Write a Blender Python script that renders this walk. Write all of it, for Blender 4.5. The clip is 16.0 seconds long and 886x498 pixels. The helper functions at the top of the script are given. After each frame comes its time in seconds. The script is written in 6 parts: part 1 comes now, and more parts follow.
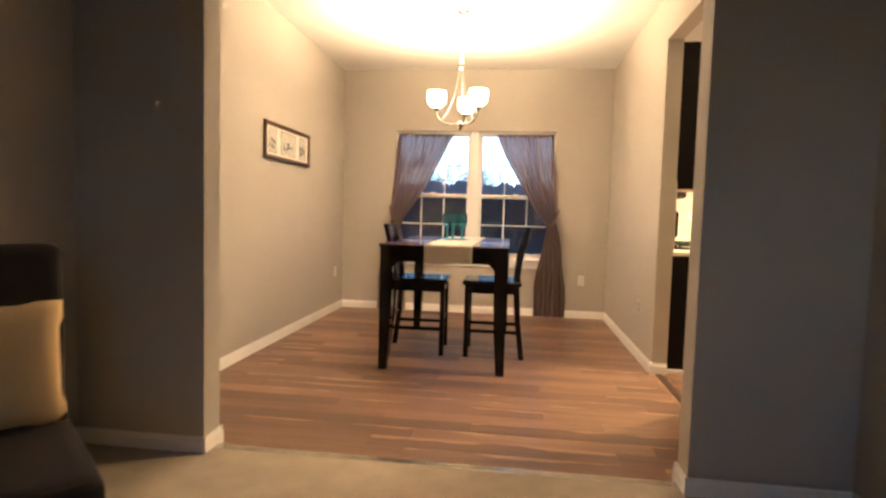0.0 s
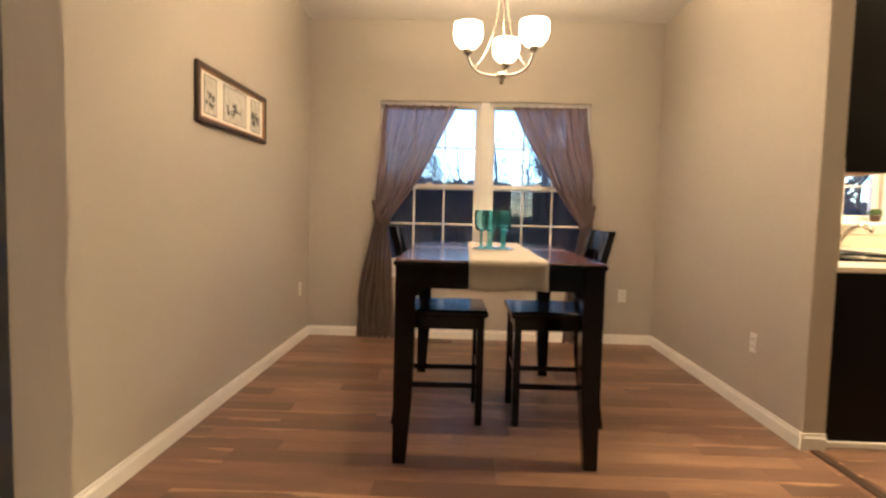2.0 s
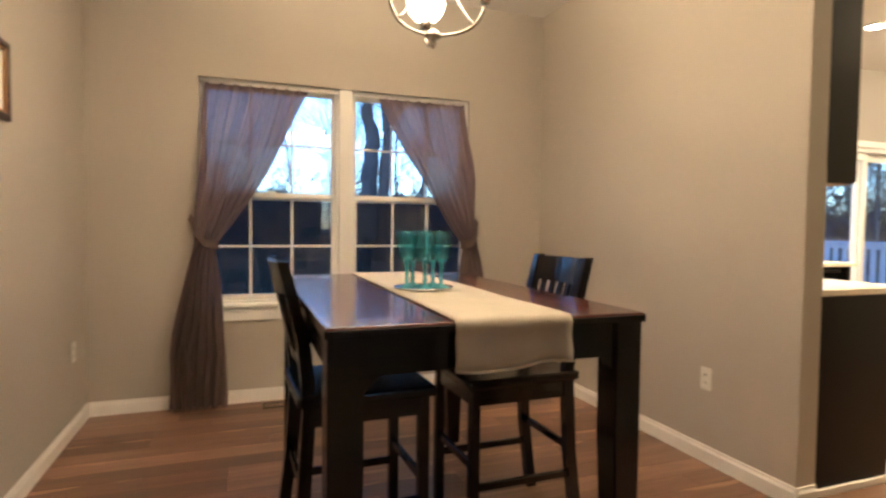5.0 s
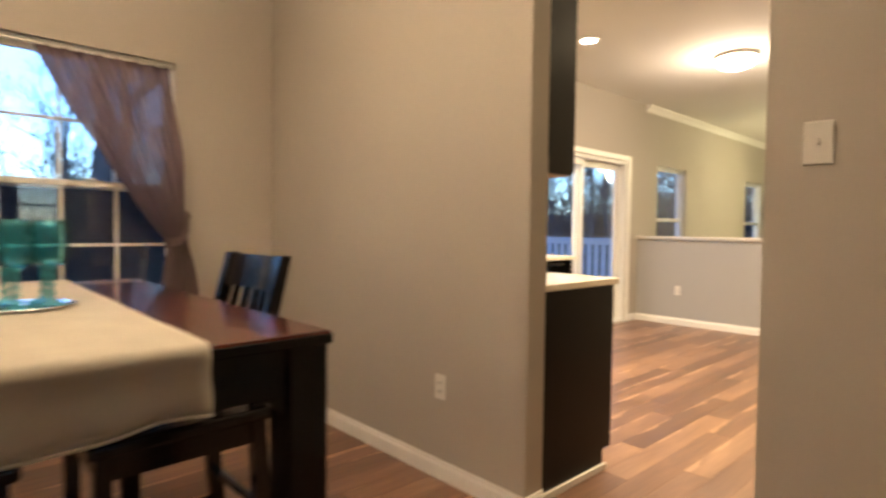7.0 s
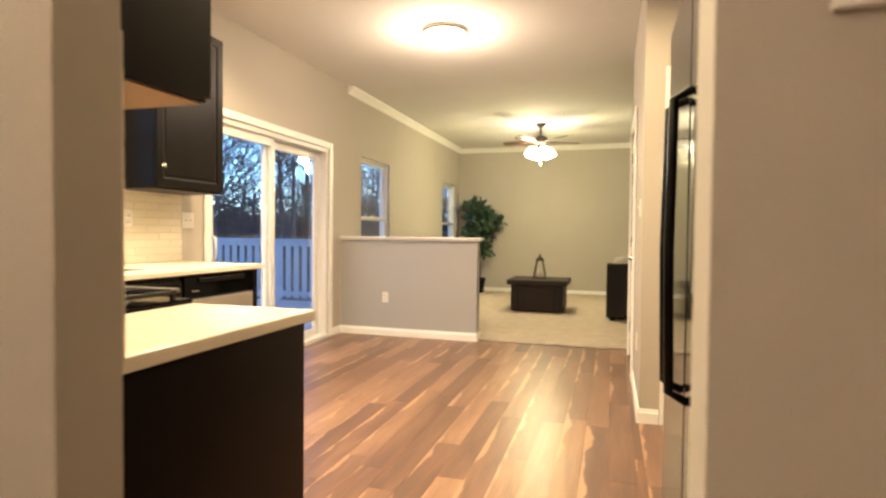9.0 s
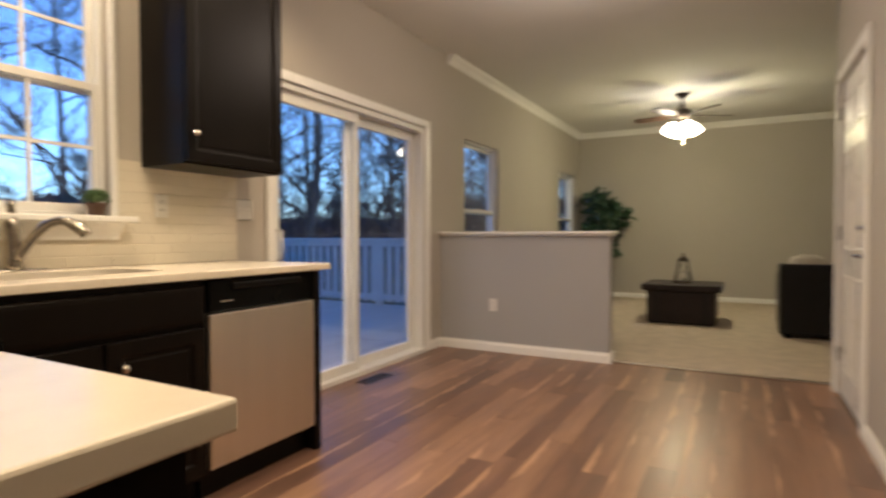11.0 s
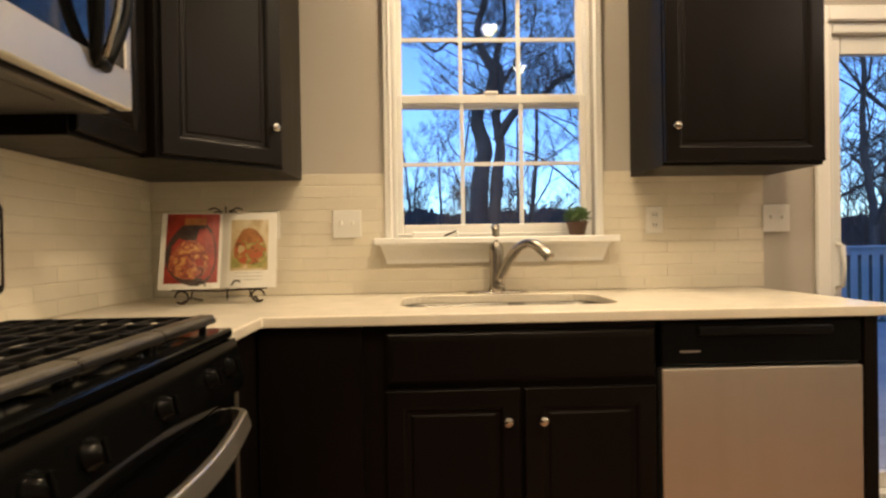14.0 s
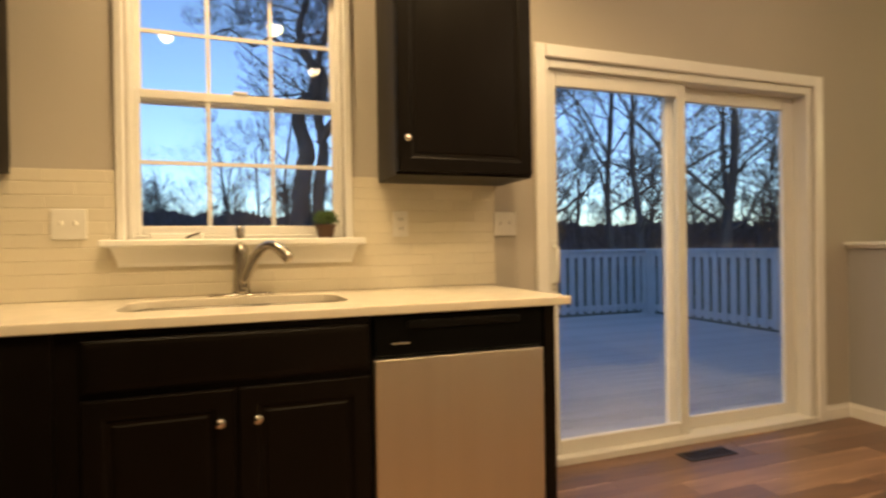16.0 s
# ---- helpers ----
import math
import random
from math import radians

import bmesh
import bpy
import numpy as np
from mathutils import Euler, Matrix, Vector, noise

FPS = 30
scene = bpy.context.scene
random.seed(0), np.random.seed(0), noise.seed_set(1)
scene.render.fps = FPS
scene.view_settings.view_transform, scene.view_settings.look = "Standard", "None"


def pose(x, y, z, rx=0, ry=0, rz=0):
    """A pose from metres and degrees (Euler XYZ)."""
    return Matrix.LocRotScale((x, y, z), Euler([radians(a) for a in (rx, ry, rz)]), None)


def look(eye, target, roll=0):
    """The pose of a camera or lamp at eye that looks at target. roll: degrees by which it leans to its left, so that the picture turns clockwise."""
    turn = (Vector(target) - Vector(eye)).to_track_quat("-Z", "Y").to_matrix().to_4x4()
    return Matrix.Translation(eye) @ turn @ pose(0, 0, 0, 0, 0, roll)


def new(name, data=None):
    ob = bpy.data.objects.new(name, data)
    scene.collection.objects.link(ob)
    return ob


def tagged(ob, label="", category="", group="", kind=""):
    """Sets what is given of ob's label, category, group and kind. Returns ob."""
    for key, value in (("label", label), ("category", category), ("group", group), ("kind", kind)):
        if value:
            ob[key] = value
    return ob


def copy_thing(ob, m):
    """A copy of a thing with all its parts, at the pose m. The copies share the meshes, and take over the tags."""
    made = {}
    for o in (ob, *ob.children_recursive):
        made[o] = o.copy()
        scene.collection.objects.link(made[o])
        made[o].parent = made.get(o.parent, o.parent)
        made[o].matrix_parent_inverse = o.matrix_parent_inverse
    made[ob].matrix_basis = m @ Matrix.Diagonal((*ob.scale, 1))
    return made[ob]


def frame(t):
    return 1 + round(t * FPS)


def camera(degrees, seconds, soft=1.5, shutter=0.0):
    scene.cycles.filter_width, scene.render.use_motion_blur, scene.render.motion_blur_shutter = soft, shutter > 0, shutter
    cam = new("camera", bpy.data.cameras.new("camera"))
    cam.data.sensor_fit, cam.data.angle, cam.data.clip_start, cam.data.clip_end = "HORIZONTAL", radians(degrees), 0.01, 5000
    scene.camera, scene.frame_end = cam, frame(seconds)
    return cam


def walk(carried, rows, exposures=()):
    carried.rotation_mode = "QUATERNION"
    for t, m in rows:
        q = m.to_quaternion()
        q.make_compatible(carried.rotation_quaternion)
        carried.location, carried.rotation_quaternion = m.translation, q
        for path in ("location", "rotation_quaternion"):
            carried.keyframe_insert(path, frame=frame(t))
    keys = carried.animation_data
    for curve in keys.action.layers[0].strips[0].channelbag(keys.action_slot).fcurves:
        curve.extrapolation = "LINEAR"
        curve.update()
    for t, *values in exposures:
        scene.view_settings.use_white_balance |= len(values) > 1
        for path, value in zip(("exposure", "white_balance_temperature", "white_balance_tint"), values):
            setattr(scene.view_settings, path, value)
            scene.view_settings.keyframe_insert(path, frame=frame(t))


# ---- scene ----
cam = camera(77.5, 16.0, soft=2.45, shutter=0.5)
PATH = [
    (0, (0.255, 0.155, 1.148), (0.003, 2.135, 1.021), 1.6),
    (0.5, (0.043, 0.597, 1.137), (-0.080, 2.589, 1.008), 1.8),
    (1, (-0.119, 0.971, 1.140), (-0.190, 2.965, 1.004), 1.8),
    (1.5, (-0.267, 1.278, 1.152), (-0.334, 3.272, 1.015), 1.5),
    (2, (-0.419, 1.644, 1.133), (-0.479, 3.639, 1.001), 1.4),
    (2.5, (-0.570, 1.945, 1.100), (-0.640, 3.940, 0.975), 1.2),
    (3, (-0.731, 2.230, 1.108), (-0.769, 4.226, 0.986), 1.1),
    (3.2, (-0.778, 2.329, 1.081), (-0.793, 4.327, 0.982), 0.7),
    (5.5, (-0.888, 2.753, 1.178), (-0.005, 4.546, 1.101), 0.9),
    (6, (-0.826, 2.787, 1.156), (0.217, 4.492, 1.085), 0.8),
    (6.5, (-0.638, 2.903, 1.128), (0.556, 4.506, 1.059), 0.7),
    (7, (-0.398, 3.038, 1.140), (0.967, 4.499, 1.069), 0.7),
    (7.5, (-0.123, 3.191, 1.152), (1.542, 4.297, 1.087), 0.9),
    (8, (0.169, 3.346, 1.136), (2.021, 4.097, 1.076), 1.4),
    (8.2, (0.280, 3.422, 1.142), (2.167, 4.081, 1.086), 1.4),
    (10.3, (1.410, 3.912, 1.077), (3.329, 4.473, 1.022), 0.3),
    (10.5, (1.493, 3.966, 1.073), (3.403, 4.557, 1.018), 0.2),
    (11, (1.740, 4.035, 1.052), (3.498, 4.988, 1.003), -0.1),
    (11.5, (1.906, 4.107, 1.064), (3.336, 5.505, 1.009), -0.3),
    (12, (2.040, 4.195, 1.057), (3.030, 5.932, 1.019), -0.6),
    (12.5, (2.163, 4.207, 1.078), (2.698, 6.134, 1.034), -0.8),
    (13, (2.275, 4.218, 1.098), (2.516, 6.203, 1.059), -1.0),
    (13.5, (2.386, 4.249, 1.112), (2.505, 6.245, 1.081), -0.9),
    (14, (2.513, 4.294, 1.110), (2.584, 6.293, 1.095), -0.9),
    (14.5, (2.616, 4.278, 1.103), (2.701, 6.276, 1.098), -0.8),
    (15, (2.690, 4.243, 1.089), (2.862, 6.236, 1.097), -0.8),
    (15.5, (2.751, 4.209, 1.094), (3.159, 6.167, 1.095), -0.8),
    (16, (2.825, 4.163, 1.096), (3.493, 6.048, 1.087), -0.9),
]
EXPO = [(0.0, 1.45, 6750, 18), (1.5, 1.05, 6600, 17), (3.0, 1.05, 6450, 16), (5.5, 0.9, 6200, 15), (7.0, 0.72, 6400, 16), (8.2, 0.9, 6400, 16), (10.3, 0.1, 6150, 17), (11.0, -0.36, 5850, 20), (12.0, -0.52, 5800, 19), (13.0, -0.42, 5820, 18), (14.5, -0.38, 6400, 18), (15.2, -0.42, 7050, 17), (16.0, -0.42, 7850, 17)]
walk(cam, [(t, look(eye, aim, roll)) for t, eye, aim, roll in PATH], EXPO)

# ---- sky, lamps ----
world = bpy.data.worlds.new("dusk")
scene.world = world
world.use_nodes = True
wn, wl = world.node_tree.nodes, world.node_tree.links
sky = wn.new("ShaderNodeTexSky")
sky.sky_type, sky.sun_disc = "NISHITA", False
sky.sun_elevation, sky.sun_rotation = radians(17.0), radians(200.0)
sky.air_density, sky.dust_density, sky.ozone_density = 1.0, 0.2, 4.0
cool = wn.new("ShaderNodeMix")
cool.data_type, cool.blend_type = "RGBA", "MULTIPLY"
cool.inputs[0].default_value = 1.0
cool.inputs[7].default_value = (0.84, 1.06, 1.26, 1)
wl.new(sky.outputs[0], cool.inputs[6])
wl.new(cool.outputs[2], wn["Background"].inputs[0])
wn["Background"].inputs[1].default_value = 0.30

WARM = (1.0, 0.76, 0.46)


def lamp(name, kind, place, watts, size=0.04, colour=WARM, angle=None):
    data = bpy.data.lights.new(name, kind)
    data.energy, data.color = watts, colour
    data.shadow_soft_size = size
    if angle:
        data.spot_size, data.spot_blend = radians(angle), 0.6
    ob = new(name, data)
    ob.location = place
    return ob


CH = (-0.215, 4.72)          # chandelier's axis
CEIL = 2.80
for a in (200, 320, 80):
    lamp("chandelier_bulb", "POINT", (CH[0] + 0.20 * math.cos(radians(a)), CH[1] + 0.20 * math.sin(radians(a)), 2.10), 62, 0.03)
# the last three are unseen, added to brighten sink, worktop and pantry
CANS = [(3.83, 5.74), (3.05, 4.75), (2.79, 6.20), (2.25, 4.35), (3.45, 3.80)]
for x, y in CANS:
    lamp("can_bulb", "SPOT", (x, y, CEIL - 0.02), 106, 0.05, (1.0, 0.77, 0.415), 152)
DOME = (5.14, 4.99)
lamp("dome_bulb", "POINT", (*DOME, 2.50), 24, 0.10, (1.0, 0.80, 0.55))
FAN = (9.2, 4.70)
lamp("fan_bulb", "POINT", (*FAN, 2.20), 46, 0.08, (1.0, 0.89, 0.40))
for ob in list(scene.objects):
    if ob.type == "LIGHT":
        tagged(ob, "warm light bulb inside its lamp", "bulb", kind="structure")


# ---- materials ----
def mat(name, colour, rough=0.5, metal=0.0, var=0.10, scale=5.0, fine=120.0, bump=0.05, coat=0.0, stretch=(1, 1, 1), glow=None, random_shade=0.0, spec=0.5):
    m = bpy.data.materials.new(name)
    m.use_nodes = True
    n, l = m.node_tree.nodes, m.node_tree.links
    b = n["Principled BSDF"]
    b.inputs["Roughness"].default_value, b.inputs["Metallic"].default_value = rough, metal
    b.inputs["Coat Weight"].default_value = coat
    b.inputs["Specular IOR Level"].default_value = spec
    tc, mp = n.new("ShaderNodeTexCoord"), n.new("ShaderNodeMapping")
    mp.inputs["Scale"].default_value = stretch
    l.new(tc.outputs["Object"], mp.inputs["Vector"])
    big, small = n.new("ShaderNodeTexNoise"), n.new("ShaderNodeTexNoise")
    big.inputs["Scale"].default_value, big.inputs["Detail"].default_value = scale, 3
    small.inputs["Scale"].default_value, small.inputs["Detail"].default_value = fine, 2
    l.new(mp.outputs[0], big.inputs["Vector"])
    l.new(mp.outputs[0], small.inputs["Vector"])
    add = n.new("ShaderNodeMath")
    add.operation = "MULTIPLY_ADD"
    add.inputs[1].default_value = 0.35
    l.new(small.outputs["Fac"], add.inputs[0])
    l.new(big.outputs["Fac"], add.inputs[2])
    ramp = n.new("ShaderNodeMapRange")
    ramp.inputs["From Min"].default_value, ramp.inputs["From Max"].default_value = 0.35, 1.0
    ramp.inputs["To Min"].default_value, ramp.inputs["To Max"].default_value = 1 - var, 1 + var
    l.new(add.outputs[0], ramp.inputs["Value"])
    value = ramp.outputs[0]
    if random_shade:
        info, r2, mul = n.new("ShaderNodeObjectInfo"), n.new("ShaderNodeMapRange"), n.new("ShaderNodeMath")
        r2.inputs["To Min"].default_value, r2.inputs["To Max"].default_value = 1 - random_shade, 1 + random_shade
        mul.operation = "MULTIPLY"
        l.new(info.outputs["Random"], r2.inputs["Value"])
        l.new(r2.outputs[0], mul.inputs[0])
        l.new(value, mul.inputs[1])
        value = mul.outputs[0]
    hsv = n.new("ShaderNodeHueSaturation")
    hsv.inputs["Color"].default_value = (*colour, 1)
    l.new(value, hsv.inputs["Value"])
    l.new(hsv.outputs[0], b.inputs["Base Color"])
    rr = n.new("ShaderNodeMapRange")
    rr.inputs["To Min"].default_value, rr.inputs["To Max"].default_value = max(0.02, rough * 0.85), min(1, rough * 1.18)
    l.new(big.outputs["Fac"], rr.inputs["Value"])
    l.new(rr.outputs[0], b.inputs["Roughness"])
    if bump:
        bp = n.new("ShaderNodeBump")
        bp.inputs["Strength"].default_value, bp.inputs["Distance"].default_value = bump, 0.004
        l.new(small.outputs["Fac"], bp.inputs["Height"])
        l.new(bp.outputs[0], b.inputs["Normal"])
    if glow:
        b.inputs["Emission Color"].default_value = (*glow[0], 1)
        b.inputs["Emission Strength"].default_value = glow[1]
    return m


def wood_floor():
    m = bpy.data.materials.new("plank_wood")
    m.use_nodes = True
    n, l = m.node_tree.nodes, m.node_tree.links
    b = n["Principled BSDF"]
    tc, info = n.new("ShaderNodeTexCoord"), n.new("ShaderNodeObjectInfo")
    off = n.new("ShaderNodeVectorMath")
    off.operation = "MULTIPLY_ADD"
    off.inputs[1].default_value = (37, 91, 13)
    comb = n.new("ShaderNodeCombineXYZ")
    for i in range(3):
        l.new(info.outputs["Random"], comb.inputs[i])
    l.new(comb.outputs[0], off.inputs[0])
    l.new(tc.outputs["Object"], off.inputs[2])
    mp = n.new("ShaderNodeMapping")
    mp.inputs["Scale"].default_value = (1.1, 9.0, 9.0)
    l.new(off.outputs[0], mp.inputs["Vector"])
    figure, grain = n.new("ShaderNodeTexNoise"), n.new("ShaderNodeTexNoise")
    figure.inputs["Scale"].default_value, figure.inputs["Detail"].default_value, figure.inputs["Distortion"].default_value = 1.6, 3, 0.6
    mp2 = n.new("ShaderNodeMapping")
    mp2.inputs["Scale"].default_value = (6, 130, 130)
    l.new(off.outputs[0], mp2.inputs["Vector"])
    l.new(mp.outputs[0], figure.inputs["Vector"])
    l.new(mp2.outputs[0], grain.inputs["Vector"])
    grain.inputs["Scale"].default_value, grain.inputs["Detail"].default_value = 1.0, 3
    mix = n.new("ShaderNodeMath")
    mix.operation = "MULTIPLY_ADD"
    mix.inputs[1].default_value = 0.52
    l.new(info.outputs["Random"], mix.inputs[0])
    half = n.new("ShaderNodeMath")
    half.operation = "MULTIPLY_ADD"
    half.inputs[1].default_value, half.inputs[2].default_value = 0.78, -0.15
    l.new(figure.outputs["Fac"], half.inputs[0])
    l.new(half.outputs[0], mix.inputs[2])
    ramp = n.new("ShaderNodeValToRGB")
    e = ramp.color_ramp.elements
    e[0].position, e[0].color = 0.05, (0.092, 0.050, 0.035, 1)
    e[1].position, e[1].color = 0.95, (0.36, 0.20, 0.118, 1)
    for p, c in ((0.3, (0.130, 0.066, 0.043, 1)), (0.55, (0.20, 0.102, 0.062, 1)), (0.75, (0.27, 0.144, 0.084, 1))):
        q = e.new(p)
        q.color = c
    l.new(mix.outputs[0], ramp.inputs["Fac"])
    # pale sapwood that wanders along one edge of some planks
    sep = n.new("ShaderNodeSeparateXYZ")
    l.new(tc.outputs["Object"], sep.inputs[0])
    wander = n.new("ShaderNodeTexNoise")
    wander.inputs["Scale"].default_value, wander.inputs["Detail"].default_value = 2.6, 3
    mp3 = n.new("ShaderNodeMapping")
    mp3.inputs["Scale"].default_value = (1.0, 0.05, 0.05)
    l.new(off.outputs[0], mp3.inputs["Vector"])
    l.new(mp3.outputs[0], wander.inputs["Vector"])
    sway = n.new("ShaderNodeMath")
    sway.operation = "MULTIPLY_ADD"
    sway.inputs[1].default_value = 0.16
    l.new(wander.outputs["Fac"], sway.inputs[0])
    l.new(sep.outputs["Y"], sway.inputs[2])
    sap = n.new("ShaderNodeMapRange")
    sap.inputs["From Min"].default_value, sap.inputs["From Max"].default_value = 0.130, 0.141
    sap.inputs["To Min"].default_value, sap.inputs["To Max"].default_value = 0.0, 0.72
    l.new(sway.outputs[0], sap.inputs["Value"])
    pale = n.new("ShaderNodeMix")
    pale.data_type = "RGBA"
    pale.inputs[7].default_value = (0.46, 0.26, 0.145, 1)
    some = n.new("ShaderNodeMath")
    some.operation = "PINGPONG"
    some.inputs[1].default_value = 0.13
    pick = n.new("ShaderNodeMath")
    pick.operation = "GREATER_THAN"
    pick.inputs[1].default_value = 0.055
    l.new(info.outputs["Random"], some.inputs[0])
    l.new(some.outputs[0], pick.inputs[0])
    both = n.new("ShaderNodeMath")
    both.operation = "MULTIPLY"
    l.new(sap.outputs[0], both.inputs[0])
    l.new(pick.outputs[0], both.inputs[1])
    l.new(both.outputs[0], pale.inputs[0])
    l.new(ramp.outputs[0], pale.inputs[6])
    hsv = n.new("ShaderNodeHueSaturation")
    mr = n.new("ShaderNodeMapRange")
    hsv.inputs["Saturation"].default_value = 0.93
    mr.inputs["To Min"].default_value, mr.inputs["To Max"].default_value = 0.88, 1.38
    l.new(grain.outputs["Fac"], mr.inputs["Value"])
    l.new(mr.outputs[0], hsv.inputs["Value"])
    l.new(pale.outputs[2], hsv.inputs["Color"])
    l.new(hsv.outputs[0], b.inputs["Base Color"])
    r2 = n.new("ShaderNodeMapRange")
    r2.inputs["To Min"].default_value, r2.inputs["To Max"].default_value = 0.27, 0.44
    l.new(figure.outputs["Fac"], r2.inputs["Value"])
    l.new(r2.outputs[0], b.inputs["Roughness"])
    bp = n.new("ShaderNodeBump")
    bp.inputs["Strength"].default_value, bp.inputs["Distance"].default_value = 0.08, 0.001
    l.new(grain.outputs["Fac"], bp.inputs["Height"])
    l.new(bp.outputs[0], b.inputs["Normal"])
    return m


def glass_mat(name, tint=(1, 1, 1), rough=0.0):
    m = bpy.data.materials.new(name)
    m.use_nodes = True
    b = m.node_tree.nodes["Principled BSDF"]
    b.inputs["Base Color"].default_value = (*tint, 1)
    b.inputs["Transmission Weight"].default_value, b.inputs["Roughness"].default_value, b.inputs["IOR"].default_value = 1, rough, 1.45
    return m


def cloth_mat(name, colour, clear, lit):
    """Thin cloth: part lets light through, part scatters it."""
    m = bpy.data.materials.new(name)
    m.use_nodes = True
    n, l = m.node_tree.nodes, m.node_tree.links
    out = n["Material Output"]
    b = n["Principled BSDF"]
    b.inputs["Roughness"].default_value = 0.85
    tc, weave = n.new("ShaderNodeTexCoord"), n.new("ShaderNodeTexNoise")
    mp = n.new("ShaderNodeMapping")
    mp.inputs["Scale"].default_value = (60, 60, 4)
    l.new(tc.outputs["Object"], mp.inputs[0])
    l.new(mp.outputs[0], weave.inputs["Vector"])
    weave.inputs["Scale"].default_value = 2.0
    hsv, mr = n.new("ShaderNodeHueSaturation"), n.new("ShaderNodeMapRange")
    mr.inputs["To Min"].default_value, mr.inputs["To Max"].default_value = 0.8, 1.2
    l.new(weave.outputs["Fac"], mr.inputs["Value"])
    l.new(mr.outputs[0], hsv.inputs["Value"])
    hsv.inputs["Color"].default_value = (*colour, 1)
    l.new(hsv.outputs[0], b.inputs["Base Color"])
    tr, cl = n.new("ShaderNodeBsdfTranslucent"), n.new("ShaderNodeBsdfTransparent")
    l.new(hsv.outputs[0], tr.inputs[0])
    m1, m2 = n.new("ShaderNodeMixShader"), n.new("ShaderNodeMixShader")
    m1.inputs[0].default_value, m2.inputs[0].default_value = lit, clear
    l.new(b.outputs[0], m1.inputs[1])
    l.new(tr.outputs[0], m1.inputs[2])
    l.new(m1.outputs[0], m2.inputs[1])
    l.new(cl.outputs[0], m2.inputs[2])
    l.new(m2.outputs[0], out.inputs["Surface"])
    return m


# wall paint cooled: bluish daylight from the sliding door is in its colour
HALFPAINT_SKYLIT = mat("wall_paint_with_daylight_tint", (0.405, 0.398, 0.40), 0.75, var=0.03, scale=1.2, fine=260, bump=0.10)
PAINT = mat("greige_wall_paint", (0.47, 0.43, 0.375), 0.75, var=0.03, scale=1.2, fine=260, bump=0.10)
CEILING = mat("white_ceiling_paint", (0.72, 0.70, 0.67), 0.9, var=0.03, scale=1.5, fine=180, bump=0.15)
TRIM = mat("white_trim_paint", (0.89, 0.875, 0.84), 0.35, var=0.03, scale=4, fine=90, bump=0.02)
VINYL = mat("white_window_vinyl", (0.78, 0.77, 0.74), 0.4, var=0.03, bump=0.01)
CARPET = mat("beige_carpet", (0.53, 0.44, 0.335), 0.95, var=0.16, scale=7, fine=420, bump=0.9)
PLANK = wood_floor()
SUBFLOOR = mat("dark_underlay", (0.04, 0.025, 0.018), 0.9)
ESPRESSO = mat("espresso_cabinet", (0.0054, 0.0038, 0.0030), 0.36, var=0.22, scale=3, fine=60, bump=0.06, stretch=(4, 4, 0.5), spec=0.14)
TABLEWOOD = mat("dark_cherry_tabletop", (0.070, 0.016, 0.010), 0.20, var=0.3, scale=3, fine=50, bump=0.03, stretch=(6, 0.7, 2), coat=0.3)
CHAIRWOOD = mat("black_brown_wood", (0.0085, 0.006, 0.005), 0.18, var=0.25, scale=5, fine=70, bump=0.04, stretch=(3, 3, 0.6), spec=0.38)
QUARTZ = mat("cream_quartz", (0.81, 0.742, 0.62), 0.22, var=0.05, scale=14, fine=300, bump=0.01)
TILE = mat("white_glazed_tile", (0.71, 0.655, 0.54), 0.16, var=0.03, scale=6, fine=30, bump=0.05, random_shade=0.025)
GROUT = mat("pale_grout", (0.64, 0.58, 0.47), 0.9, fine=300, bump=0.2)
STEEL = mat("brushed_steel", (0.70, 0.655, 0.58), 0.40, 1.0, var=0.05, scale=1.2, fine=120, bump=0.008, stretch=(12, 12, 0.6))
NICKEL = mat("brushed_nickel", (0.60, 0.56, 0.50), 0.22, 1.0, var=0.05, bump=0.01)
CHROME = mat("dull_chrome", (0.46, 0.42, 0.37), 0.25, 1.0, var=0.05, bump=0.0)
BLACKGLOSS = mat("black_enamel", (0.004, 0.004, 0.0045), 0.07, var=0.1, bump=0.0, spec=0.7)
ENAMEL = mat("range_black_enamel", (0.0035, 0.0035, 0.0035), 0.09, var=0.1, bump=0.0, spec=0.08)
BLACKMATT = mat("cast_iron_black", (0.0055, 0.005, 0.0046), 0.42, var=0.2, fine=200, bump=0.12, spec=0.25)
BURNISHED = mat("worn_iron_bar", (0.085, 0.074, 0.060), 0.38, var=0.3, scale=20, fine=150, bump=0.06)
UNDERSIDE = mat("dull_hood_metal", (0.12, 0.11, 0.10), 0.42, 0.8, var=0.15, scale=5, fine=80, bump=0.03)
BLACKPLASTIC = mat("black_plastic", (0.005, 0.005, 0.005), 0.3, var=0.1, bump=0.02, spec=0.15)
PLATE = mat("white_plastic_plate", (0.76, 0.74, 0.69), 0.35, var=0.02, bump=0.0)
SLOT = mat("dark_slot", (0.03, 0.03, 0.03), 0.6)
LINEN = mat("cream_linen", (0.48, 0.44, 0.375), 0.9, var=0.08, scale=10, fine=500, bump=0.5)
CURTAIN = cloth_mat("mauve_sheer", (0.225, 0.158, 0.152), 0.032, 0.30)
SCREEN = cloth_mat("insect_screen", (0.03, 0.03, 0.035), 0.36, 0.1)
GLASS = glass_mat("window_glass")
TEAL = mat("teal_clear_plastic", (0.14, 0.66, 0.74), 0.06, var=0.05, bump=0.0)
tn, tl = TEAL.node_tree.nodes, TEAL.node_tree.links
clear, blend = tn.new("ShaderNodeBsdfTransparent"), tn.new("ShaderNodeMixShader")
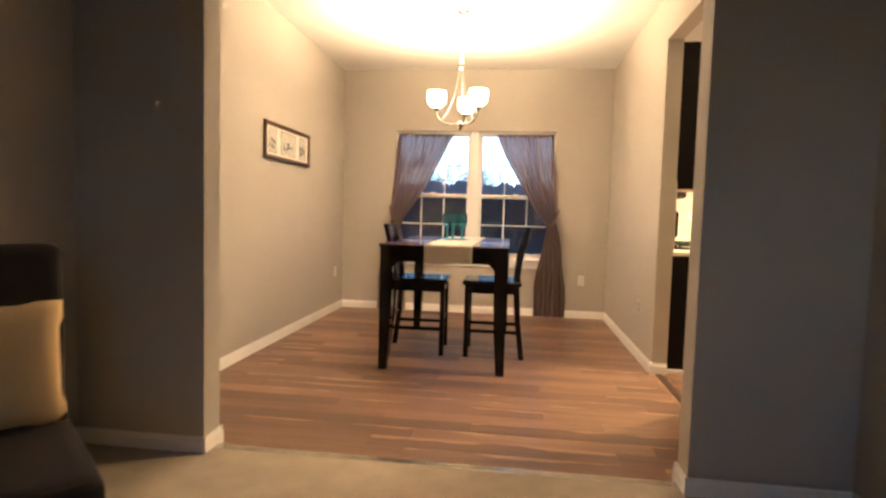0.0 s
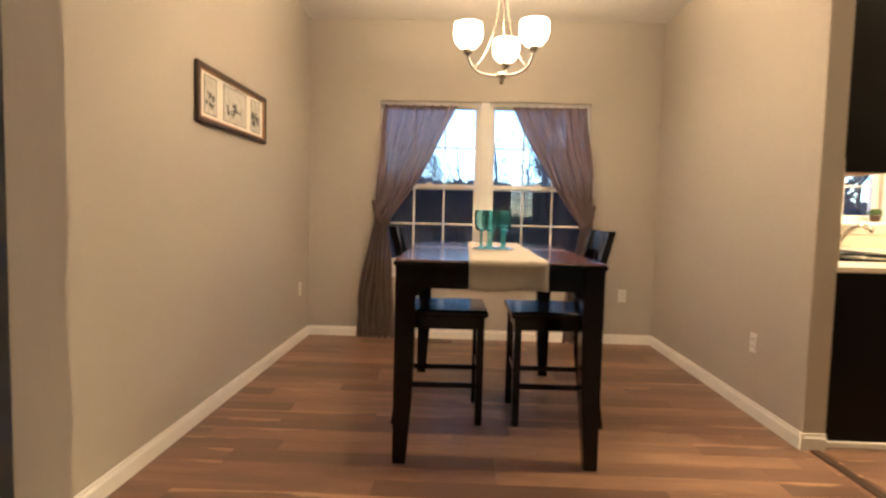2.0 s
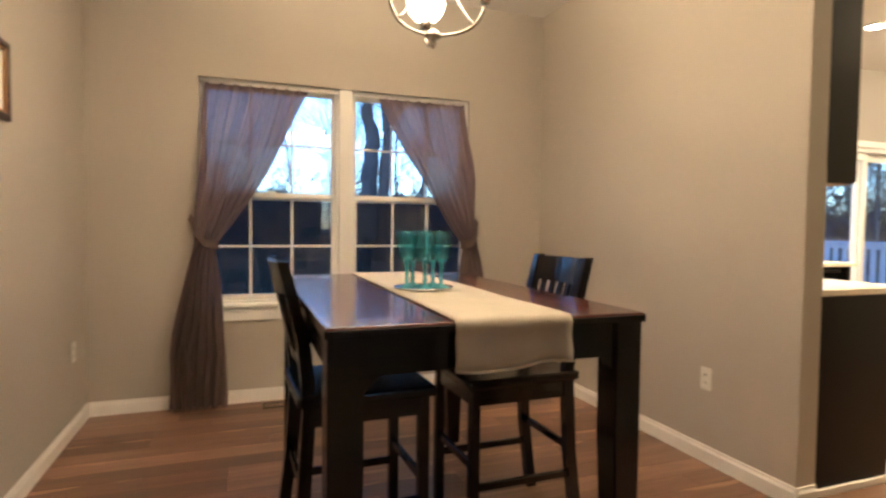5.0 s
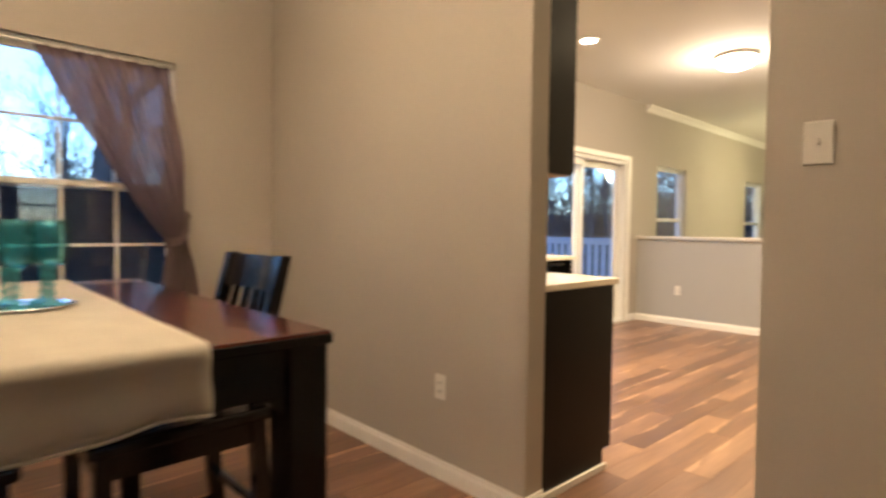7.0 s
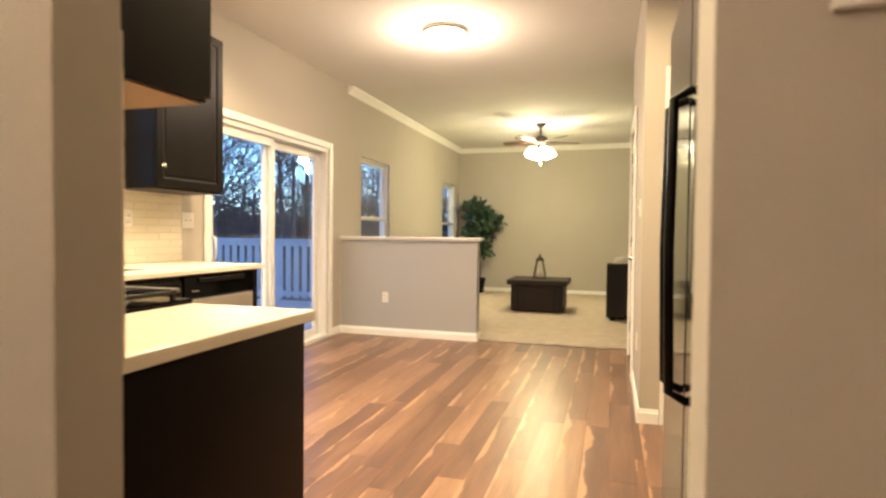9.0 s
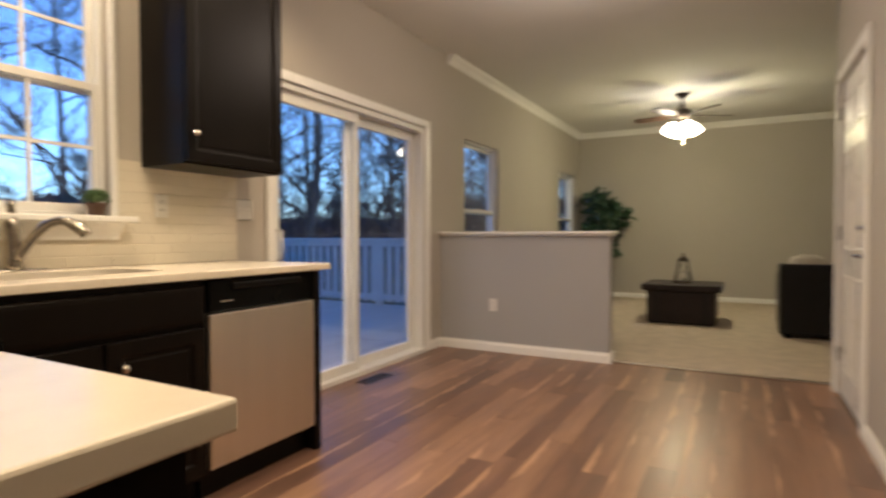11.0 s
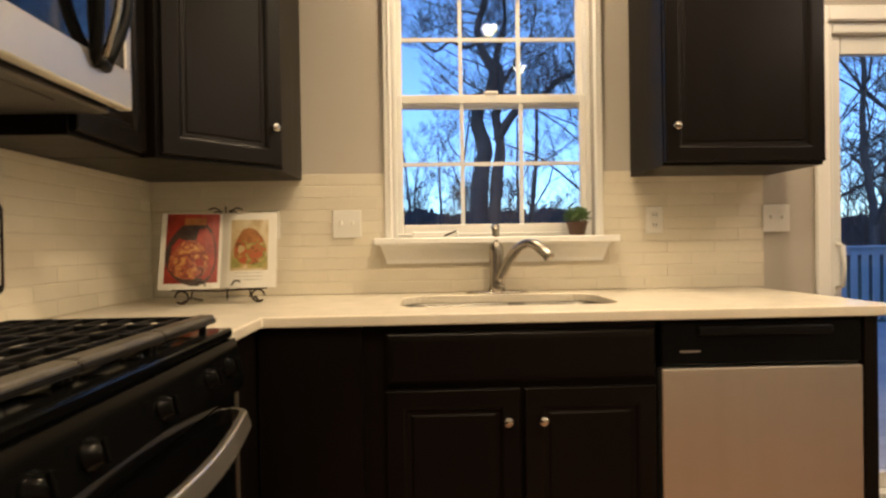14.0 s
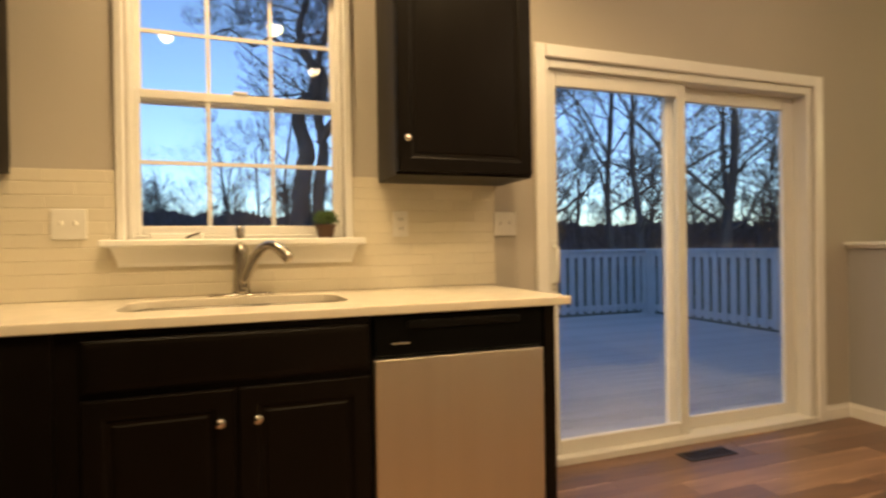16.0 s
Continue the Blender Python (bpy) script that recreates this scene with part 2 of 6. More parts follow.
clear.inputs[0].default_value, blend.inputs[0].default_value = (0.80, 0.965, 0.99, 1), 0.93
tl.new(tn["Principled BSDF"].outputs[0], blend.inputs[1])
tl.new(clear.outputs[0], blend.inputs[2])
gloss, edge, shine = tn.new("ShaderNodeBsdfGlossy"), tn.new("ShaderNodeFresnel"), tn.new("ShaderNodeMixShader")
gloss.inputs["Color"].default_value, gloss.inputs["Roughness"].default_value = (0.55, 0.9, 0.95, 1), 0.05
edge.inputs["IOR"].default_value = 1.25
tl.new(edge.outputs[0], shine.inputs[0])
tl.new(blend.outputs[0], shine.inputs[1])
tl.new(gloss.outputs[0], shine.inputs[2])
tl.new(shine.outputs[0], tn["Material Output"].inputs["Surface"])
TEALSTEM = TEAL.copy()
TEALSTEM.name = "teal_solid_stem"
for node in TEALSTEM.node_tree.nodes:
    if node.type == "MIX_SHADER" and not node.inputs[0].is_linked:
        node.inputs[0].default_value = 0.55
MIRROR = mat("mirror_tray", (0.75, 0.80, 0.80), 0.04, 1.0, var=0.02, bump=0.0)
DOMEGLASS = mat("lit_dome_glass", (0.9, 0.85, 0.75), 0.4, var=0.02, bump=0.0, glow=((1.0, 0.85, 0.60), 18.0))
FANSHADE = mat("lit_fan_glass", (0.9, 0.85, 0.75), 0.4, var=0.02, bump=0.0, glow=((1.0, 0.90, 0.62), 30.0))
SHADE = mat("lit_opal_glass", (0.9, 0.85, 0.75), 0.4, var=0.02, bump=0.0, glow=((1.0, 0.83, 0.56), 9.0))
LENS = mat("lit_lamp_lens", (0.9, 0.87, 0.8), 0.4, var=0.02, bump=0.0, glow=((1.0, 0.88, 0.66), 40.0))
FRAMEWOOD = mat("walnut_frame", (0.055, 0.028, 0.017), 0.4, var=0.25, fine=60, bump=0.05)
GILT = mat("copper_bead", (0.42, 0.22, 0.10), 0.35, 0.7)
GILT2 = mat("raw_cabinet_wood", (0.30, 0.17, 0.09), 0.6, var=0.15)
MATBOARD = mat("ivory_mat_board", (0.80, 0.76, 0.68), 0.85, fine=300, bump=0.05)
SKETCH = mat("grey_sketch_paper", (0.55, 0.53, 0.48), 0.9, var=0.35, scale=30, fine=120)
SKETCHDARK = mat("pencil_shading", (0.16, 0.155, 0.14), 0.9, var=0.4, scale=50)
LEATHER = mat("black_leather", (0.010, 0.009, 0.009), 0.42, var=0.2, scale=8, fine=160, bump=0.25, spec=0.25)
UPHOL = mat("dark_brown_upholstery", (0.030, 0.020, 0.018), 0.8, var=0.15, fine=350, bump=0.4)
# cloth colour lifted in place of a warm light from behind
CUSHION = mat("golden_cushion_cloth", (0.74, 0.51, 0.26), 0.9, var=0.08, scale=6, fine=380, bump=0.5)
DARKTRUNK = mat("dark_wicker_brown", (0.018, 0.011, 0.009), 0.5, var=0.3, scale=12, fine=90, bump=0.4, spec=0.3)
BRONZE = mat("oil_rubbed_bronze", (0.05, 0.035, 0.025), 0.4, 0.6, var=0.15)
LEAFMAT = mat("dark_green_leaf", (0.025, 0.065, 0.028), 0.5, var=0.35, scale=9, bump=0.05)
BOXWOOD = mat("boxwood_green", (0.055, 0.11, 0.025), 0.6, var=0.4, scale=60, bump=0.1)
TERRACOTTA = mat("brown_clay_pot", (0.10, 0.055, 0.035), 0.7, var=0.2)
# bark and twigs are paler here, with dusk haze put into their colour
BARK = mat("grey_brown_bark", (0.070, 0.062, 0.066), 0.95, var=0.35, scale=6, fine=40, bump=0.8, stretch=(1, 1, 0.3))
TWIGS = mat("winter_twigs", (0.080, 0.068, 0.074), 0.95, var=0.3)
DECKWOOD = mat("grey_deck_boards", (0.47, 0.475, 0.49), 0.7, var=0.15, scale=3, fine=60, bump=0.2, stretch=(1, 8, 1), random_shade=0.08)
RAILPAINT = mat("white_deck_rail", (0.52, 0.53, 0.55), 0.6, var=0.08)
GROUND = mat("winter_grass", (0.055, 0.058, 0.035), 0.98, var=0.4, scale=0.4, fine=8, bump=0.6)
PAGE = mat("book_page", (0.72, 0.69, 0.62), 0.6, var=0.03, fine=200)
SINKSTEEL = mat("satin_sink_steel", (0.15, 0.138, 0.12), 0.45, 1.0, var=0.08, bump=0.03)
FOODRED = mat("printed_red_photo", (0.27, 0.03, 0.015), 0.4, var=0.5, scale=22, fine=70)
FOODDARK = mat("printed_dark_dish", (0.05, 0.03, 0.022), 0.4, var=0.5, scale=30)
FOODORANGE = mat("printed_orange_food", (0.32, 0.13, 0.035), 0.4, var=0.5, scale=35)


def printed(name, stops, scale):
    """A printed colour photograph: blotches of several inks."""
    m = mat(name, (0.5, 0.5, 0.5), 0.35, bump=0.0)
    n, l = m.node_tree.nodes, m.node_tree.links
    tc, spots, ramp = n.new("ShaderNodeTexCoord"), n.new("ShaderNodeTexNoise"), n.new("ShaderNodeValToRGB")
    spots.inputs["Scale"].default_value, spots.inputs["Detail"].default_value, spots.inputs["Distortion"].default_value = scale, 5, 1.2
    e = ramp.color_ramp.elements
    e[0].position, e[0].color = stops[0][0], (*stops[0][1], 1)
    e[1].position, e[1].color = stops[-1][0], (*stops[-1][1], 1)
    for p, c in stops[1:-1]:
        e.new(p).color = (*c, 1)
    l.new(tc.outputs["Object"], spots.inputs["Vector"])
    l.new(spots.outputs["Fac"], ramp.inputs["Fac"])
    l.new(ramp.outputs[0], n["Principled BSDF"].inputs["Base Color"])
    return m


ROAST = printed("printed_roast", ((0.30, (0.05, 0.015, 0.01)), (0.42, (0.22, 0.05, 0.025)), (0.54, (0.36, 0.10, 0.04)), (0.66, (0.55, 0.30, 0.08)), (0.78, (0.25, 0.04, 0.02))), 38)
BURGER = printed("printed_burger", ((0.30, (0.05, 0.02, 0.01)), (0.42, (0.32, 0.12, 0.03)), (0.50, (0.42, 0.08, 0.03)), (0.58, (0.20, 0.20, 0.04)), (0.70, (0.50, 0.34, 0.15))), 34)
TABLEPRINT = printed("printed_pale_table", ((0.30, (0.36, 0.25, 0.12)), (0.5, (0.52, 0.40, 0.22)), (0.7, (0.62, 0.54, 0.38))), 12)
GARNISH = printed("printed_table", ((0.30, (0.10, 0.13, 0.03)), (0.42, (0.34, 0.30, 0.09)), (0.52, (0.45, 0.28, 0.10)), (0.7, (0.60, 0.50, 0.34))), 18)
DOORPAINT = mat("white_gloss_door_paint", (0.76, 0.73, 0.67), 0.28, var=0.03, bump=0.02)
DISPLAY = mat("blue_lit_display", (0.02, 0.03, 0.08), 0.2, glow=((0.2, 0.35, 1.0), 0.4))


# ---- mesh helpers ----
def box(bm, x0, y0, z0, x1, y1, z1, bevel=0.0, seg=1):
    m = Matrix.Translation(((x0 + x1) / 2, (y0 + y1) / 2, (z0 + z1) / 2)) @ Matrix.Diagonal((abs(x1 - x0), abs(y1 - y0), abs(z1 - z0), 1))
    r = bmesh.ops.create_cube(bm, size=1, matrix=m)
    if bevel:
        edges = list({e for v in r["verts"] for e in v.link_edges})
        bmesh.ops.bevel(bm, geom=edges, offset=bevel, segments=seg, affect="EDGES", profile=0.5)
    return bm


def boxes(*rows, bevel=0.0, seg=1):
    bm = bmesh.new()
    for r in rows:
        box(bm, *r, bevel=bevel, seg=seg)
    return bm


def lathe(bm, profile, at=(0, 0, 0), steps=20, m=None):
    """Turns (radius, height) pairs round the z axis."""
    rings = []
    for r, z in profile:
        ring = []
        for i in range(steps):
            a = 2 * math.pi * i / steps
            p = Vector((r * math.cos(a), r * math.sin(a), z))
            p = (m @ p if m else p) + Vector(at)
            ring.append(bm.verts.new(p))
        rings.append(ring)
    for a, b in zip(rings, rings[1:]):
        for i in range(steps):
            f = bm.faces.new((a[i], a[(i + 1) % steps], b[(i + 1) % steps], b[i]))
            f.smooth = True
    for ring, flip in ((rings[0], True), (rings[-1], False)):
        if len(ring) > 2 and (profile[0][0] if flip else profile[-1][0]) > 1e-4:
            bm.faces.new(ring[::-1] if flip else ring)
    return bm


def tube(bm, points, radius, steps=8):
    """A round bar along points; radius a number or one for each point."""
    pts = [Vector(p) for p in points]
    rad = radius if isinstance(radius, (list, tuple)) else [radius] * len(pts)
    rings, side = [], None
    for i, p in enumerate(pts):
        d = (pts[min(i + 1, len(pts) - 1)] - pts[max(i - 1, 0)]).normalized()
        if side is None:
            side = d.orthogonal().normalized()
        side = (side - d * side.dot(d)).normalized()
        up = d.cross(side)
        rings.append([bm.verts.new(p + rad[i] * (side * math.cos(2 * math.pi * k / steps) + up * math.sin(2 * math.pi * k / steps))) for k in range(steps)])
    for a, b in zip(rings, rings[1:]):
        for k in range(steps):
            f = bm.faces.new((a[k], a[(k + 1) % steps], b[(k + 1) % steps], b[k]))
            f.smooth = True
    bm.faces.new(rings[0][::-1])
    bm.faces.new(rings[-1])
    return bm


def arc(p0, p1, p2, n=10):
    """A smooth curve from p0 to p2 drawn towards p1."""
    a, b, c = Vector(p0), Vector(p1), Vector(p2)
    return [(1 - t) ** 2 * a + 2 * t * (1 - t) * b + t * t * c for t in (i / n for i in range(n + 1))]


def base_of(ob):
    return Vector(ob.location) + (base_of(ob.parent) if ob.parent else Vector())


def link_mesh(name, bm, material):
    bmesh.ops.recalc_face_normals(bm, faces=bm.faces[:])
    me = bpy.data.meshes.new(name)
    bm.to_mesh(me)
    bm.free()
    me.materials.append(material)
    return new(name, me)


def part(name, bm, material, parent, label=""):
    """One mesh, given in the world's metres, under a thing or a part that stands unturned."""
    bmesh.ops.translate(bm, verts=bm.verts[:], vec=-base_of(parent))
    ob = link_mesh(name, bm, material)
    ob.parent = parent
    return tagged(ob, label)


def thing(name, place, label, category, group="", kind=""):
    ob = new(name)
    ob.location = place
    ob.empty_display_size = 0.1
    return tagged(ob, label, category, group, kind)


def setting(name, bm, material, label, category):
    return tagged(link_mesh(name, bm, material), label, category, kind="structure")


def cells(a0, a1, z0, z1, holes):
    """The rectangles of a wall's face that are left round its holes (a, b, low, high)."""
    xs = sorted({a0, a1, *[h[0] for h in holes], *[h[1] for h in holes]})
    out = []
    for p, q in zip(xs, xs[1:]):
        mid, low = (p + q) / 2, z0
        for h in sorted((h for h in holes if h[0] < mid < h[1]), key=lambda h: h[2]):
            if h[2] > low:
                out.append((p, q, low, h[2]))
            low = h[3]
        if low < z1:
            out.append((p, q, low, z1))
    return out


def wall_x(name, x0, x1, y0, y1, holes=(), label="greige painted wall", z0=0.0, z1=CEIL, material=PAINT):
    bm = bmesh.new()
    for p, q, low, high in cells(x0, x1, z0, z1, holes):
        box(bm, p, y0, low, q, y1, high)
    bmesh.ops.remove_doubles(bm, verts=bm.verts[:], dist=1e-5)
    return setting(name, bm, material, label, "wall")


def wall_y(name, y0, y1, x0, x1, holes=(), label="greige painted wall", z0=0.0, z1=CEIL, material=PAINT):
    bm = bmesh.new()
    for p, q, low, high in cells(y0, y1, z0, z1, holes):
        box(bm, x0, p, low, x1, q, high)
    bmesh.ops.remove_doubles(bm, verts=bm.verts[:], dist=1e-5)
    return setting(name, bm, material, label, "wall")


# ---- the shell ----
N = 6.56                     # inner face of the north wall
WL, WR = -1.775, 1.305       # dining room's side walls
KW = 1.415                   # kitchen's west wall
S = 3.47                     # hall wall
FAR = 11.36
DIN = (-1.148, 0.697, 0.60, 2.107)
KIT = (2.391, 3.225, 1.14, 2.30)
SLI = (4.215, 6.055, -0.06, 2.02)
FW1, FW2 = (6.87, 7.77, 0.55, 2.05), (10.22, 11.10, 0.55, 2.05)
wall_x("wall_north", WL - 0.12, FAR + 0.12, N, N + 0.16, (DIN, KIT, SLI, FW1, FW2), "greige north wall with windows and a sliding door", z0=-0.06)
wall_y("wall_west", -2.62, N, WL - 0.12, WL)
wall_y("wall_dining_kitchen", 2.63, N, WR, KW, ((3.555, 4.372, 0.0, 2.443),), "greige wall with a plain opening to the kitchen")
wall_x("wall_living_dining", WL, 1.64, 2.495, 2.63, ((-1.135, 1.005, 0.0, 2.46),), "greige wall with a wide plain opening")
wall_y("wall_living_east", -2.62, 2.63, 1.64, 1.76)
# the opening is for an added window that brightens the living room
wall_x("wall_living_south", WL, 1.64, -2.62, -2.5, ((0.80, 1.45, 0.9, 2.1),))
wall_x("wall_kitchen_south", KW, 4.24, 2.66, 2.78)
PANTRY = (2.47, 3.29, 0.0, 2.05)
wall_y("wall_pantry", 2.30, S, 4.24, 4.36, (PANTRY,), "short greige wall with a pantry door")
ENTRY = (5.28, 6.20, 0.0, 2.05)
wall_x("wall_hall", 4.36, 6.35, S - 0.12, S, (ENTRY,), "greige hall wall with a white door")
wall_y("wall_family_west", 1.2, S - 0.12, 6.23, 6.35)
wall_x("wall_family_south", 6.23, FAR, 1.08, 1.2)
wall_y("wall_family_east", 1.08, N, FAR, FAR + 0.12)
wall_y("wall_half", 4.985, N, 6.347, 6.467, label="half wall between kitchen and family room, bluish daylight in its colour", z1=1.045, material=HALFPAINT_SKYLIT)
setting("ceiling", boxes((WL - 0.12, -2.62, CEIL, FAR + 0.12, N + 0.16, CEIL + 0.1)), CEILING, "white painted ceiling", "ceiling")
setting("floor_carpet_living", boxes((WL, -2.5, -0.06, 1.64, 2.56, 0.012)), CARPET, "beige carpet in the living room", "carpet")
setting("floor_carpet_family", boxes((6.40, 1.2, -0.06, FAR, N, 0.012)), CARPET, "beige carpet in the family room", "carpet")
setting("threshold_living", boxes((-1.135, 2.55, -0.02, 1.005, 2.60, 0.014), bevel=0.004), NICKEL, "thin metal strip between carpet and planks", "threshold")
setting("threshold_family", boxes((6.375, S, -0.02, 6.415, 4.985, 0.016), bevel=0.004), NICKEL, "thin metal strip between planks and carpet", "threshold")
setting("threshold_kitchen", boxes((1.335, 3.555, -0.02, 1.385, 4.372, 0.007), bevel=0.003), FRAMEWOOD, "wooden strip between two plank floors", "threshold")


def baseboard(x0, y0, x1, y1, nx, ny):
    """A skirting from one end to the other that stands off the wall along (nx, ny)."""
    bm = bmesh.new()
    d, h = 0.014, 0.086
    ends = []
    for x, y in ((x0, y0), (x1, y1)):
        ends.append([bm.verts.new((x + nx * o, y + ny * o, z)) for o, z in ((0, 0), (d, 0), (d, h * 0.72), (d * 0.55, h * 0.86), (d * 0.5, h), (0, h))])
    for k in range(6):
        bm.faces.new((ends[0][k], ends[0][(k + 1) % 6], ends[1][(k + 1) % 6], ends[1][k]))
    bm.faces.new(ends[0][::-1])
    bm.faces.new(ends[1])
    return setting("baseboard", bm, TRIM, "white painted baseboard along the wall", "baseboard")


g = 0.0135
for row in ((WL, 2.63, WL, N, 1, 0), (WL + g, N, WR - g, N, 0, -1), (WR, 4.372 - g, WR, N, -1, 0), (WR, 2.63, WR, 3.555 + g, -1, 0),
            (WR - g, 4.372, KW, 4.372, 0, -1), (WR - g, 3.555, KW + g, 3.555, 0, 1), (KW, 2.78, KW, 3.555 + g, 1, 0),
            (WL, 2.495, -1.135 + g, 2.495, 0, -1), (1.005 - g, 2.495, 1.64, 2.495, 0, -1), (-1.135, 2.495 - g, -1.135, 2.63 + g, 1, 0), (1.005, 2.495 - g, 1.005, 2.63 + g, -1, 0),
            (WL, 2.63, -1.135 + g, 2.63, 0, 1), (1.005 - g, 2.63, WR, 2.63, 0, 1), (WL, -2.5, WL, 2.495, 1, 0), (1.64, -2.5, 1.64, 2.495, -1, 0),
            (6.347, 4.985 - g, 6.347, N, -1, 0), (6.347 - g, 4.985, 6.467 + g, 4.985, 0, -1), (6.467, 4.985 - g, 6.467, N, 1, 0), (6.125, N, 6.347 - g, N, 0, -1),
            (6.467 + g, N, FAR, N, 0, -1), (FAR, 1.2, FAR, N, -1, 0), (4.24 - g, S, 5.21, S, 0, 1), (6.27, S, 6.35, S, 0, 1), (4.24, 3.36, 4.24, S + g, -1, 0),
            (3.20, 2.78, 4.24, 2.78, 0, 1), (6.35, 1.2, 6.35, S - 0.12, 1, 0), (6.35, 1.2, FAR, 1.2, 0, 1)):
    baseboard(*row)


def crown(x0, y0, x1, y1, nx, ny):
    bm = bmesh.new()
    ends = []
    for x, y in ((x0, y0), (x1, y1)):
        ends.append([bm.verts.new((x + nx * o, y + ny * o, CEIL - z)) for o, z in ((0, 0), (0.075, 0), (0.07, 0.014), (0.035, 0.045), (0.014, 0.075), (0, 0.085))])
    for k in range(6):
        bm.faces.new((ends[0][k], ends[0][(k + 1) % 6], ends[1][(k + 1) % 6], ends[1][k]))
    bm.faces.new(ends[0][::-1])
    bm.faces.new(ends[1])
    setting("crown_trim", bm, TRIM, "white crown moulding under the ceiling", "crown moulding")


crown(6.50, N, FAR, N, 0, -1)
crown(FAR, 1.2, FAR, N, -1, 0)
crown(6.35, 1.2, FAR, 1.2, 0, 1)
cap = thing("half_wall_cap_trim", (6.407, 5.75, 1.045), "white painted wooden cap on the half wall", "wall cap", kind="structure")
part("cap_board", boxes((6.305, 4.945, 1.062, 6.509, N, 1.085), bevel=0.005), TRIM, cap)
part("cap_moulding", boxes((6.325, 4.963, 1.045, 6.489, N, 1.062), bevel=0.004), TRIM, cap)


# ---- windows and doors ----
def sash(win, x0, x1, z0, z1, y, cols, rows, rail=0.024, depth=0.028, hrail=0.036):
    """One sash with its bars and panes, under the window."""
    s = part("sash", boxes((x0, y, z0, x0 + rail, y + depth, z1), (x1 - rail, y, z0, x1, y + depth, z1),
                           (x0 + rail, y, z0, x1 - rail, y + depth, z0 + hrail), (x0 + rail, y, z1 - hrail, x1 - rail, y + depth, z1), bevel=0.003), VINYL, win)
    gx0, gx1, gz0, gz1 = x0 + rail, x1 - rail, z0 + hrail, z1 - hrail
    for i in range(1, cols):
        c = gx0 + (gx1 - gx0) * i / cols
        part("glazing_bar", boxes((c - 0.008, y + 0.006, gz0, c + 0.008, y + 0.022, gz1)), VINYL, s)
    for j in range(1, rows):
        c = gz0 + (gz1 - gz0) * j / rows
        part("glazing_bar", boxes((gx0, y + 0.0075, c - 0.008, gx1, y + 0.0205, c + 0.008)), VINYL, s)
    pane = part("pane", boxes((gx0 - 0.005, y + 0.012, gz0 - 0.005, gx1 + 0.005, y + 0.016, gz1 + 0.005)), GLASS, s, "clear window glass")
    pane.visible_shadow = False
    return s


def double_hung(win, x0, x1, z0, z1, zmid, cols=3, rows=2, y=N + 0.05, screen=True):
    f = 0.018
    part("window_frame", boxes((x0, y - 0.015, z0, x0 + f, y + 0.095, z1), (x1 - f, y - 0.015, z0, x1, y + 0.095, z1),
                               (x0 + f, y - 0.015, z1 - f, x1 - f, y + 0.095, z1), (x0 + f, y - 0.015, z0, x1 - f, y + 0.095, z0 + f), bevel=0.003), VINYL, win)
    sash(win, x0 + f, x1 - f, zmid - 0.024, z1 - f, y + 0.04, cols, rows)
    sash(win, x0 + f, x1 - f, z0 + f, zmid + 0.024, y, cols, rows)
    if screen:
        net = part("insect_screen", boxes((x0 + f, y + 0.080, z0 + f, x1 - f, y + 0.082, zmid + 0.01)), SCREEN, win, "dark insect screen")
        net.visible_shadow = False
    part("sash_lock", boxes(((x0 + x1) / 2 - 0.03, y - 0.006, zmid + 0.0245, (x0 + x1) / 2 + 0.03, y + 0.02, zmid + 0.038), bevel=0.004), VINYL, win)


w1 = thing("window_1", (-0.22, N, 0.60), "white double window with grid panes at dusk", "window", kind="structure")
double_hung(w1, -1.148, -0.265, 0.655, 2.107, 1.362)
double_hung(w1, -0.175, 0.697, 0.655, 2.107, 1.362)
part("mullion", boxes((-0.265, N + 0.012, 0.655, -0.175, N + 0.14, 2.107), bevel=0.004), VINYL, w1)
part("window_sill", boxes((-1.148, N - 0.004, 0.60, 0.697, N + 0.16, 0.655), (-1.21, N - 0.035, 0.632, 0.76, N - 0.004, 0.655), bevel=0.004), TRIM, w1)
part("sill_apron", boxes((-1.18, N - 0.016, 0.545, 0.73, N - 0.001, 0.632), bevel=0.003), TRIM, w1)

w2 = thing("window_2", (2.808, N, 1.14), "white kitchen window with grid panes over the sink", "window", kind="structure")
double_hung(w2, 2.391, 3.225, 1.141, 2.30, 1.715, screen=False)
part("window_sill", boxes((2.318, N - 0.11, 1.112, 3.296, N - 0.0105, 1.14), (2.393, N - 0.0105, 1.112, 3.223, N + 0.05, 1.14), bevel=0.005), TRIM, w2)
bm = bmesh.new()
rings = []
for inset, z, out in ((0.0, 1.112, 0.034), (0.010, 1.092, 0.030), (0.024, 1.050, 0.016), (0.026, 1.036, 0.015)):
    rings.append([bm.verts.new(p) for p in ((2.338 + inset, N - 0.0105, z), (2.338 + inset, N - 0.0105 - out, z), (3.276 - inset, N - 0.0105 - out, z), (3.276 - inset, N - 0.0105, z))])
for lo, hi in zip(rings, rings[1:]):
    for q in range(4):
        bm.faces.new((lo[q], lo[(q + 1) % 4], hi[(q + 1) % 4], hi[q]))
bm.faces.new(rings[0])
bm.faces.new(rings[-1])
part("sill_apron", bm, TRIM, w2)
part("casing", boxes((2.359, N - 0.018, 1.14, 2.391, N - 0.001, 2.35), (3.225, N - 0.018, 1.14, 3.257, N - 0.001, 2.35), (2.391, N - 0.018, 2.30, 3.225, N - 0.001, 2.35), bevel=0.004), TRIM, w2)
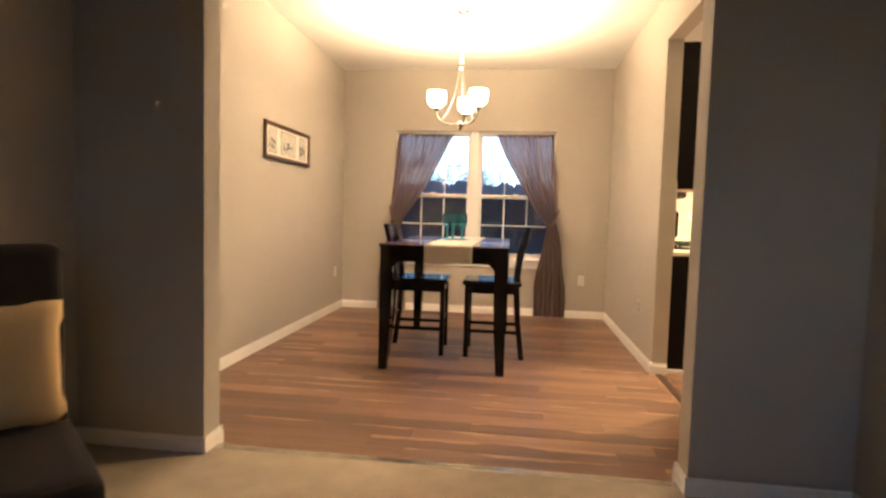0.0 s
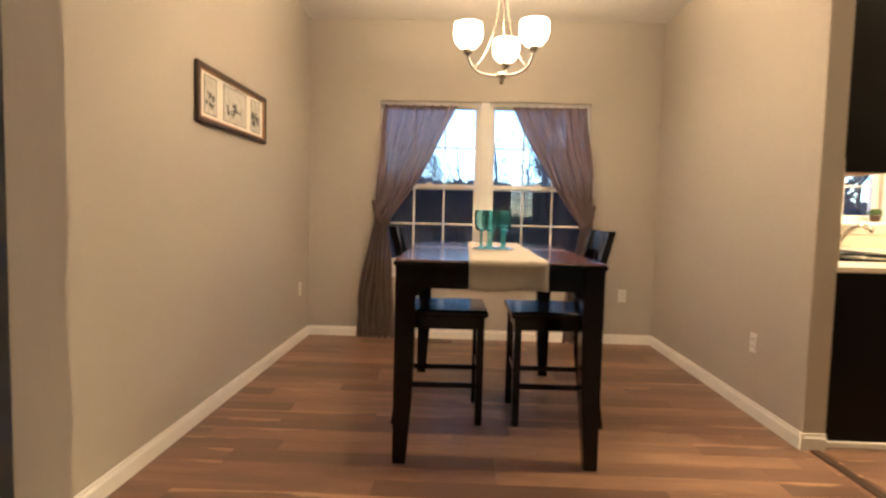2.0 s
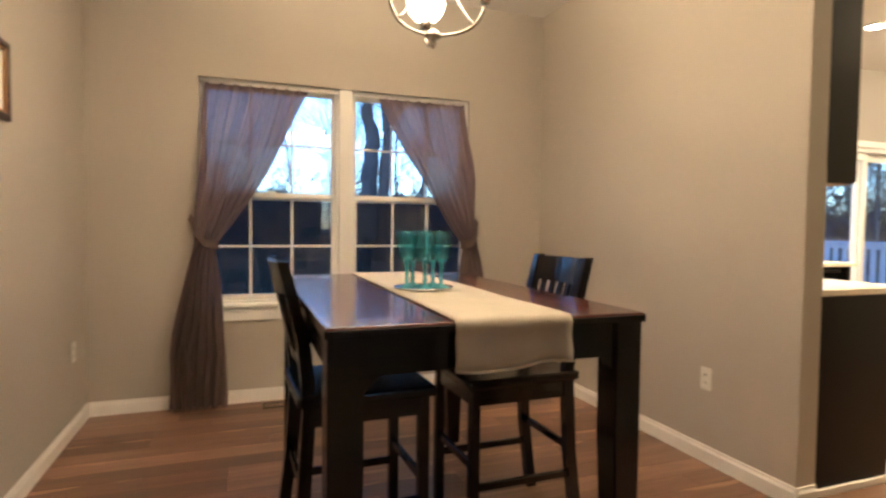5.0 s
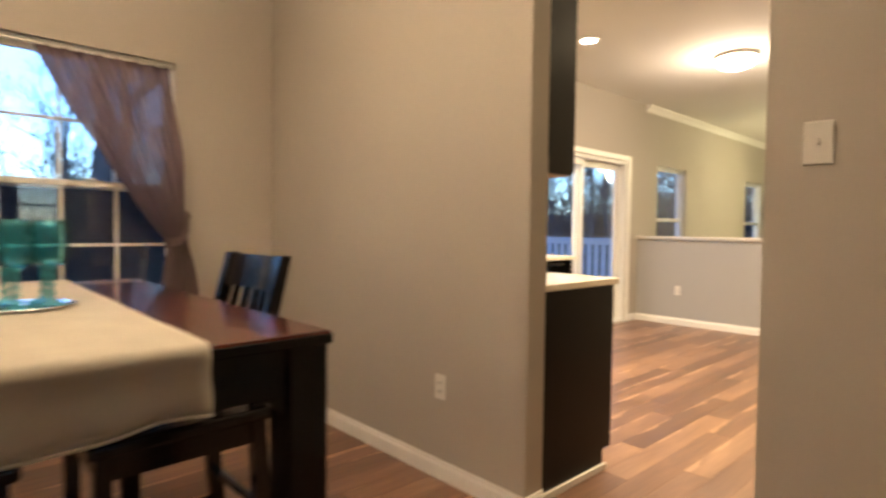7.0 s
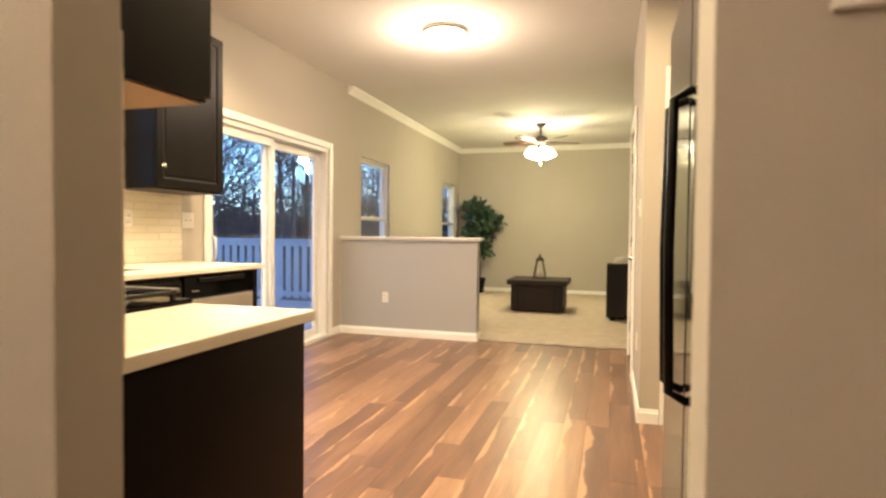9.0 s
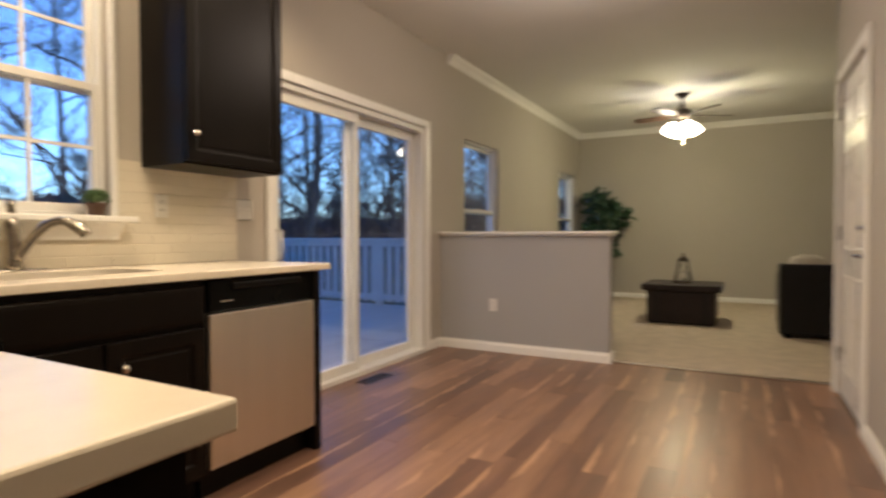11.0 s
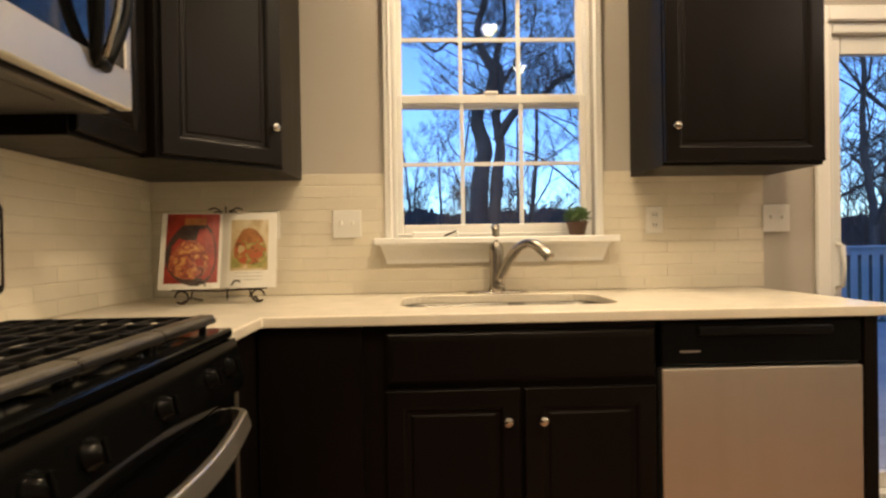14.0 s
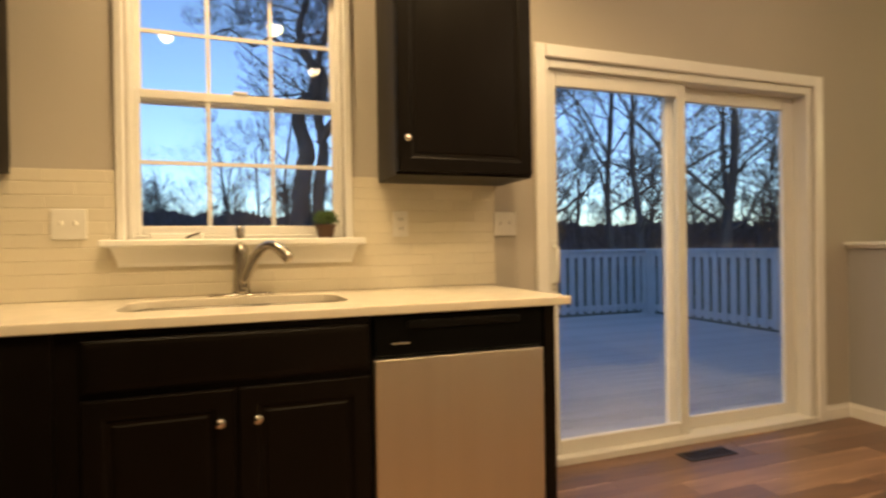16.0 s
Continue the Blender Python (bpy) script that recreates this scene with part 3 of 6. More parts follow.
part("casing_bead", boxes((2.377, N - 0.024, 1.14, 2.389, N - 0.0175, 2.312), (3.227, N - 0.024, 1.14, 3.239, N - 0.0175, 2.312), (2.389, N - 0.024, 2.300, 3.227, N - 0.0175, 2.312), bevel=0.003), TRIM, w2)
for n, fw in ((3, FW1), (4, FW2)):
    w = thing("window_%d" % n, ((fw[0] + fw[1]) / 2, N, fw[2]), "white double-hung window in the family room", "window", kind="structure")
    double_hung(w, fw[0], fw[1], fw[2], fw[3], 1.31, 1, 1, screen=False)
    part("window_sill", boxes((fw[0] - 0.03, N - 0.03, fw[2] - 0.02, fw[1] + 0.03, N - 0.001, fw[2]), bevel=0.004), TRIM, w)

# never in view: added so that bluish sky light reaches the living room
w5 = thing("window_5", (1.125, -2.5, 0.9), "unseen white living room window, added to let in dusk light", "window", kind="structure")
double_hung(w5, 0.80, 1.45, 0.9, 2.1, 1.5, y=-2.6, screen=False)

sd = thing("door_1", (5.13, N, 0.0), "white sliding glass door to the deck, closed", "sliding door", kind="structure")
part("casing", boxes((4.155, N - 0.022, 0.0, 4.215, N - 0.001, 2.085), (6.055, N - 0.022, 0.0, 6.123, N - 0.001, 2.085), (4.215, N - 0.022, 2.02, 6.055, N - 0.001, 2.085), bevel=0.006), TRIM, sd)
part("door_frame", boxes((4.215, N, 0.0, 4.245, N + 0.15, 2.02), (6.01, N, 0.0, 6.055, N + 0.15, 2.02), (4.245, N, 1.975, 6.01, N + 0.15, 2.02), (4.215, N - 0.02, -0.02, 6.055, N + 0.16, 0.035), bevel=0.004), VINYL, sd)


def glass_leaf(x0, x1, y, stile, label):
    leaf = part("door_leaf", boxes((x0, y, 0.035, x0 + stile, y + 0.035, 1.975), (x1 - stile, y, 0.035, x1, y + 0.035, 1.975),
                                   (x0 + stile, y, 0.035, x1 - stile, y + 0.035, 0.105), (x0 + stile, y, 1.895, x1 - stile, y + 0.035, 1.975), bevel=0.004), VINYL, sd, label)
    pane = part("pane", boxes((x0 + stile - 0.006, y + 0.014, 0.099, x1 - stile + 0.006, y + 0.02, 1.901)), GLASS, leaf, "clear door glass")
    pane.visible_shadow = False
    return leaf


leaf = glass_leaf(4.245, 5.12, N + 0.03, 0.055, "sliding leaf with a handle")
glass_leaf(5.03, 6.01, N + 0.09, 0.085, "fixed leaf")
bm = bmesh.new()
tube(bm, [(4.272, N + 0.03, 0.90), (4.272, N - 0.012, 0.91), (4.272, N - 0.018, 0.99), (4.272, N - 0.012, 1.08), (4.272, N + 0.03, 1.09)], 0.009)
box(bm, 4.255, N + 0.022, 0.87, 4.29, N + 0.031, 1.12, bevel=0.004)
part("handle", bm, VINYL, leaf, "white pull handle")


def nested(bm, m, x0, z0, x1, z1, steps, back=None):
    """A moulded panel in one skin: rectangles (inset, y) joined from the rim to the middle, face towards -y."""
    rings = []
    for inset, y in ([(0.0, back)] if back is not None else []) + list(steps):
        rings.append([bm.verts.new(m @ Vector((x, y, z))) for x, z in ((x0 + inset, z0 + inset), (x1 - inset, z0 + inset), (x1 - inset, z1 - inset), (x0 + inset, z1 - inset))])
    for a, b in zip(rings, rings[1:]):
        for k in range(4):
            bm.faces.new((a[k], a[(k + 1) % 4], b[(k + 1) % 4], b[k]))
    bm.faces.new(rings[-1])
    if back is not None:
        bm.faces.new(rings[0][::-1])
    return bm


def six_panel(leaf_part, m, width, height):
    st = 0.105
    for a, b in ((st, width / 2 - st / 2), (width / 2 + st / 2, width - st)):
        for lo, hi in ((0.20, 0.80), (0.95, 1.58), (1.69, height - 0.12)):
            steps = ((0.0, 0.002), (0.004, -0.010), (0.016, -0.011), (0.030, -0.001), (0.040, -0.001), (0.060, -0.008))
            part("panel", nested(bmesh.new(), m, a, lo, b, hi, steps, 0.003), DOORPAINT, leaf_part)


# pantry door in the short wall, seen from the kitchen
pd = thing("door_2", (4.27, 2.88, 0), "white six-panel pantry door, closed", "door", kind="structure")
bm = boxes((4.262, 2.475, 0.008, 4.300, 3.285, 2.045), bevel=0.002)
pl = part("door_leaf", bm, DOORPAINT, pd)
six_panel(pl, pose(4.262, 3.285, 0, 0, 0, -90), 0.81, 2.045)
for z in (0.22, 1.02, 1.80):
    part("hinge", lathe(bmesh.new(), [(0.0, 0), (0.011, 0), (0.011, 0.10), (0.0, 0.10)], (4.248, 3.288, z), 8), BRONZE, pl)
part("casing", boxes((4.222, 3.29, 0, 4.239, 3.355, 2.115), (4.222, 2.405, 0, 4.239, 2.47, 2.115), (4.222, 2.47, 2.05, 4.239, 3.29, 2.115), bevel=0.005), TRIM, pd)
part("door_jamb", boxes((4.24, 3.286, 0, 4.36, 3.29, 2.05), (4.24, 2.47, 0, 4.36, 2.474, 2.05), (4.24, 2.474, 2.046, 4.36, 3.286, 2.05)), TRIM, pd)
kb = [(0.0, 0), (0.026, 0), (0.026, 0.006), (0.010, 0.010), (0.010, 0.030), (0.024, 0.038), (0.028, 0.052), (0.020, 0.064), (0.0, 0.067)]
part("knob", lathe(bmesh.new(), kb, (4.262, 2.54, 0.94), 16, pose(0, 0, 0, 0, -90, 0)), NICKEL, pl)
# outer door in the hall wall
ed = thing("door_3", (5.74, S, 0), "white panelled entry door with lever handle, closed", "door", kind="structure")
bm = boxes((5.285, S - 0.05, 0.008, 6.195, S - 0.010, 2.045), bevel=0.002)
el = part("door_leaf", bm, DOORPAINT, ed)
six_panel(el, pose(6.195, S - 0.010, 0, 0, 0, 180), 0.91, 2.045)
part("casing", boxes((5.212, S + 0.001, 0, 5.28, S + 0.020, 2.12), (6.20, S + 0.001, 0, 6.268, S + 0.020, 2.12), (5.28, S + 0.001, 2.05, 6.20, S + 0.020, 2.12), bevel=0.005), TRIM, ed)
bm = lathe(bmesh.new(), [(0, 0), (0.03, 0), (0.03, 0.008), (0.011, 0.012), (0.011, 0.05), (0, 0.05)], (5.36, S - 0.010, 0.94), 16, pose(0, 0, 0, -90, 0, 0))
tube(bm, [(5.36, S + 0.035, 0.94), (5.42, S + 0.037, 0.94), (5.47, S + 0.032, 0.938)], [0.010, 0.009, 0.007])
part("lever_handle", bm, NICKEL, el)
part("deadbolt", lathe(bmesh.new(), [(0, 0), (0.03, 0), (0.028, 0.02), (0.012, 0.022), (0.012, 0.04), (0, 0.04)], (5.36, S - 0.010, 1.09), 16, pose(0, 0, 0, -90, 0, 0)), NICKEL, el)
for z in (0.22, 1.02, 1.80):
    part("hinge", lathe(bmesh.new(), [(0.0, 0), (0.008, 0), (0.008, 0.09), (0.0, 0.09)], (6.197, S - 0.003, z), 8), BRONZE, el)


# ---- dining room ----
def curtain(name, s, label, xs):
    """xs: outer and inner edge at the rod, at the tie and at the hem; s: +1 where the outer edge is west."""
    (o0, i0), (o1, i1), (o2, i2) = xs
    zt, zk, zb = 2.075, 1.03, 0.015
    th = thing(name, ((o2 + i2) / 2, N - 0.06, 0.012), label, "curtain", group="dining window curtains")
    bm = bmesh.new()
    nu, nv = 84, 60
    grid = []
    for j in range(nv + 1):
        v = j / nv
        z = zt + (zb - zt) * v
        if z > zk:
            k = (zt - z) / (zt - zk)
            o = o0 + (o1 - o0) * k
            i = i0 + (i1 - i0) * (0.80 * k + 0.20 * k ** 3)
            amp = 0.019 + 0.010 * k
        else:
            k = (zk - z) / (zk - zb)
            e = min(1.0, k * 1.5) ** 0.8
            o, i = o1 + (o2 - o1) * e, i1 + (i2 - i1) * e
            amp = 0.024 + 0.024 * e
        row = []
        for q in range(nu + 1):
            u = q / nu
            wave = math.sin(2 * math.pi * (7.0 * u + 0.35 * math.sin(2.2 * z + 3 * u))) + 0.35 * math.sin(2 * math.pi * 17 * u + 4 * z)
            x = o + (i - o) * u + 0.006 * math.sin(9 * z + 7 * u)
            base = N + 0.028 - (N + 0.028 - (N - 0.095)) * min(1, max(0, (zt - z) / 0.55))
            row.append(bm.verts.new((x, base + amp * wave * 0.8, z)))
        grid.append(row)
    for a, b in zip(grid, grid[1:]):
        for q in range(nu):
            f = bm.faces.new((a[q], a[q + 1], b[q + 1], b[q]))
            f.smooth = True
    part("cloth", bm, CURTAIN, th)
    hook = o1 - s * 0.02
    bm = bmesh.new()
    loop = [(hook, N - 0.012, 1.19), (o1 + s * 0.01, N - 0.10, 1.11), ((o1 + i1) / 2, N - 0.125, 1.035), (i1 + s * 0.012, N - 0.085, 1.02), (i1 - s * 0.01, N - 0.03, 1.05), (hook, N - 0.010, 1.185)]
    for lift in (0.0, 0.012, 0.024, 0.036):
        tube(bm, [(x, y, z + lift) for x, y, z in loop], 0.010, 6)
    part("tieback", bm, CURTAIN, th, "mauve cloth tieback")
    part("hook", lathe(bmesh.new(), [(0, 0), (0.012, 0), (0.008, 0.03), (0.014, 0.036), (0, 0.04)], (hook, N - 0.001, 1.20), 10, pose(0, 0, 0, 90, 0, 0)), NICKEL, th)
    return th


curtain("curtain", 1, "sheer mauve curtain tied back beside the window", ((-1.115, -0.47), (-1.175, -1.05), (-1.32, -0.985)))
curtain("curtain", -1, "sheer mauve curtain tied back beside the window", ((0.665, 0.015), (0.735, 0.625), (0.85, 0.50)))
rod = thing("curtain_rod", (-0.22, N + 0.03, 2.075), "thin white tension rod in the window opening", "curtain rod")
bm = bmesh.new()
tube(bm, [(-1.146, N + 0.024, 2.078), (-0.22, N + 0.024, 2.078), (0.695, N + 0.024, 2.078)], 0.008, 10)
part("rod", bm, TRIM, rod)

TX0, TX1, TY0, TY1, TZ = -0.705, 0.225, 4.045, 5.55, 0.925
table = thing("dining_table", (-0.24, 4.80, 0), "tall dark cherry dining table with square legs", "table")
part("tabletop", boxes((TX0, TY0, TZ - 0.026, TX1, TY1, TZ), bevel=0.006, seg=2), TABLEWOOD, table, "polished dark cherry top")
for y in (TY0 + 0.018, TY1 - 0.043):
    part("apron", boxes((TX0 + 0.095, y, TZ - 0.128, TX1 - 0.095, y + 0.025, TZ - 0.026), bevel=0.002), CHAIRWOOD, table)
for x in (TX0 + 0.018, TX1 - 0.043):
    part("apron", boxes((x, TY0 + 0.095, TZ - 0.128, x + 0.025, TY1 - 0.095, TZ - 0.026), bevel=0.002), CHAIRWOOD, table)
for x, sx in ((TX0 + 0.006, 1), (TX1 - 0.006, -1)):
    for y, sy in ((TY0 + 0.006, 1), (TY1 - 0.006, -1)):
        bm = bmesh.new()
        w, t = 0.090, 0.060
        rings = []
        for z, k in ((0, t), (0.30, 0.082), (0.55, w), (TZ - 0.026, w)):
            rings.append([bm.verts.new((x + sx * a * k, y + sy * b * k, z)) for a, b in ((0, 0), (1, 0), (1, 1), (0, 1))])
        for a, b in zip(rings, rings[1:]):
            for q in range(4):
                bm.faces.new((a[q], a[(q + 1) % 4], b[(q + 1) % 4], b[q]))
        bm.faces.new(rings[0])
        bm.faces.new(rings[-1])
        bmesh.ops.recalc_face_normals(bm, faces=bm.faces[:])
        bmesh.ops.bevel(bm, geom=[e for e in bm.edges if abs(e.verts[0].co.z - e.verts[1].co.z) > 0.1], offset=0.004, segments=2, affect="EDGES")
        part("leg", bm, CHAIRWOOD, table)


for x0, y0, x1, y1 in ((TX0 - 0.002, TY0 - 0.002, TX1 + 0.002, TY0 + 0.006), (TX0 - 0.002, TY1 - 0.006, TX1 + 0.002, TY1 + 0.002), (TX0 - 0.002, TY0 + 0.006, TX0 + 0.006, TY1 - 0.006), (TX1 - 0.006, TY0 + 0.006, TX1 + 0.002, TY1 - 0.006)):
    part("edge_band", boxes((x0, y0, TZ - 0.028, x1, y1, TZ - 0.007), bevel=0.002), CHAIRWOOD, table, "dark edge under the polished top")


def knee_bracket(x, y, dx, dy):
    """A small sloping brace between a leg and the apron, growing along (dx, dy)."""
    bm = bmesh.new()
    wx, wy = (0.024, 0.0) if dx == 0 else (0.0, 0.024)
    top, low = TZ - 0.127, TZ - 0.172
    ends = [[bm.verts.new((x + dx * u + wx * k, y + dy * u + wy * k, z)) for u, z in ((0.0, top), (0.045, top), (0.0, low))] for k in (0, 1)]
    for q in range(3):
        bm.faces.new((ends[0][q], ends[0][(q + 1) % 3], ends[1][(q + 1) % 3], ends[1][q]))
    bm.faces.new(ends[0])
    bm.faces.new(ends[1])
    part("knee_bracket", bm, CHAIRWOOD, table)


for y in (TY0 + 0.018, TY1 - 0.042):
    knee_bracket(TX0 + 0.095, y, 1, 0)
    knee_bracket(TX1 - 0.095, y, -1, 0)
for x in (TX0 + 0.018, TX1 - 0.042):
    knee_bracket(x, TY0 + 0.095, 0, 1)
    knee_bracket(x, TY1 - 0.095, 0, -1)


def counter_chair():
    """A tall slat-back chair at the origin that faces +x, its back at -x."""
    c = thing("dining_chair", (0, 0, 0), "black-brown wooden counter chair pushed under the table", "chair", group="chairs at the tall table")
    bm = boxes((-0.235, -0.215, 0.585, 0.235, 0.215, 0.622), bevel=0.012, seg=3)
    for v in bm.verts:
        if v.co.z > 0.61:
            v.co.z -= 0.012 * max(0, 1 - (v.co.x ** 2 + v.co.y ** 2) / 0.05)
        v.co.y *= 1.0 + 0.10 * v.co.x
    part("seat", bm, CHAIRWOOD, c)
    for y in (-0.195, 0.165):
        part("apron", boxes((-0.185, y, 0.52, 0.185, y + 0.022, 0.5855)), CHAIRWOOD, c)
    part("apron", boxes((0.185, -0.155, 0.52, 0.207, 0.155, 0.5855)), CHAIRWOOD, c)
    for y in (-0.197, 0.159):
        part("leg", boxes((0.178, y, 0, 0.216, y + 0.038, 0.5855), bevel=0.004), CHAIRWOOD, c)
        bm = bmesh.new()
        side = [(-0.27, 0.0), (-0.232, 0.30), (-0.215, 0.60), (-0.235, 0.80), (-0.295, 1.055)]
        rings = []
        for x, z in side:
            w = 0.042 if z < 0.9 else 0.034
            rings.append([bm.verts.new((x + a * w, y + b * 0.036, z)) for a, b in ((0, 0), (1, 0), (1, 1), (0, 1))])
        for a, b in zip(rings, rings[1:]):
            for q in range(4):
                bm.faces.new((a[q], a[(q + 1) % 4], b[(q + 1) % 4], b[q]))
        bm.faces.new(rings[0])
        bm.faces.new(rings[-1])
        part("back_post", bm, CHAIRWOOD, c)

    def rail(z0, z1, bow):
        bm = bmesh.new()
        rows = []
        for q in range(9):
            y = -0.161 + 0.32 * q / 8
            dx = -bow * (1 - (y / 0.161) ** 2)
            ring = []
            for z, o in ((z0, 0.0), (z1, 0.0), (z1, 0.022), (z0, 0.022)):
                k = (z - 0.80) / 0.255
                ring.append(bm.verts.new((-0.235 - 0.060 * k + dx + o + 0.006, y, z)))
            rows.append(ring)
        for a, b in zip(rows, rows[1:]):
            for q in range(4):
                bm.faces.new((a[q], a[(q + 1) % 4], b[(q + 1) % 4], b[q]))
        bm.faces.new(rows[0])
        bm.faces.new(rows[-1])
        return bm
    part("top_rail", rail(0.945, 1.05, 0.022), CHAIRWOOD, c)
    part("lower_rail", rail(0.71, 0.75, 0.018), CHAIRWOOD, c)
    for q in range(5):
        y = -0.115 + 0.0575 * q
        bm = bmesh.new()
        dx = -0.020 * (1 - (y / 0.161) ** 2)
        a, b = Vector((-0.2065 + dx, y, 0.745)), Vector((-0.258 + dx, y, 0.95))
        r = [[bm.verts.new(p + Vector((s * 0.007, t * 0.014, 0))) for s, t in ((-1, -1), (1, -1), (1, 1), (-1, 1))] for p in (a, b)]
        for k in range(4):
            bm.faces.new((r[0][k], r[0][(k + 1) % 4], r[1][(k + 1) % 4], r[1][k]))
        bm.faces.new(r[0])
        bm.faces.new(r[1])
        part("back_slat", bm, CHAIRWOOD, c)
    for y in (-0.187, 0.168):
        part("stretcher", boxes((-0.205, y, 0.20, 0.185, y + 0.018, 0.228), bevel=0.003), CHAIRWOOD, c)
    part("stretcher", boxes((0.185, -0.16, 0.275, 0.205, 0.16, 0.305), bevel=0.003), CHAIRWOOD, c)
    part("stretcher", boxes((-0.222, -0.16, 0.30, -0.204, 0.16, 0.328), bevel=0.003), CHAIRWOOD, c)
    return c


chair = counter_chair()
chair.matrix_basis = pose(-0.50, 4.715, 0, 0, 0, 2)
copy_thing(chair, pose(0.095, 4.735, 0, 0, 0, 181))

run = thing("table_runner", (-0.21, 4.80, TZ), "cream linen runner hanging over the table's end", "table runner")
bm = bmesh.new()
pts = []
prof = [(TY0 - 0.006 - 0.004 * math.sin(k), TZ - 0.125 + 0.125 * k / 8) for k in range(8)] + [(TY0 - 0.004, TZ - 0.004), (TY0 + 0.004, TZ + 0.003)]
prof += [(TY0 + 0.02 + (TY1 - TY0 - 0.02) * k / 24, TZ + 0.0035) for k in range(25)] + [(TY1 + 0.006, TZ - 0.003)] + [(TY1 + 0.009, TZ - 0.02 * k) for k in range(1, 7)]
rows = []
for y, z in prof:
    k = max(0, (TZ - z) / 0.12)
    rows.append([bm.verts.new((-0.375 + 0.345 * q / 16 + 0.03 * (y - TY0) * 0.3, y - 0.006 * k * math.sin(q * 0.9), z + 0.0012 * math.sin(q * 1.7 + y * 9) * (k == 0) - 0.008 * k * math.sin(q * 0.35))) for q in range(17)])
for a, b in zip(rows, rows[1:]):
    for q in range(16):
        bm.faces.new((a[q], a[q + 1], b[q + 1], b[q])).smooth = True
cl = part("cloth", bm, LINEN, run)
sol = cl.modifiers.new("thickness", "SOLIDIFY")
sol.thickness, sol.offset = 0.002, 1.0

for y, z in ((TY0 - 0.0135, TZ - 0.127), (TY1 + 0.0145, TZ - 0.122)):
    bm = bmesh.new()
    shift = 0.03 * (y - TY0) * 0.3
    tube(bm, [(-0.375 + 0.345 * q / 16 + shift, y + 0.003 - 0.006 * math.sin(q * 0.9), z - 0.0084 * math.sin(q * 0.35)) for q in range(17)], 0.0035, 6)
    part("hem", bm, LINEN, run, "folded linen hem")

tray = thing("serving_tray", (-0.23, 4.76, TZ + 0.006), "round mirrored tray on the runner", "tray")
part("plate", lathe(bmesh.new(), [(0, 0), (0.108, 0), (0.116, 0.006), (0.114, 0.009), (0.106, 0.005), (0, 0.005)], (-0.23, 4.76, TZ + 0.006), 40), MIRROR, tray)
gob = [(0.0, 0), (0.036, 0), (0.037, 0.003), (0.012, 0.010), (0.006, 0.022), (0.010, 0.031), (0.006, 0.041), (0.0085, 0.052), (0.0055, 0.064), (0.0095, 0.076), (0.006, 0.086), (0.014, 0.098), (0.029, 0.106), (0.0355, 0.120),
       (0.0390, 0.145), (0.0402, 0.175), (0.0395, 0.215), (0.0383, 0.215), (0.0390, 0.175), (0.0378, 0.146), (0.0338, 0.123), (0.027, 0.110), (0.010, 0.103), (0.0, 0.102)]
goblet = thing("goblet", (-0.23, 4.76, TZ + 0.0115), "teal plastic goblet with a beaded stem on the tray", "goblet", group="goblets on the tray")
part("stem", lathe(bmesh.new(), gob[:12] + [(0.0, 0.1005)], (-0.23, 4.76, TZ + 0.0115), 24), TEALSTEM, goblet, "beaded teal stem and foot")
part("bowl", lathe(bmesh.new(), [(0.0, 0.0985)] + gob[11:], (-0.23, 4.76, TZ + 0.0115), 24), TEAL, goblet, "clear teal bowl")
for a in range(1, 5):
    q = radians(72 * a + 40)
    copy_thing(goblet, pose(-0.23 + 0.069 * math.cos(q), 4.76 + 0.069 * math.sin(q), TZ + 0.0115))
goblet.location = (-0.23 + 0.069 * math.cos(radians(40)), 4.76 + 0.069 * math.sin(radians(40)), TZ + 0.0115)

# chandelier
ch = thing("chandelier", (*CH, CEIL), "brushed nickel chandelier with three lit glass shades", "chandelier")
bm = lathe(bmesh.new(), [(0, 0), (0.062, 0), (0.060, -0.014), (0.035, -0.028), (0.010, -0.034), (0, -0.034)], (*CH, CEIL), 24)
part("canopy", bm, NICKEL, ch)
z = CEIL - 0.034
k = 0
while z > 2.46:
    bm = bmesh.new()
    ring = [(0.011 * math.cos(q * math.pi / 6), 0, 0.019 * math.sin(q * math.pi / 6)) for q in range(13)]
    turn = pose(CH[0], CH[1], z - 0.016, 0, 0, 90 * (k % 2))
    tube(bm, [turn @ Vector(p) for p in ring], 0.0028, 6)
    part("chain_link", bm, NICKEL, ch)
    z -= 0.031
    k += 1
part("hub", lathe(bmesh.new(), [(0, 2.46), (0.012, 2.45), (0.022, 2.42), (0.018, 2.38), (0.028, 2.36), (0.015, 2.33), (0.0, 2.32)], (*CH, 0), 20), NICKEL, ch)
part("finial", lathe(bmesh.new(), [(0, 1.835), (0.010, 1.842), (0.016, 1.856), (0.010, 1.868), (0.030, 1.878), (0.030, 1.892), (0.012, 1.905), (0, 1.91)], (*CH, 0), 20), NICKEL, ch)
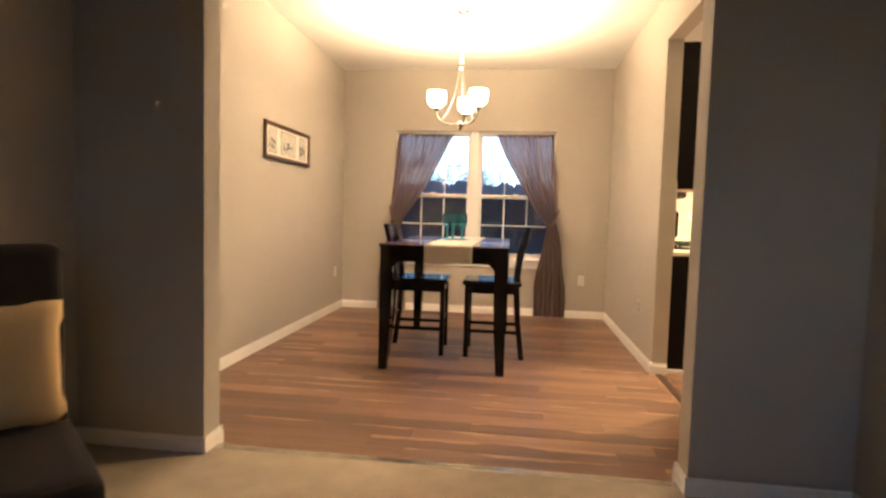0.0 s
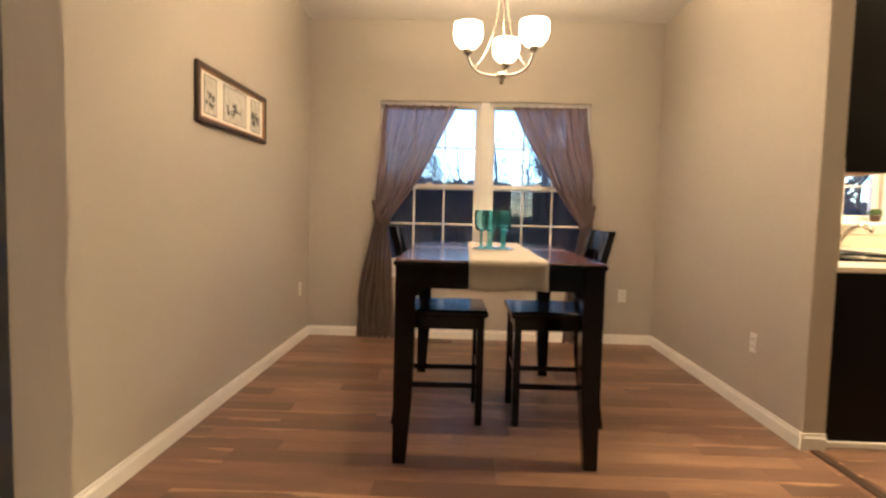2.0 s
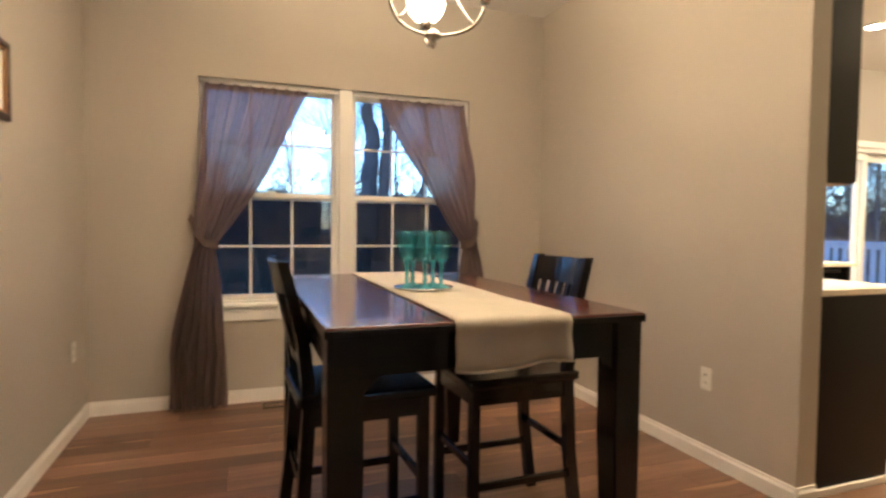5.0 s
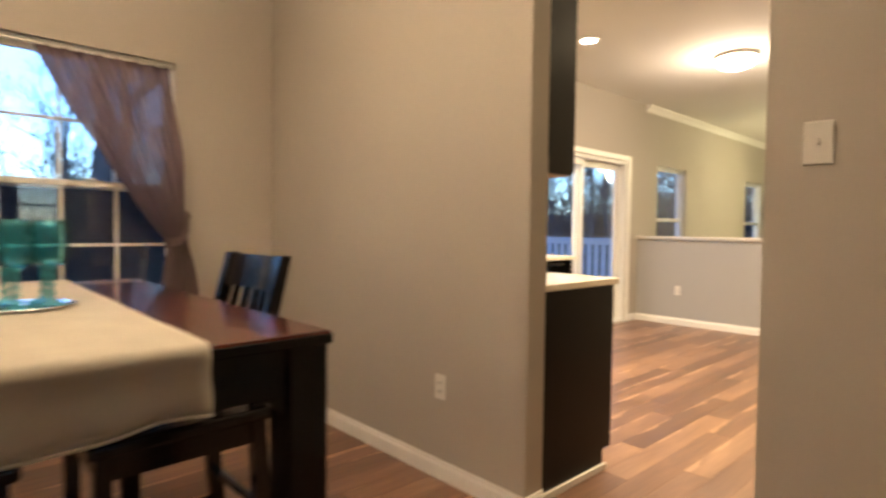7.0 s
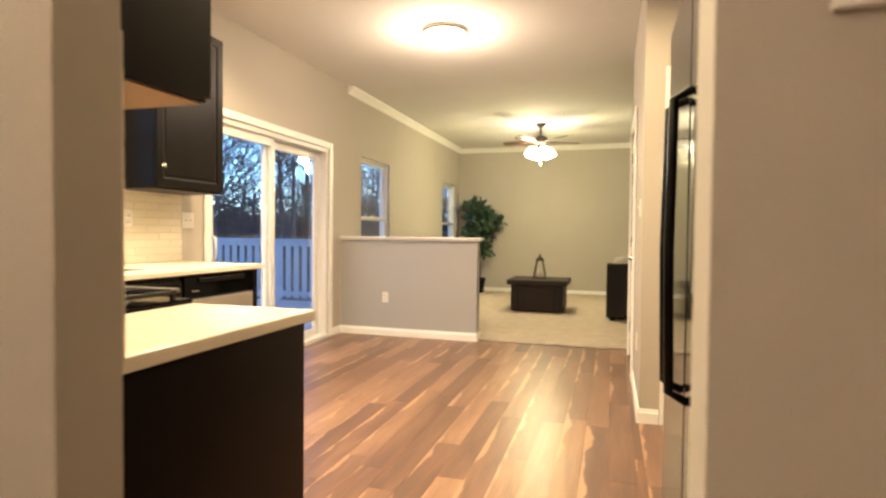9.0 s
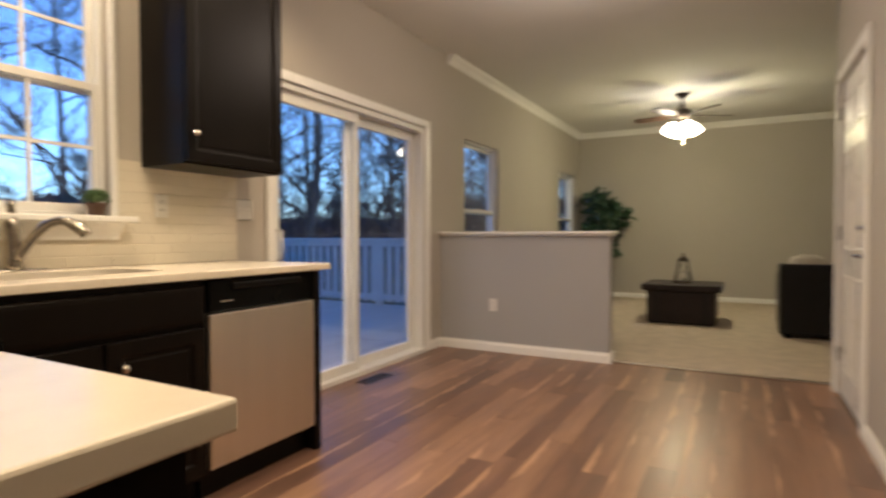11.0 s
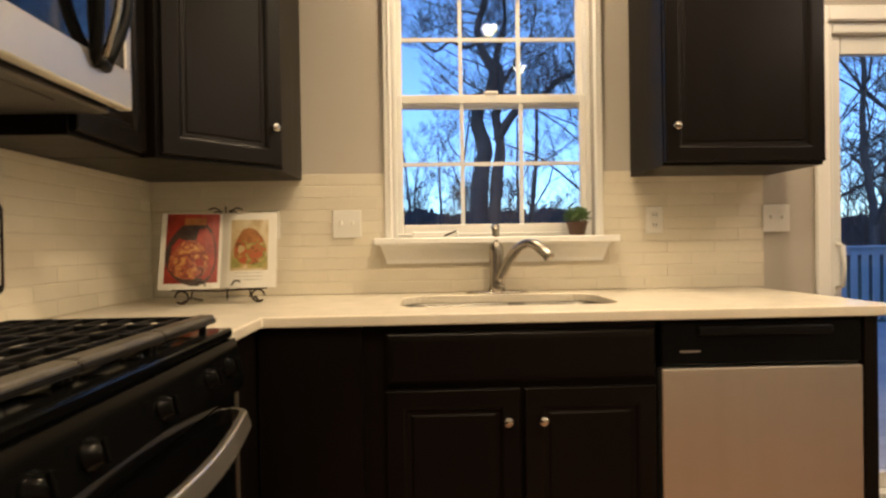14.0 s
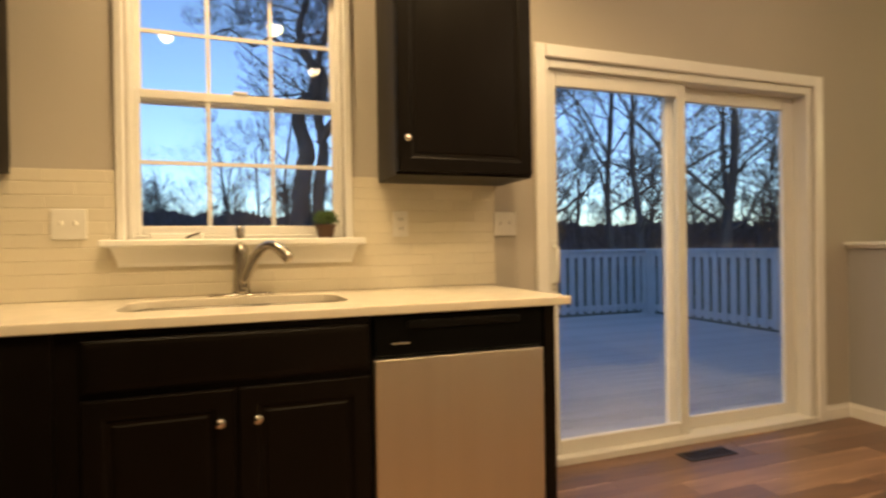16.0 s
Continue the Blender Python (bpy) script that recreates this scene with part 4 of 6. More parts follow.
for a in (200, 320, 80):
    d = Vector((math.cos(radians(a)), math.sin(radians(a)), 0))
    c0 = Vector((*CH, 0))
    bm = bmesh.new()
    low = arc(c0 + d * 0.015 + Vector((0, 0, 1.885)), c0 + d * 0.19 + Vector((0, 0, 1.86)), c0 + d * 0.20 + Vector((0, 0, 1.985)), 14)
    tube(bm, low, 0.0065)
    tube(bm, arc(low[8], c0 + d * 0.04 + Vector((0, 0, 2.02)), c0 + d * 0.010 + Vector((0, 0, 2.40)), 12), 0.005)
    part("arm", bm, NICKEL, ch)
    at = c0 + d * 0.20
    part("cup", lathe(bmesh.new(), [(0, 1.978), (0.020, 1.98), (0.026, 2.005), (0.022, 2.012), (0, 2.012)], at, 18), NICKEL, ch)
    part("shade", lathe(bmesh.new(), [(0.022, 2.008), (0.045, 2.016), (0.070, 2.045), (0.078, 2.085), (0.073, 2.135), (0.069, 2.135), (0.074, 2.085), (0.066, 2.048), (0.042, 2.021), (0.020, 2.013)], at, 28), SHADE, ch, "lit opal glass shade")

# framed triptych on the west wall
fr = thing("framed_print", (WL + 0.012, 4.91, 1.565), "walnut-framed triptych of grey sketches on the wall", "picture")
y0, y1, z0, z1 = 4.422, 5.398, 1.565, 1.873
part("frame", boxes((WL + 0.001, y0, z0, WL + 0.026, y0 + 0.028, z1), (WL + 0.001, y1 - 0.028, z0, WL + 0.026, y1, z1), (WL + 0.001, y0 + 0.028, z0, WL + 0.026, y1 - 0.028, z0 + 0.028), (WL + 0.001, y0 + 0.028, z1 - 0.028, WL + 0.026, y1 - 0.028, z1), bevel=0.005), FRAMEWOOD, fr)
b = 0.028
for rows in ((y0 + b, z0 + b, y0 + b + 0.010, z1 - b), (y1 - b - 0.010, z0 + b, y1 - b, z1 - b), (y0 + b + 0.010, z0 + b, y1 - b - 0.010, z0 + b + 0.007), (y0 + b + 0.010, z1 - b - 0.007, y1 - b - 0.010, z1 - b)):
    part("inner_bead", boxes((WL + 0.008, rows[0], rows[1], WL + 0.021, rows[2], rows[3])), GILT, fr)
part("mat_board", boxes((WL + 0.004, y0 + 0.028, z0 + 0.028, WL + 0.010, y1 - 0.028, z1 - 0.028)), MATBOARD, fr)
for a, c, lo, hi in ((4.51, 4.66, 1.62, 1.82), (4.745, 5.075, 1.62, 1.82), (5.15, 5.30, 1.62, 1.82)):
    pr = part("print", boxes((WL + 0.010, a, lo, WL + 0.012, c, hi)), SKETCH, fr, "small grey sketch")
    rnd = random.Random(int(a * 100))
    edge = 0.004
    for q in ((a, lo, c, lo + edge), (a, hi - edge, c, hi), (a, lo + edge, a + edge, hi - edge), (c - edge, lo + edge, c, hi - edge)):
        part("sketch_border", boxes((WL + 0.0118, q[0], q[1], WL + 0.0128, q[2], q[3])), SKETCHDARK, pr)
    for k in range(14):
        bm = bmesh.new()
        yy = (a + c) / 2 + rnd.uniform(-0.34, 0.34) * (c - a)
        zz = lo + 0.075 + rnd.uniform(-0.035, 0.05) * (1 - abs(yy - (a + c) / 2) / (c - a))
        lathe(bm, [(rnd.uniform(0.008, 0.017), 0.0), (0.003, 0.0012)], (WL + 0.012, yy, zz), 7, pose(0, 0, 0, 0, 90, 0) @ Matrix.Diagonal((rnd.uniform(0.7, 1.6), rnd.uniform(0.5, 1.2), 1, 1)))
        part("sketched_shape", bm, SKETCHDARK, pr)


def wall_plate(kind, x, y, z, nx, ny, gangs=1):
    """A cover plate on a wall whose face looks along (nx, ny)."""
    th = thing("light_switch" if kind == "switch" else "wall_outlet", (x, y, z - 0.058), "white plastic %s plate on the wall" % ("light switch" if kind == "switch" else "outlet"), kind if kind == "switch" else "outlet")
    turn = Matrix.Translation((x, y, z)) @ Matrix.Rotation(math.atan2(ny, nx), 4, "Z")
    w = 0.035 + 0.023 * (gangs - 1)

    def put(name, bm, material):
        bmesh.ops.transform(bm, matrix=turn, verts=bm.verts[:])
        part(name, bm, material, th)
    put("plate", boxes((0.0005, -w, -0.057, 0.007, w, 0.057), bevel=0.003), PLATE)
    for g2 in range(gangs):
        c = (g2 - (gangs - 1) / 2) * 0.046
        if kind == "switch":
            put("toggle", boxes((0.006, c - 0.005, -0.004, 0.018, c + 0.005, 0.012), bevel=0.002), PLATE)
        else:
            for zz in (-0.02, 0.02):
                put("socket", boxes((0.006, c - 0.016, zz - 0.014, 0.0085, c + 0.016, zz + 0.014), bevel=0.004), PLATE)
                put("slot", boxes((0.008, c - 0.008, zz - 0.006, 0.0092, c - 0.005, zz + 0.006), (0.008, c + 0.005, zz - 0.006, 0.0092, c + 0.008, zz + 0.006)), SLOT)
    return th


wall_plate("outlet", WR, 4.864, 0.423, -1, 0)
wall_plate("outlet", 1.033, N, 0.432, 0, -1)
wall_plate("outlet", WL, 6.28, 0.454, 1, 0)
wall_plate("switch", WR, 3.43, 1.377, -1, 0)
wall_plate("outlet", WR, 3.217, 0.425, -1, 0)
wall_plate("outlet", 6.347, 6.015, 0.422, -1, 0)


def floor_vent(x, y, label):
    v = thing("floor_vent", (x, y, 0), label, "vent")
    part("frame", boxes((x - 0.15, y - 0.055, -0.002, x + 0.15, y - 0.04, 0.005), (x - 0.15, y + 0.04, -0.002, x + 0.15, y + 0.055, 0.005), (x - 0.15, y - 0.04, -0.002, x - 0.135, y + 0.04, 0.005), (x + 0.135, y - 0.04, -0.002, x + 0.15, y + 0.04, 0.005)), BRONZE, v)
    for k in range(17):
        c = x - 0.128 + 0.016 * k
        part("slat", boxes((c - 0.004, y - 0.04, -0.001, c + 0.004, y + 0.04, 0.004)), BRONZE, v)


floor_vent(-0.62, 6.44, "brown metal floor vent below the window")
floor_vent(5.05, 6.40, "brown metal floor vent by the sliding door")


# ---- kitchen ----
CF, DF = 5.845, 5.868        # counter edge and cabinet face of the north run
CX, DX = 2.06, 2.037         # the same for the west run
CT = 0.915


def shaker(parent, name, m, w, h, label=""):
    """A framed door or drawer front in its own axes: x across, z up, face towards -y, set by m."""
    s = 0.055 if h > 0.2 else 0.022
    steps = [(0.0, -0.003), (0.003, -0.006), (s - 0.008, -0.006), (s - 0.004, -0.0052), (s + 0.001, -0.0028), (s + 0.005, 0.002), (s + 0.016, 0.003), (s + 0.022, 0.000)] if h > 0.2 else [(0.0, 0.002), (s * 0.4, -0.004), (s, -0.006)]
    bm = nested(bmesh.new(), Matrix.Identity(4), 0, 0, w, h, steps, 0.014)
    bmesh.ops.transform(bm, matrix=m, verts=bm.verts[:])
    return part(name, bm, ESPRESSO, parent, label)


def knob(parent, m):
    prof = [(0.0, 0), (0.008, 0), (0.006, 0.012), (0.010, 0.016), (0.0155, 0.022), (0.013, 0.028), (0, 0.030)]
    bm = lathe(bmesh.new(), prof, (0, 0, 0), 16, pose(0, 0, 0, 90, 0, 0))
    bmesh.ops.transform(bm, matrix=m, verts=bm.verts[:])
    return part("knob", bm, NICKEL, parent, "round nickel knob")


sinkbase = thing("base_cabinet", (2.78, 6.2, 0), "espresso sink cabinet with two doors and nickel knobs", "cabinet", group="base cabinets")
part("body", boxes((2.335, DF + 0.016, 0.10, 3.186, N - 0.005, 0.70), (2.335, DF + 0.016, 0.70, 3.186, DF + 0.034, CT - 0.031)), ESPRESSO, sinkbase)
part("toe_kick", boxes((2.335, DF + 0.08, 0.0, 3.186, DF + 0.10, 0.10)), ESPRESSO, sinkbase)
shaker(sinkbase, "drawer_front", pose(2.40, DF, 0.715), 0.78, 0.145)
for x, kx in ((2.40, 2.745), (2.796, 2.846)):
    d = shaker(sinkbase, "door", pose(x, DF, 0.12), 0.384, 0.575)
    knob(d, pose(kx, DF - 0.006, 0.606))
corner = thing("base_cabinet", (2.19, 6.2, 0), "plain espresso corner cabinet beside the range", "cabinet", group="base cabinets")
part("body", boxes((2.06, DF + 0.012, 0.10, 2.334, N - 0.005, CT - 0.031), (KW + 0.005, 5.582, 0.10, DX - 0.02, N - 0.005, CT - 0.031)), ESPRESSO, corner)
part("face_panel", boxes((DX + 0.002, DF + 0.002, 0.11, 2.334, DF + 0.012, CT - 0.035), bevel=0.002), ESPRESSO, corner)
part("filler", boxes((DX - 0.02, 5.582, 0.11, DX, DF + 0.001, CT - 0.035), bevel=0.002), ESPRESSO, corner)
part("toe_kick", boxes((DX - 0.07, DF + 0.08, 0.0, 2.334, DF + 0.10, 0.10)), ESPRESSO, corner)
knob(corner, pose(DX, 5.65, 0.70, 0, 0, 90))

dw = thing("dishwasher", (3.49, 6.2, 0), "stainless dishwasher with a black control panel", "dishwasher")
part("body", boxes((3.192, DF + 0.03, 0.10, 3.798, N - 0.02, CT - 0.033)), BLACKPLASTIC, dw)
part("front_panel", boxes((3.195, DF - 0.006, 0.125, 3.795, DF + 0.03, 0.742), bevel=0.006, seg=2), STEEL, dw, "brushed steel door")
bm = boxes((3.195, DF - 0.004, 0.748, 3.795, DF + 0.03, CT - 0.036), bevel=0.005)
part("control_panel", bm, ENAMEL, dw, "glossy black control panel")
part("grip", boxes((3.30, DF - 0.016, 0.835, 3.70, DF - 0.004, 0.862), bevel=0.005), BLACKPLASTIC, dw)
part("badge", boxes((3.25, DF - 0.0052, 0.787, 3.31, DF - 0.004, 0.793)), NICKEL, dw)
part("kick_plate", boxes((3.195, DF + 0.06, 0.0, 3.795, DF + 0.08, 0.115)), BLACKPLASTIC, dw)
endp = thing("end_panel", (3.82, 6.2, 0), "espresso end panel beside the dishwasher", "cabinet panel")
part("panel", boxes((3.80, DF - 0.004, 0.0, 3.842, N - 0.005, CT - 0.031), bevel=0.002), ESPRESSO, endp)

top = thing("countertop", (2.9, 6.2, CT - 0.03), "cream quartz worktop round the sink corner", "countertop")
bm = bmesh.new()
SX0, SX1, SY0, SY1 = 2.435, 3.155, 6.03, 6.41
outer = [(KW + 0.001, 5.581), (CX, 5.581), (CX, CF), (3.899, CF), (3.899, N - 0.001), (KW + 0.001, N - 0.001)]


def round_rect(x0, x1, y0, y1, r, n=6):
    pts = []
    for cx, cy, a0 in ((x1 - r, y1 - r, 0), (x0 + r, y1 - r, 90), (x0 + r, y0 + r, 180), (x1 - r, y0 + r, 270)):
        pts += [(cx + r * math.cos(radians(a0 + 90 * k / n)), cy + r * math.sin(radians(a0 + 90 * k / n))) for k in range(n + 1)]
    return pts


hole = round_rect(SX0, SX1, SY0, SY1, 0.09)
edges = []
for loop in (outer, hole):
    vs = [bm.verts.new((x, y, CT)) for x, y in loop]
    edges += [bm.edges.new((vs[k], vs[(k + 1) % len(vs)])) for k in range(len(vs))]
bmesh.ops.triangle_fill(bm, use_beauty=True, edges=edges)
ext = bmesh.ops.extrude_face_region(bm, geom=bm.faces[:])
bmesh.ops.translate(bm, verts=[v for v in ext["geom"] if isinstance(v, bmesh.types.BMVert)], vec=(0, 0, -0.03))
slab = part("slab", bm, QUARTZ, top)
bev = slab.modifiers.new("edge", "BEVEL")
bev.width, bev.segments, bev.limit_method = 0.004, 2, "ANGLE"
top2 = thing("countertop", (1.74, 4.6, CT - 0.03), "short cream quartz worktop beside the range", "countertop")
part("slab", boxes((KW + 0.001, 4.410, CT - 0.03, CX + 0.008, 4.811, CT), bevel=0.004, seg=2), QUARTZ, top2)
cab2 = thing("base_cabinet", (1.74, 4.6, 0), "narrow espresso base cabinet with a plain end panel", "cabinet", group="base cabinets")
part("body", boxes((KW + 0.005, 4.43, 0.10, DX - 0.02, 4.806, CT - 0.031)), ESPRESSO, cab2)
part("end_panel", boxes((KW + 0.005, 4.415, 0.10, DX - 0.018, 4.430, CT - 0.031), (KW + 0.005, 4.415, 0.0, DX - 0.09, 4.430, 0.10)), ESPRESSO, cab2)
part("base_moulding", boxes((KW + 0.002, 4.400, 0.0, DX - 0.075, 4.415, 0.035), bevel=0.004), TRIM, cab2, "white shoe moulding")
shaker(cab2, "drawer_front", pose(DX - 0.0, 4.44, 0.715, 0, 0, 90), 0.36, 0.145)
d = shaker(cab2, "door", pose(DX - 0.0, 4.44, 0.12, 0, 0, 90), 0.36, 0.575)
knob(d, pose(DX + 0.006, 4.49, 0.62, 0, 0, 90))
part("toe_kick", boxes((DX - 0.10, 4.43, 0, DX - 0.08, 4.806, 0.10)), ESPRESSO, cab2)

sink = thing("sink", (2.78, 6.2, 0.715), "undermount stainless steel kitchen sink", "sink")
bm = bmesh.new()
rings = []
for inset, z in ((-0.012, CT - 0.0305), (0.0, CT - 0.0305), (0.006, CT - 0.10), (0.03, CT - 0.185), (0.10, CT - 0.195)):
    rings.append([bm.verts.new((x, y, z)) for x, y in round_rect(SX0 + inset, SX1 - inset, SY0 + inset, SY1 - inset, max(0.02, 0.09 - inset * 0.5))])
for a, b in zip(rings, rings[1:]):
    for k in range(len(a)):
        bm.faces.new((a[k], a[(k + 1) % len(a)], b[(k + 1) % len(b)], b[k])).smooth = True
bm.faces.new(rings[-1])
sk = part("basin", bm, SINKSTEEL, sink)
so = sk.modifiers.new("thickness", "SOLIDIFY")
so.thickness, so.offset = 0.0015, -1
part("drain", lathe(bmesh.new(), [(0, 0.002), (0.03, 0.002), (0.042, 0.004), (0.044, 0.0)], (2.78, 6.22, CT - 0.195), 20), CHROME, sink)

fau = thing("faucet", (2.796, 6.46, CT), "brushed nickel pull-out faucet on an oval plate", "faucet")
bm = lathe(bmesh.new(), [(0, 0), (0.125, 0), (0.125, 0.006), (0.11, 0.011), (0, 0.011)], (0, 0, 0), 32)
bmesh.ops.scale(bm, vec=(1, 0.26, 1), verts=bm.verts[:])
bmesh.ops.translate(bm, vec=(2.801, 6.465, CT), verts=bm.verts[:])
part("deck_plate", bm, CHROME, fau)
part("body", lathe(bmesh.new(), [(0, 0.01), (0.034, 0.01), (0.031, 0.03), (0.027, 0.09), (0.029, 0.155), (0.027, 0.185), (0.020, 0.202), (0, 0.206)], (2.801, 6.465, CT), 24), CHROME, fau)
bm = bmesh.new()
tube(bm, [(2.801, 6.465, CT + 0.185), (2.800, 6.467, CT + 0.215), (2.799, 6.470, CT + 0.245), (2.798, 6.473, CT + 0.266), (2.798, 6.474, CT + 0.274)], [0.022, 0.016, 0.015, 0.018, 0.011], 12)
part("lever", bm, CHROME, fau)
path = arc((2.806, 6.45, CT + 0.045), (2.861, 6.38, CT + 0.205), (2.911, 6.33, CT + 0.195), 12) + arc((2.921, 6.322, CT + 0.192), (2.954, 6.30, CT + 0.175), (2.972, 6.285, CT + 0.140), 5)
bm = bmesh.new()
tube(bm, path, [0.019] * 8 + [0.017] * 4 + [0.016] + [0.018, 0.020, 0.021, 0.021, 0.021, 0.020], 14)
part("spout", bm, CHROME, fau)

# gas range
RY0, RY1 = 4.815, 5.578
rg = thing("gas_range", (1.76, 5.2, 0), "black gas range with cast-iron grates and steel trim", "range")
part("body", boxes((KW + 0.02, RY0, 0.04, DX, RY1, 0.905)), ENAMEL, rg)
part("cooktop", boxes((KW + 0.12, RY0, 0.905, DX + 0.035, RY1, 0.928), bevel=0.006, seg=2), ENAMEL, rg)
bm = bmesh.new()
sec = [(DX, 0.79), (DX + 0.055, 0.79), (DX + 0.060, 0.82), (DX + 0.040, 0.904), (DX, 0.904)]
e0, e1 = [[bm.verts.new((x, y, z)) for x, z in sec] for y in (RY0, RY1)]
for k in range(5):
    bm.faces.new((e0[k], e0[(k + 1) % 5], e1[(k + 1) % 5], e1[k]))
bm.faces.new(e0)
bm.faces.new(e1)
part("control_panel", bm, ENAMEL, rg, "sloping glossy black knob panel")
for y in (4.90, 5.0, 5.197, 5.39, 5.49):
    m = pose(DX + 0.050, y, 0.853, 0, 76, 0)
    bm = lathe(bmesh.new(), [(0, 0), (0.0235, 0), (0.020, 0.008), (0.017, 0.010), (0.015, 0.022), (0, 0.023)], (0, 0, 0), 18)
    box(bm, -0.016, -0.004, 0.010, 0.016, 0.004, 0.030, bevel=0.002)
    bmesh.ops.transform(bm, matrix=m, verts=bm.verts[:])
    part("knob", bm, ENAMEL, rg, "black burner knob")
oven = part("oven_door", boxes((DX, RY0 + 0.008, 0.215, DX + 0.042, RY1 - 0.008, 0.782), bevel=0.006, seg=2), ENAMEL, rg, "black glass oven door")
part("door_trim", boxes((DX + 0.006, RY1 - 0.008, 0.22, DX + 0.046, RY1 - 0.001, 0.78)), STEEL, oven)
part("oven_window", boxes((DX + 0.0415, RY0 + 0.13, 0.33, DX + 0.044, RY1 - 0.13, 0.60), bevel=0.001), ENAMEL, oven)
bm = bmesh.new()
pts = [(DX + 0.042, RY0 + 0.03, 0.735), (DX + 0.075, RY0 + 0.045, 0.735)] + [(DX + 0.085 + 0.035 * math.sin(math.pi * k / 12), RY0 + 0.06 + (RY1 - RY0 - 0.12) * k / 12, 0.735) for k in range(13)] + [(DX + 0.075, RY1 - 0.045, 0.735), (DX + 0.042, RY1 - 0.03, 0.735)]
prev = None
for x, y, z in pts:
    ring = [bm.verts.new((x + dx, y, z + dz)) for dx, dz in ((-0.011, -0.017), (0.004, -0.019), (0.008, -0.015), (-0.001, 0.016), (-0.005, 0.019), (-0.017, 0.017))]
    if prev:
        for k in range(6):
            bm.faces.new((prev[k], prev[(k + 1) % 6], ring[(k + 1) % 6], ring[k])).smooth = k in (1, 3)
    else:
        bm.faces.new(ring)
    prev = ring
bm.faces.new(prev)
part("handle", bm, STEEL, oven, "bowed steel handle")
part("drawer", boxes((DX, RY0 + 0.008, 0.05, DX + 0.036, RY1 - 0.008, 0.205), bevel=0.006), ENAMEL, rg)
BGX = KW + 0.158             # face of the range's upright back
part("backguard_foot", boxes((KW + 0.012, RY0 + 0.004, 0.905, BGX - 0.022, RY1 - 0.012, 1.02), bevel=0.004), ENAMEL, rg)
bg = part("backguard", boxes((KW + 0.012, RY0, 1.012, BGX, RY1, 1.222), bevel=0.018, seg=3), ENAMEL, rg, "upright back in a rounded black frame")
part("backguard_panel", boxes((BGX - 0.001, RY0 + 0.028, 1.036, BGX + 0.003, RY1 - 0.026, 1.200), bevel=0.001), STEEL, bg, "brushed steel panel")
part("display", boxes((BGX + 0.0025, 5.06, 1.065, BGX + 0.0045, 5.34, 1.175)), DISPLAY, bg, "dark clock display")
gz0, gz1 = 0.945, 0.957
for g0 in range(3):
    a, b = RY0 + 0.012 + g0 * 0.2465, RY0 + 0.012 + g0 * 0.2465 + 0.2445
    x0, x1 = KW + 0.170, DX + 0.005
    rows = [(x0, a, gz0, x0 + 0.010, b, gz1), (x1 - 0.012, a, gz0 - 0.004, x1 - 0.002, b, gz1 - 0.004), (x0, a, gz0, x1 - 0.02, a + 0.007, gz1), (x0, b - 0.007, gz0, x1 - 0.02, b, gz1)]
    mid = (a + b) / 2
    rows += [(x0, mid - 0.0035, gz0, x1 - 0.02, mid + 0.0035, gz1)]
    for q in range(1, 8):
        c = x0 + (x1 - 0.03 - x0) * q / 8
        rows.append((c - 0.0032, a, gz0 + 0.001, c + 0.0032, b, gz1 - 0.001))
    for fx in (x0 + 0.01, x1 - 0.03):
        for fy in (a + 0.007, b - 0.007):
            rows.append((fx - 0.007, fy - 0.006, 0.927, fx + 0.007, fy + 0.006, gz0 + 0.002))
    grate = part("grate", boxes(*rows, bevel=0.002), BLACKMATT, rg, "cast-iron grate")
    part("front_bar", boxes((x1 - 0.042, a + 0.0005, gz0 - 0.001, x1 - 0.004, b - 0.0005, gz1 + 0.004), bevel=0.007, seg=3), BURNISHED, grate, "worn grey front bar of the grate")
for x, y in ((1.66, 4.95), (1.90, 4.95), (1.66, 5.44), (1.90, 5.44), (1.78, 5.197)):
    bn = part("burner", lathe(bmesh.new(), [(0, 0), (0.055, 0), (0.050, 0.008), (0.030, 0.010), (0, 0.010)], (x, y, 0.928), 20), STEEL, rg, "dull steel burner ring")
    part("burner_cap", lathe(bmesh.new(), [(0, 0), (0.034, 0), (0.034, 0.006), (0.028, 0.009), (0, 0.009)], (x, y, 0.938), 20), BLACKMATT, bn)

# microwave over the range
mw = thing("microwave", (1.6, 5.2, 1.435), "stainless microwave hung over the range", "microwave")
MX = 1.842
part("body", boxes((KW + 0.002, RY0 + 0.02, 1.44, MX - 0.03, 5.605, 1.865), bevel=0.004), BLACKPLASTIC, mw)
part("base_plate", boxes((KW + 0.004, RY0 + 0.02, 1.425, MX - 0.05, 5.602, 1.44), bevel=0.003), UNDERSIDE, mw, "grey metal underside")
for y in (4.90, 5.22):
    part("filter", boxes((KW + 0.14, y, 1.421, MX - 0.09, y + 0.25, 1.4255), bevel=0.001), UNDERSIDE, mw, "grease filter")
for y in (5.0, 5.40):
    part("cooktop_light", boxes((KW + 0.05, y, 1.4205, KW + 0.10, y + 0.10, 1.4255), bevel=0.002), PLATE, mw)
md = part("door", boxes((MX - 0.03, RY0 + 0.02, 1.432, MX, 5.605, 1.520), (MX - 0.03, RY0 + 0.02, 1.825, MX, 5.605, 1.865), (MX - 0.03, RY0 + 0.02, 1.520, MX, RY0 + 0.06, 1.825), (MX - 0.03, 5.580, 1.520, MX, 5.605, 1.825), bevel=0.003), STEEL, mw, "steel door frame")
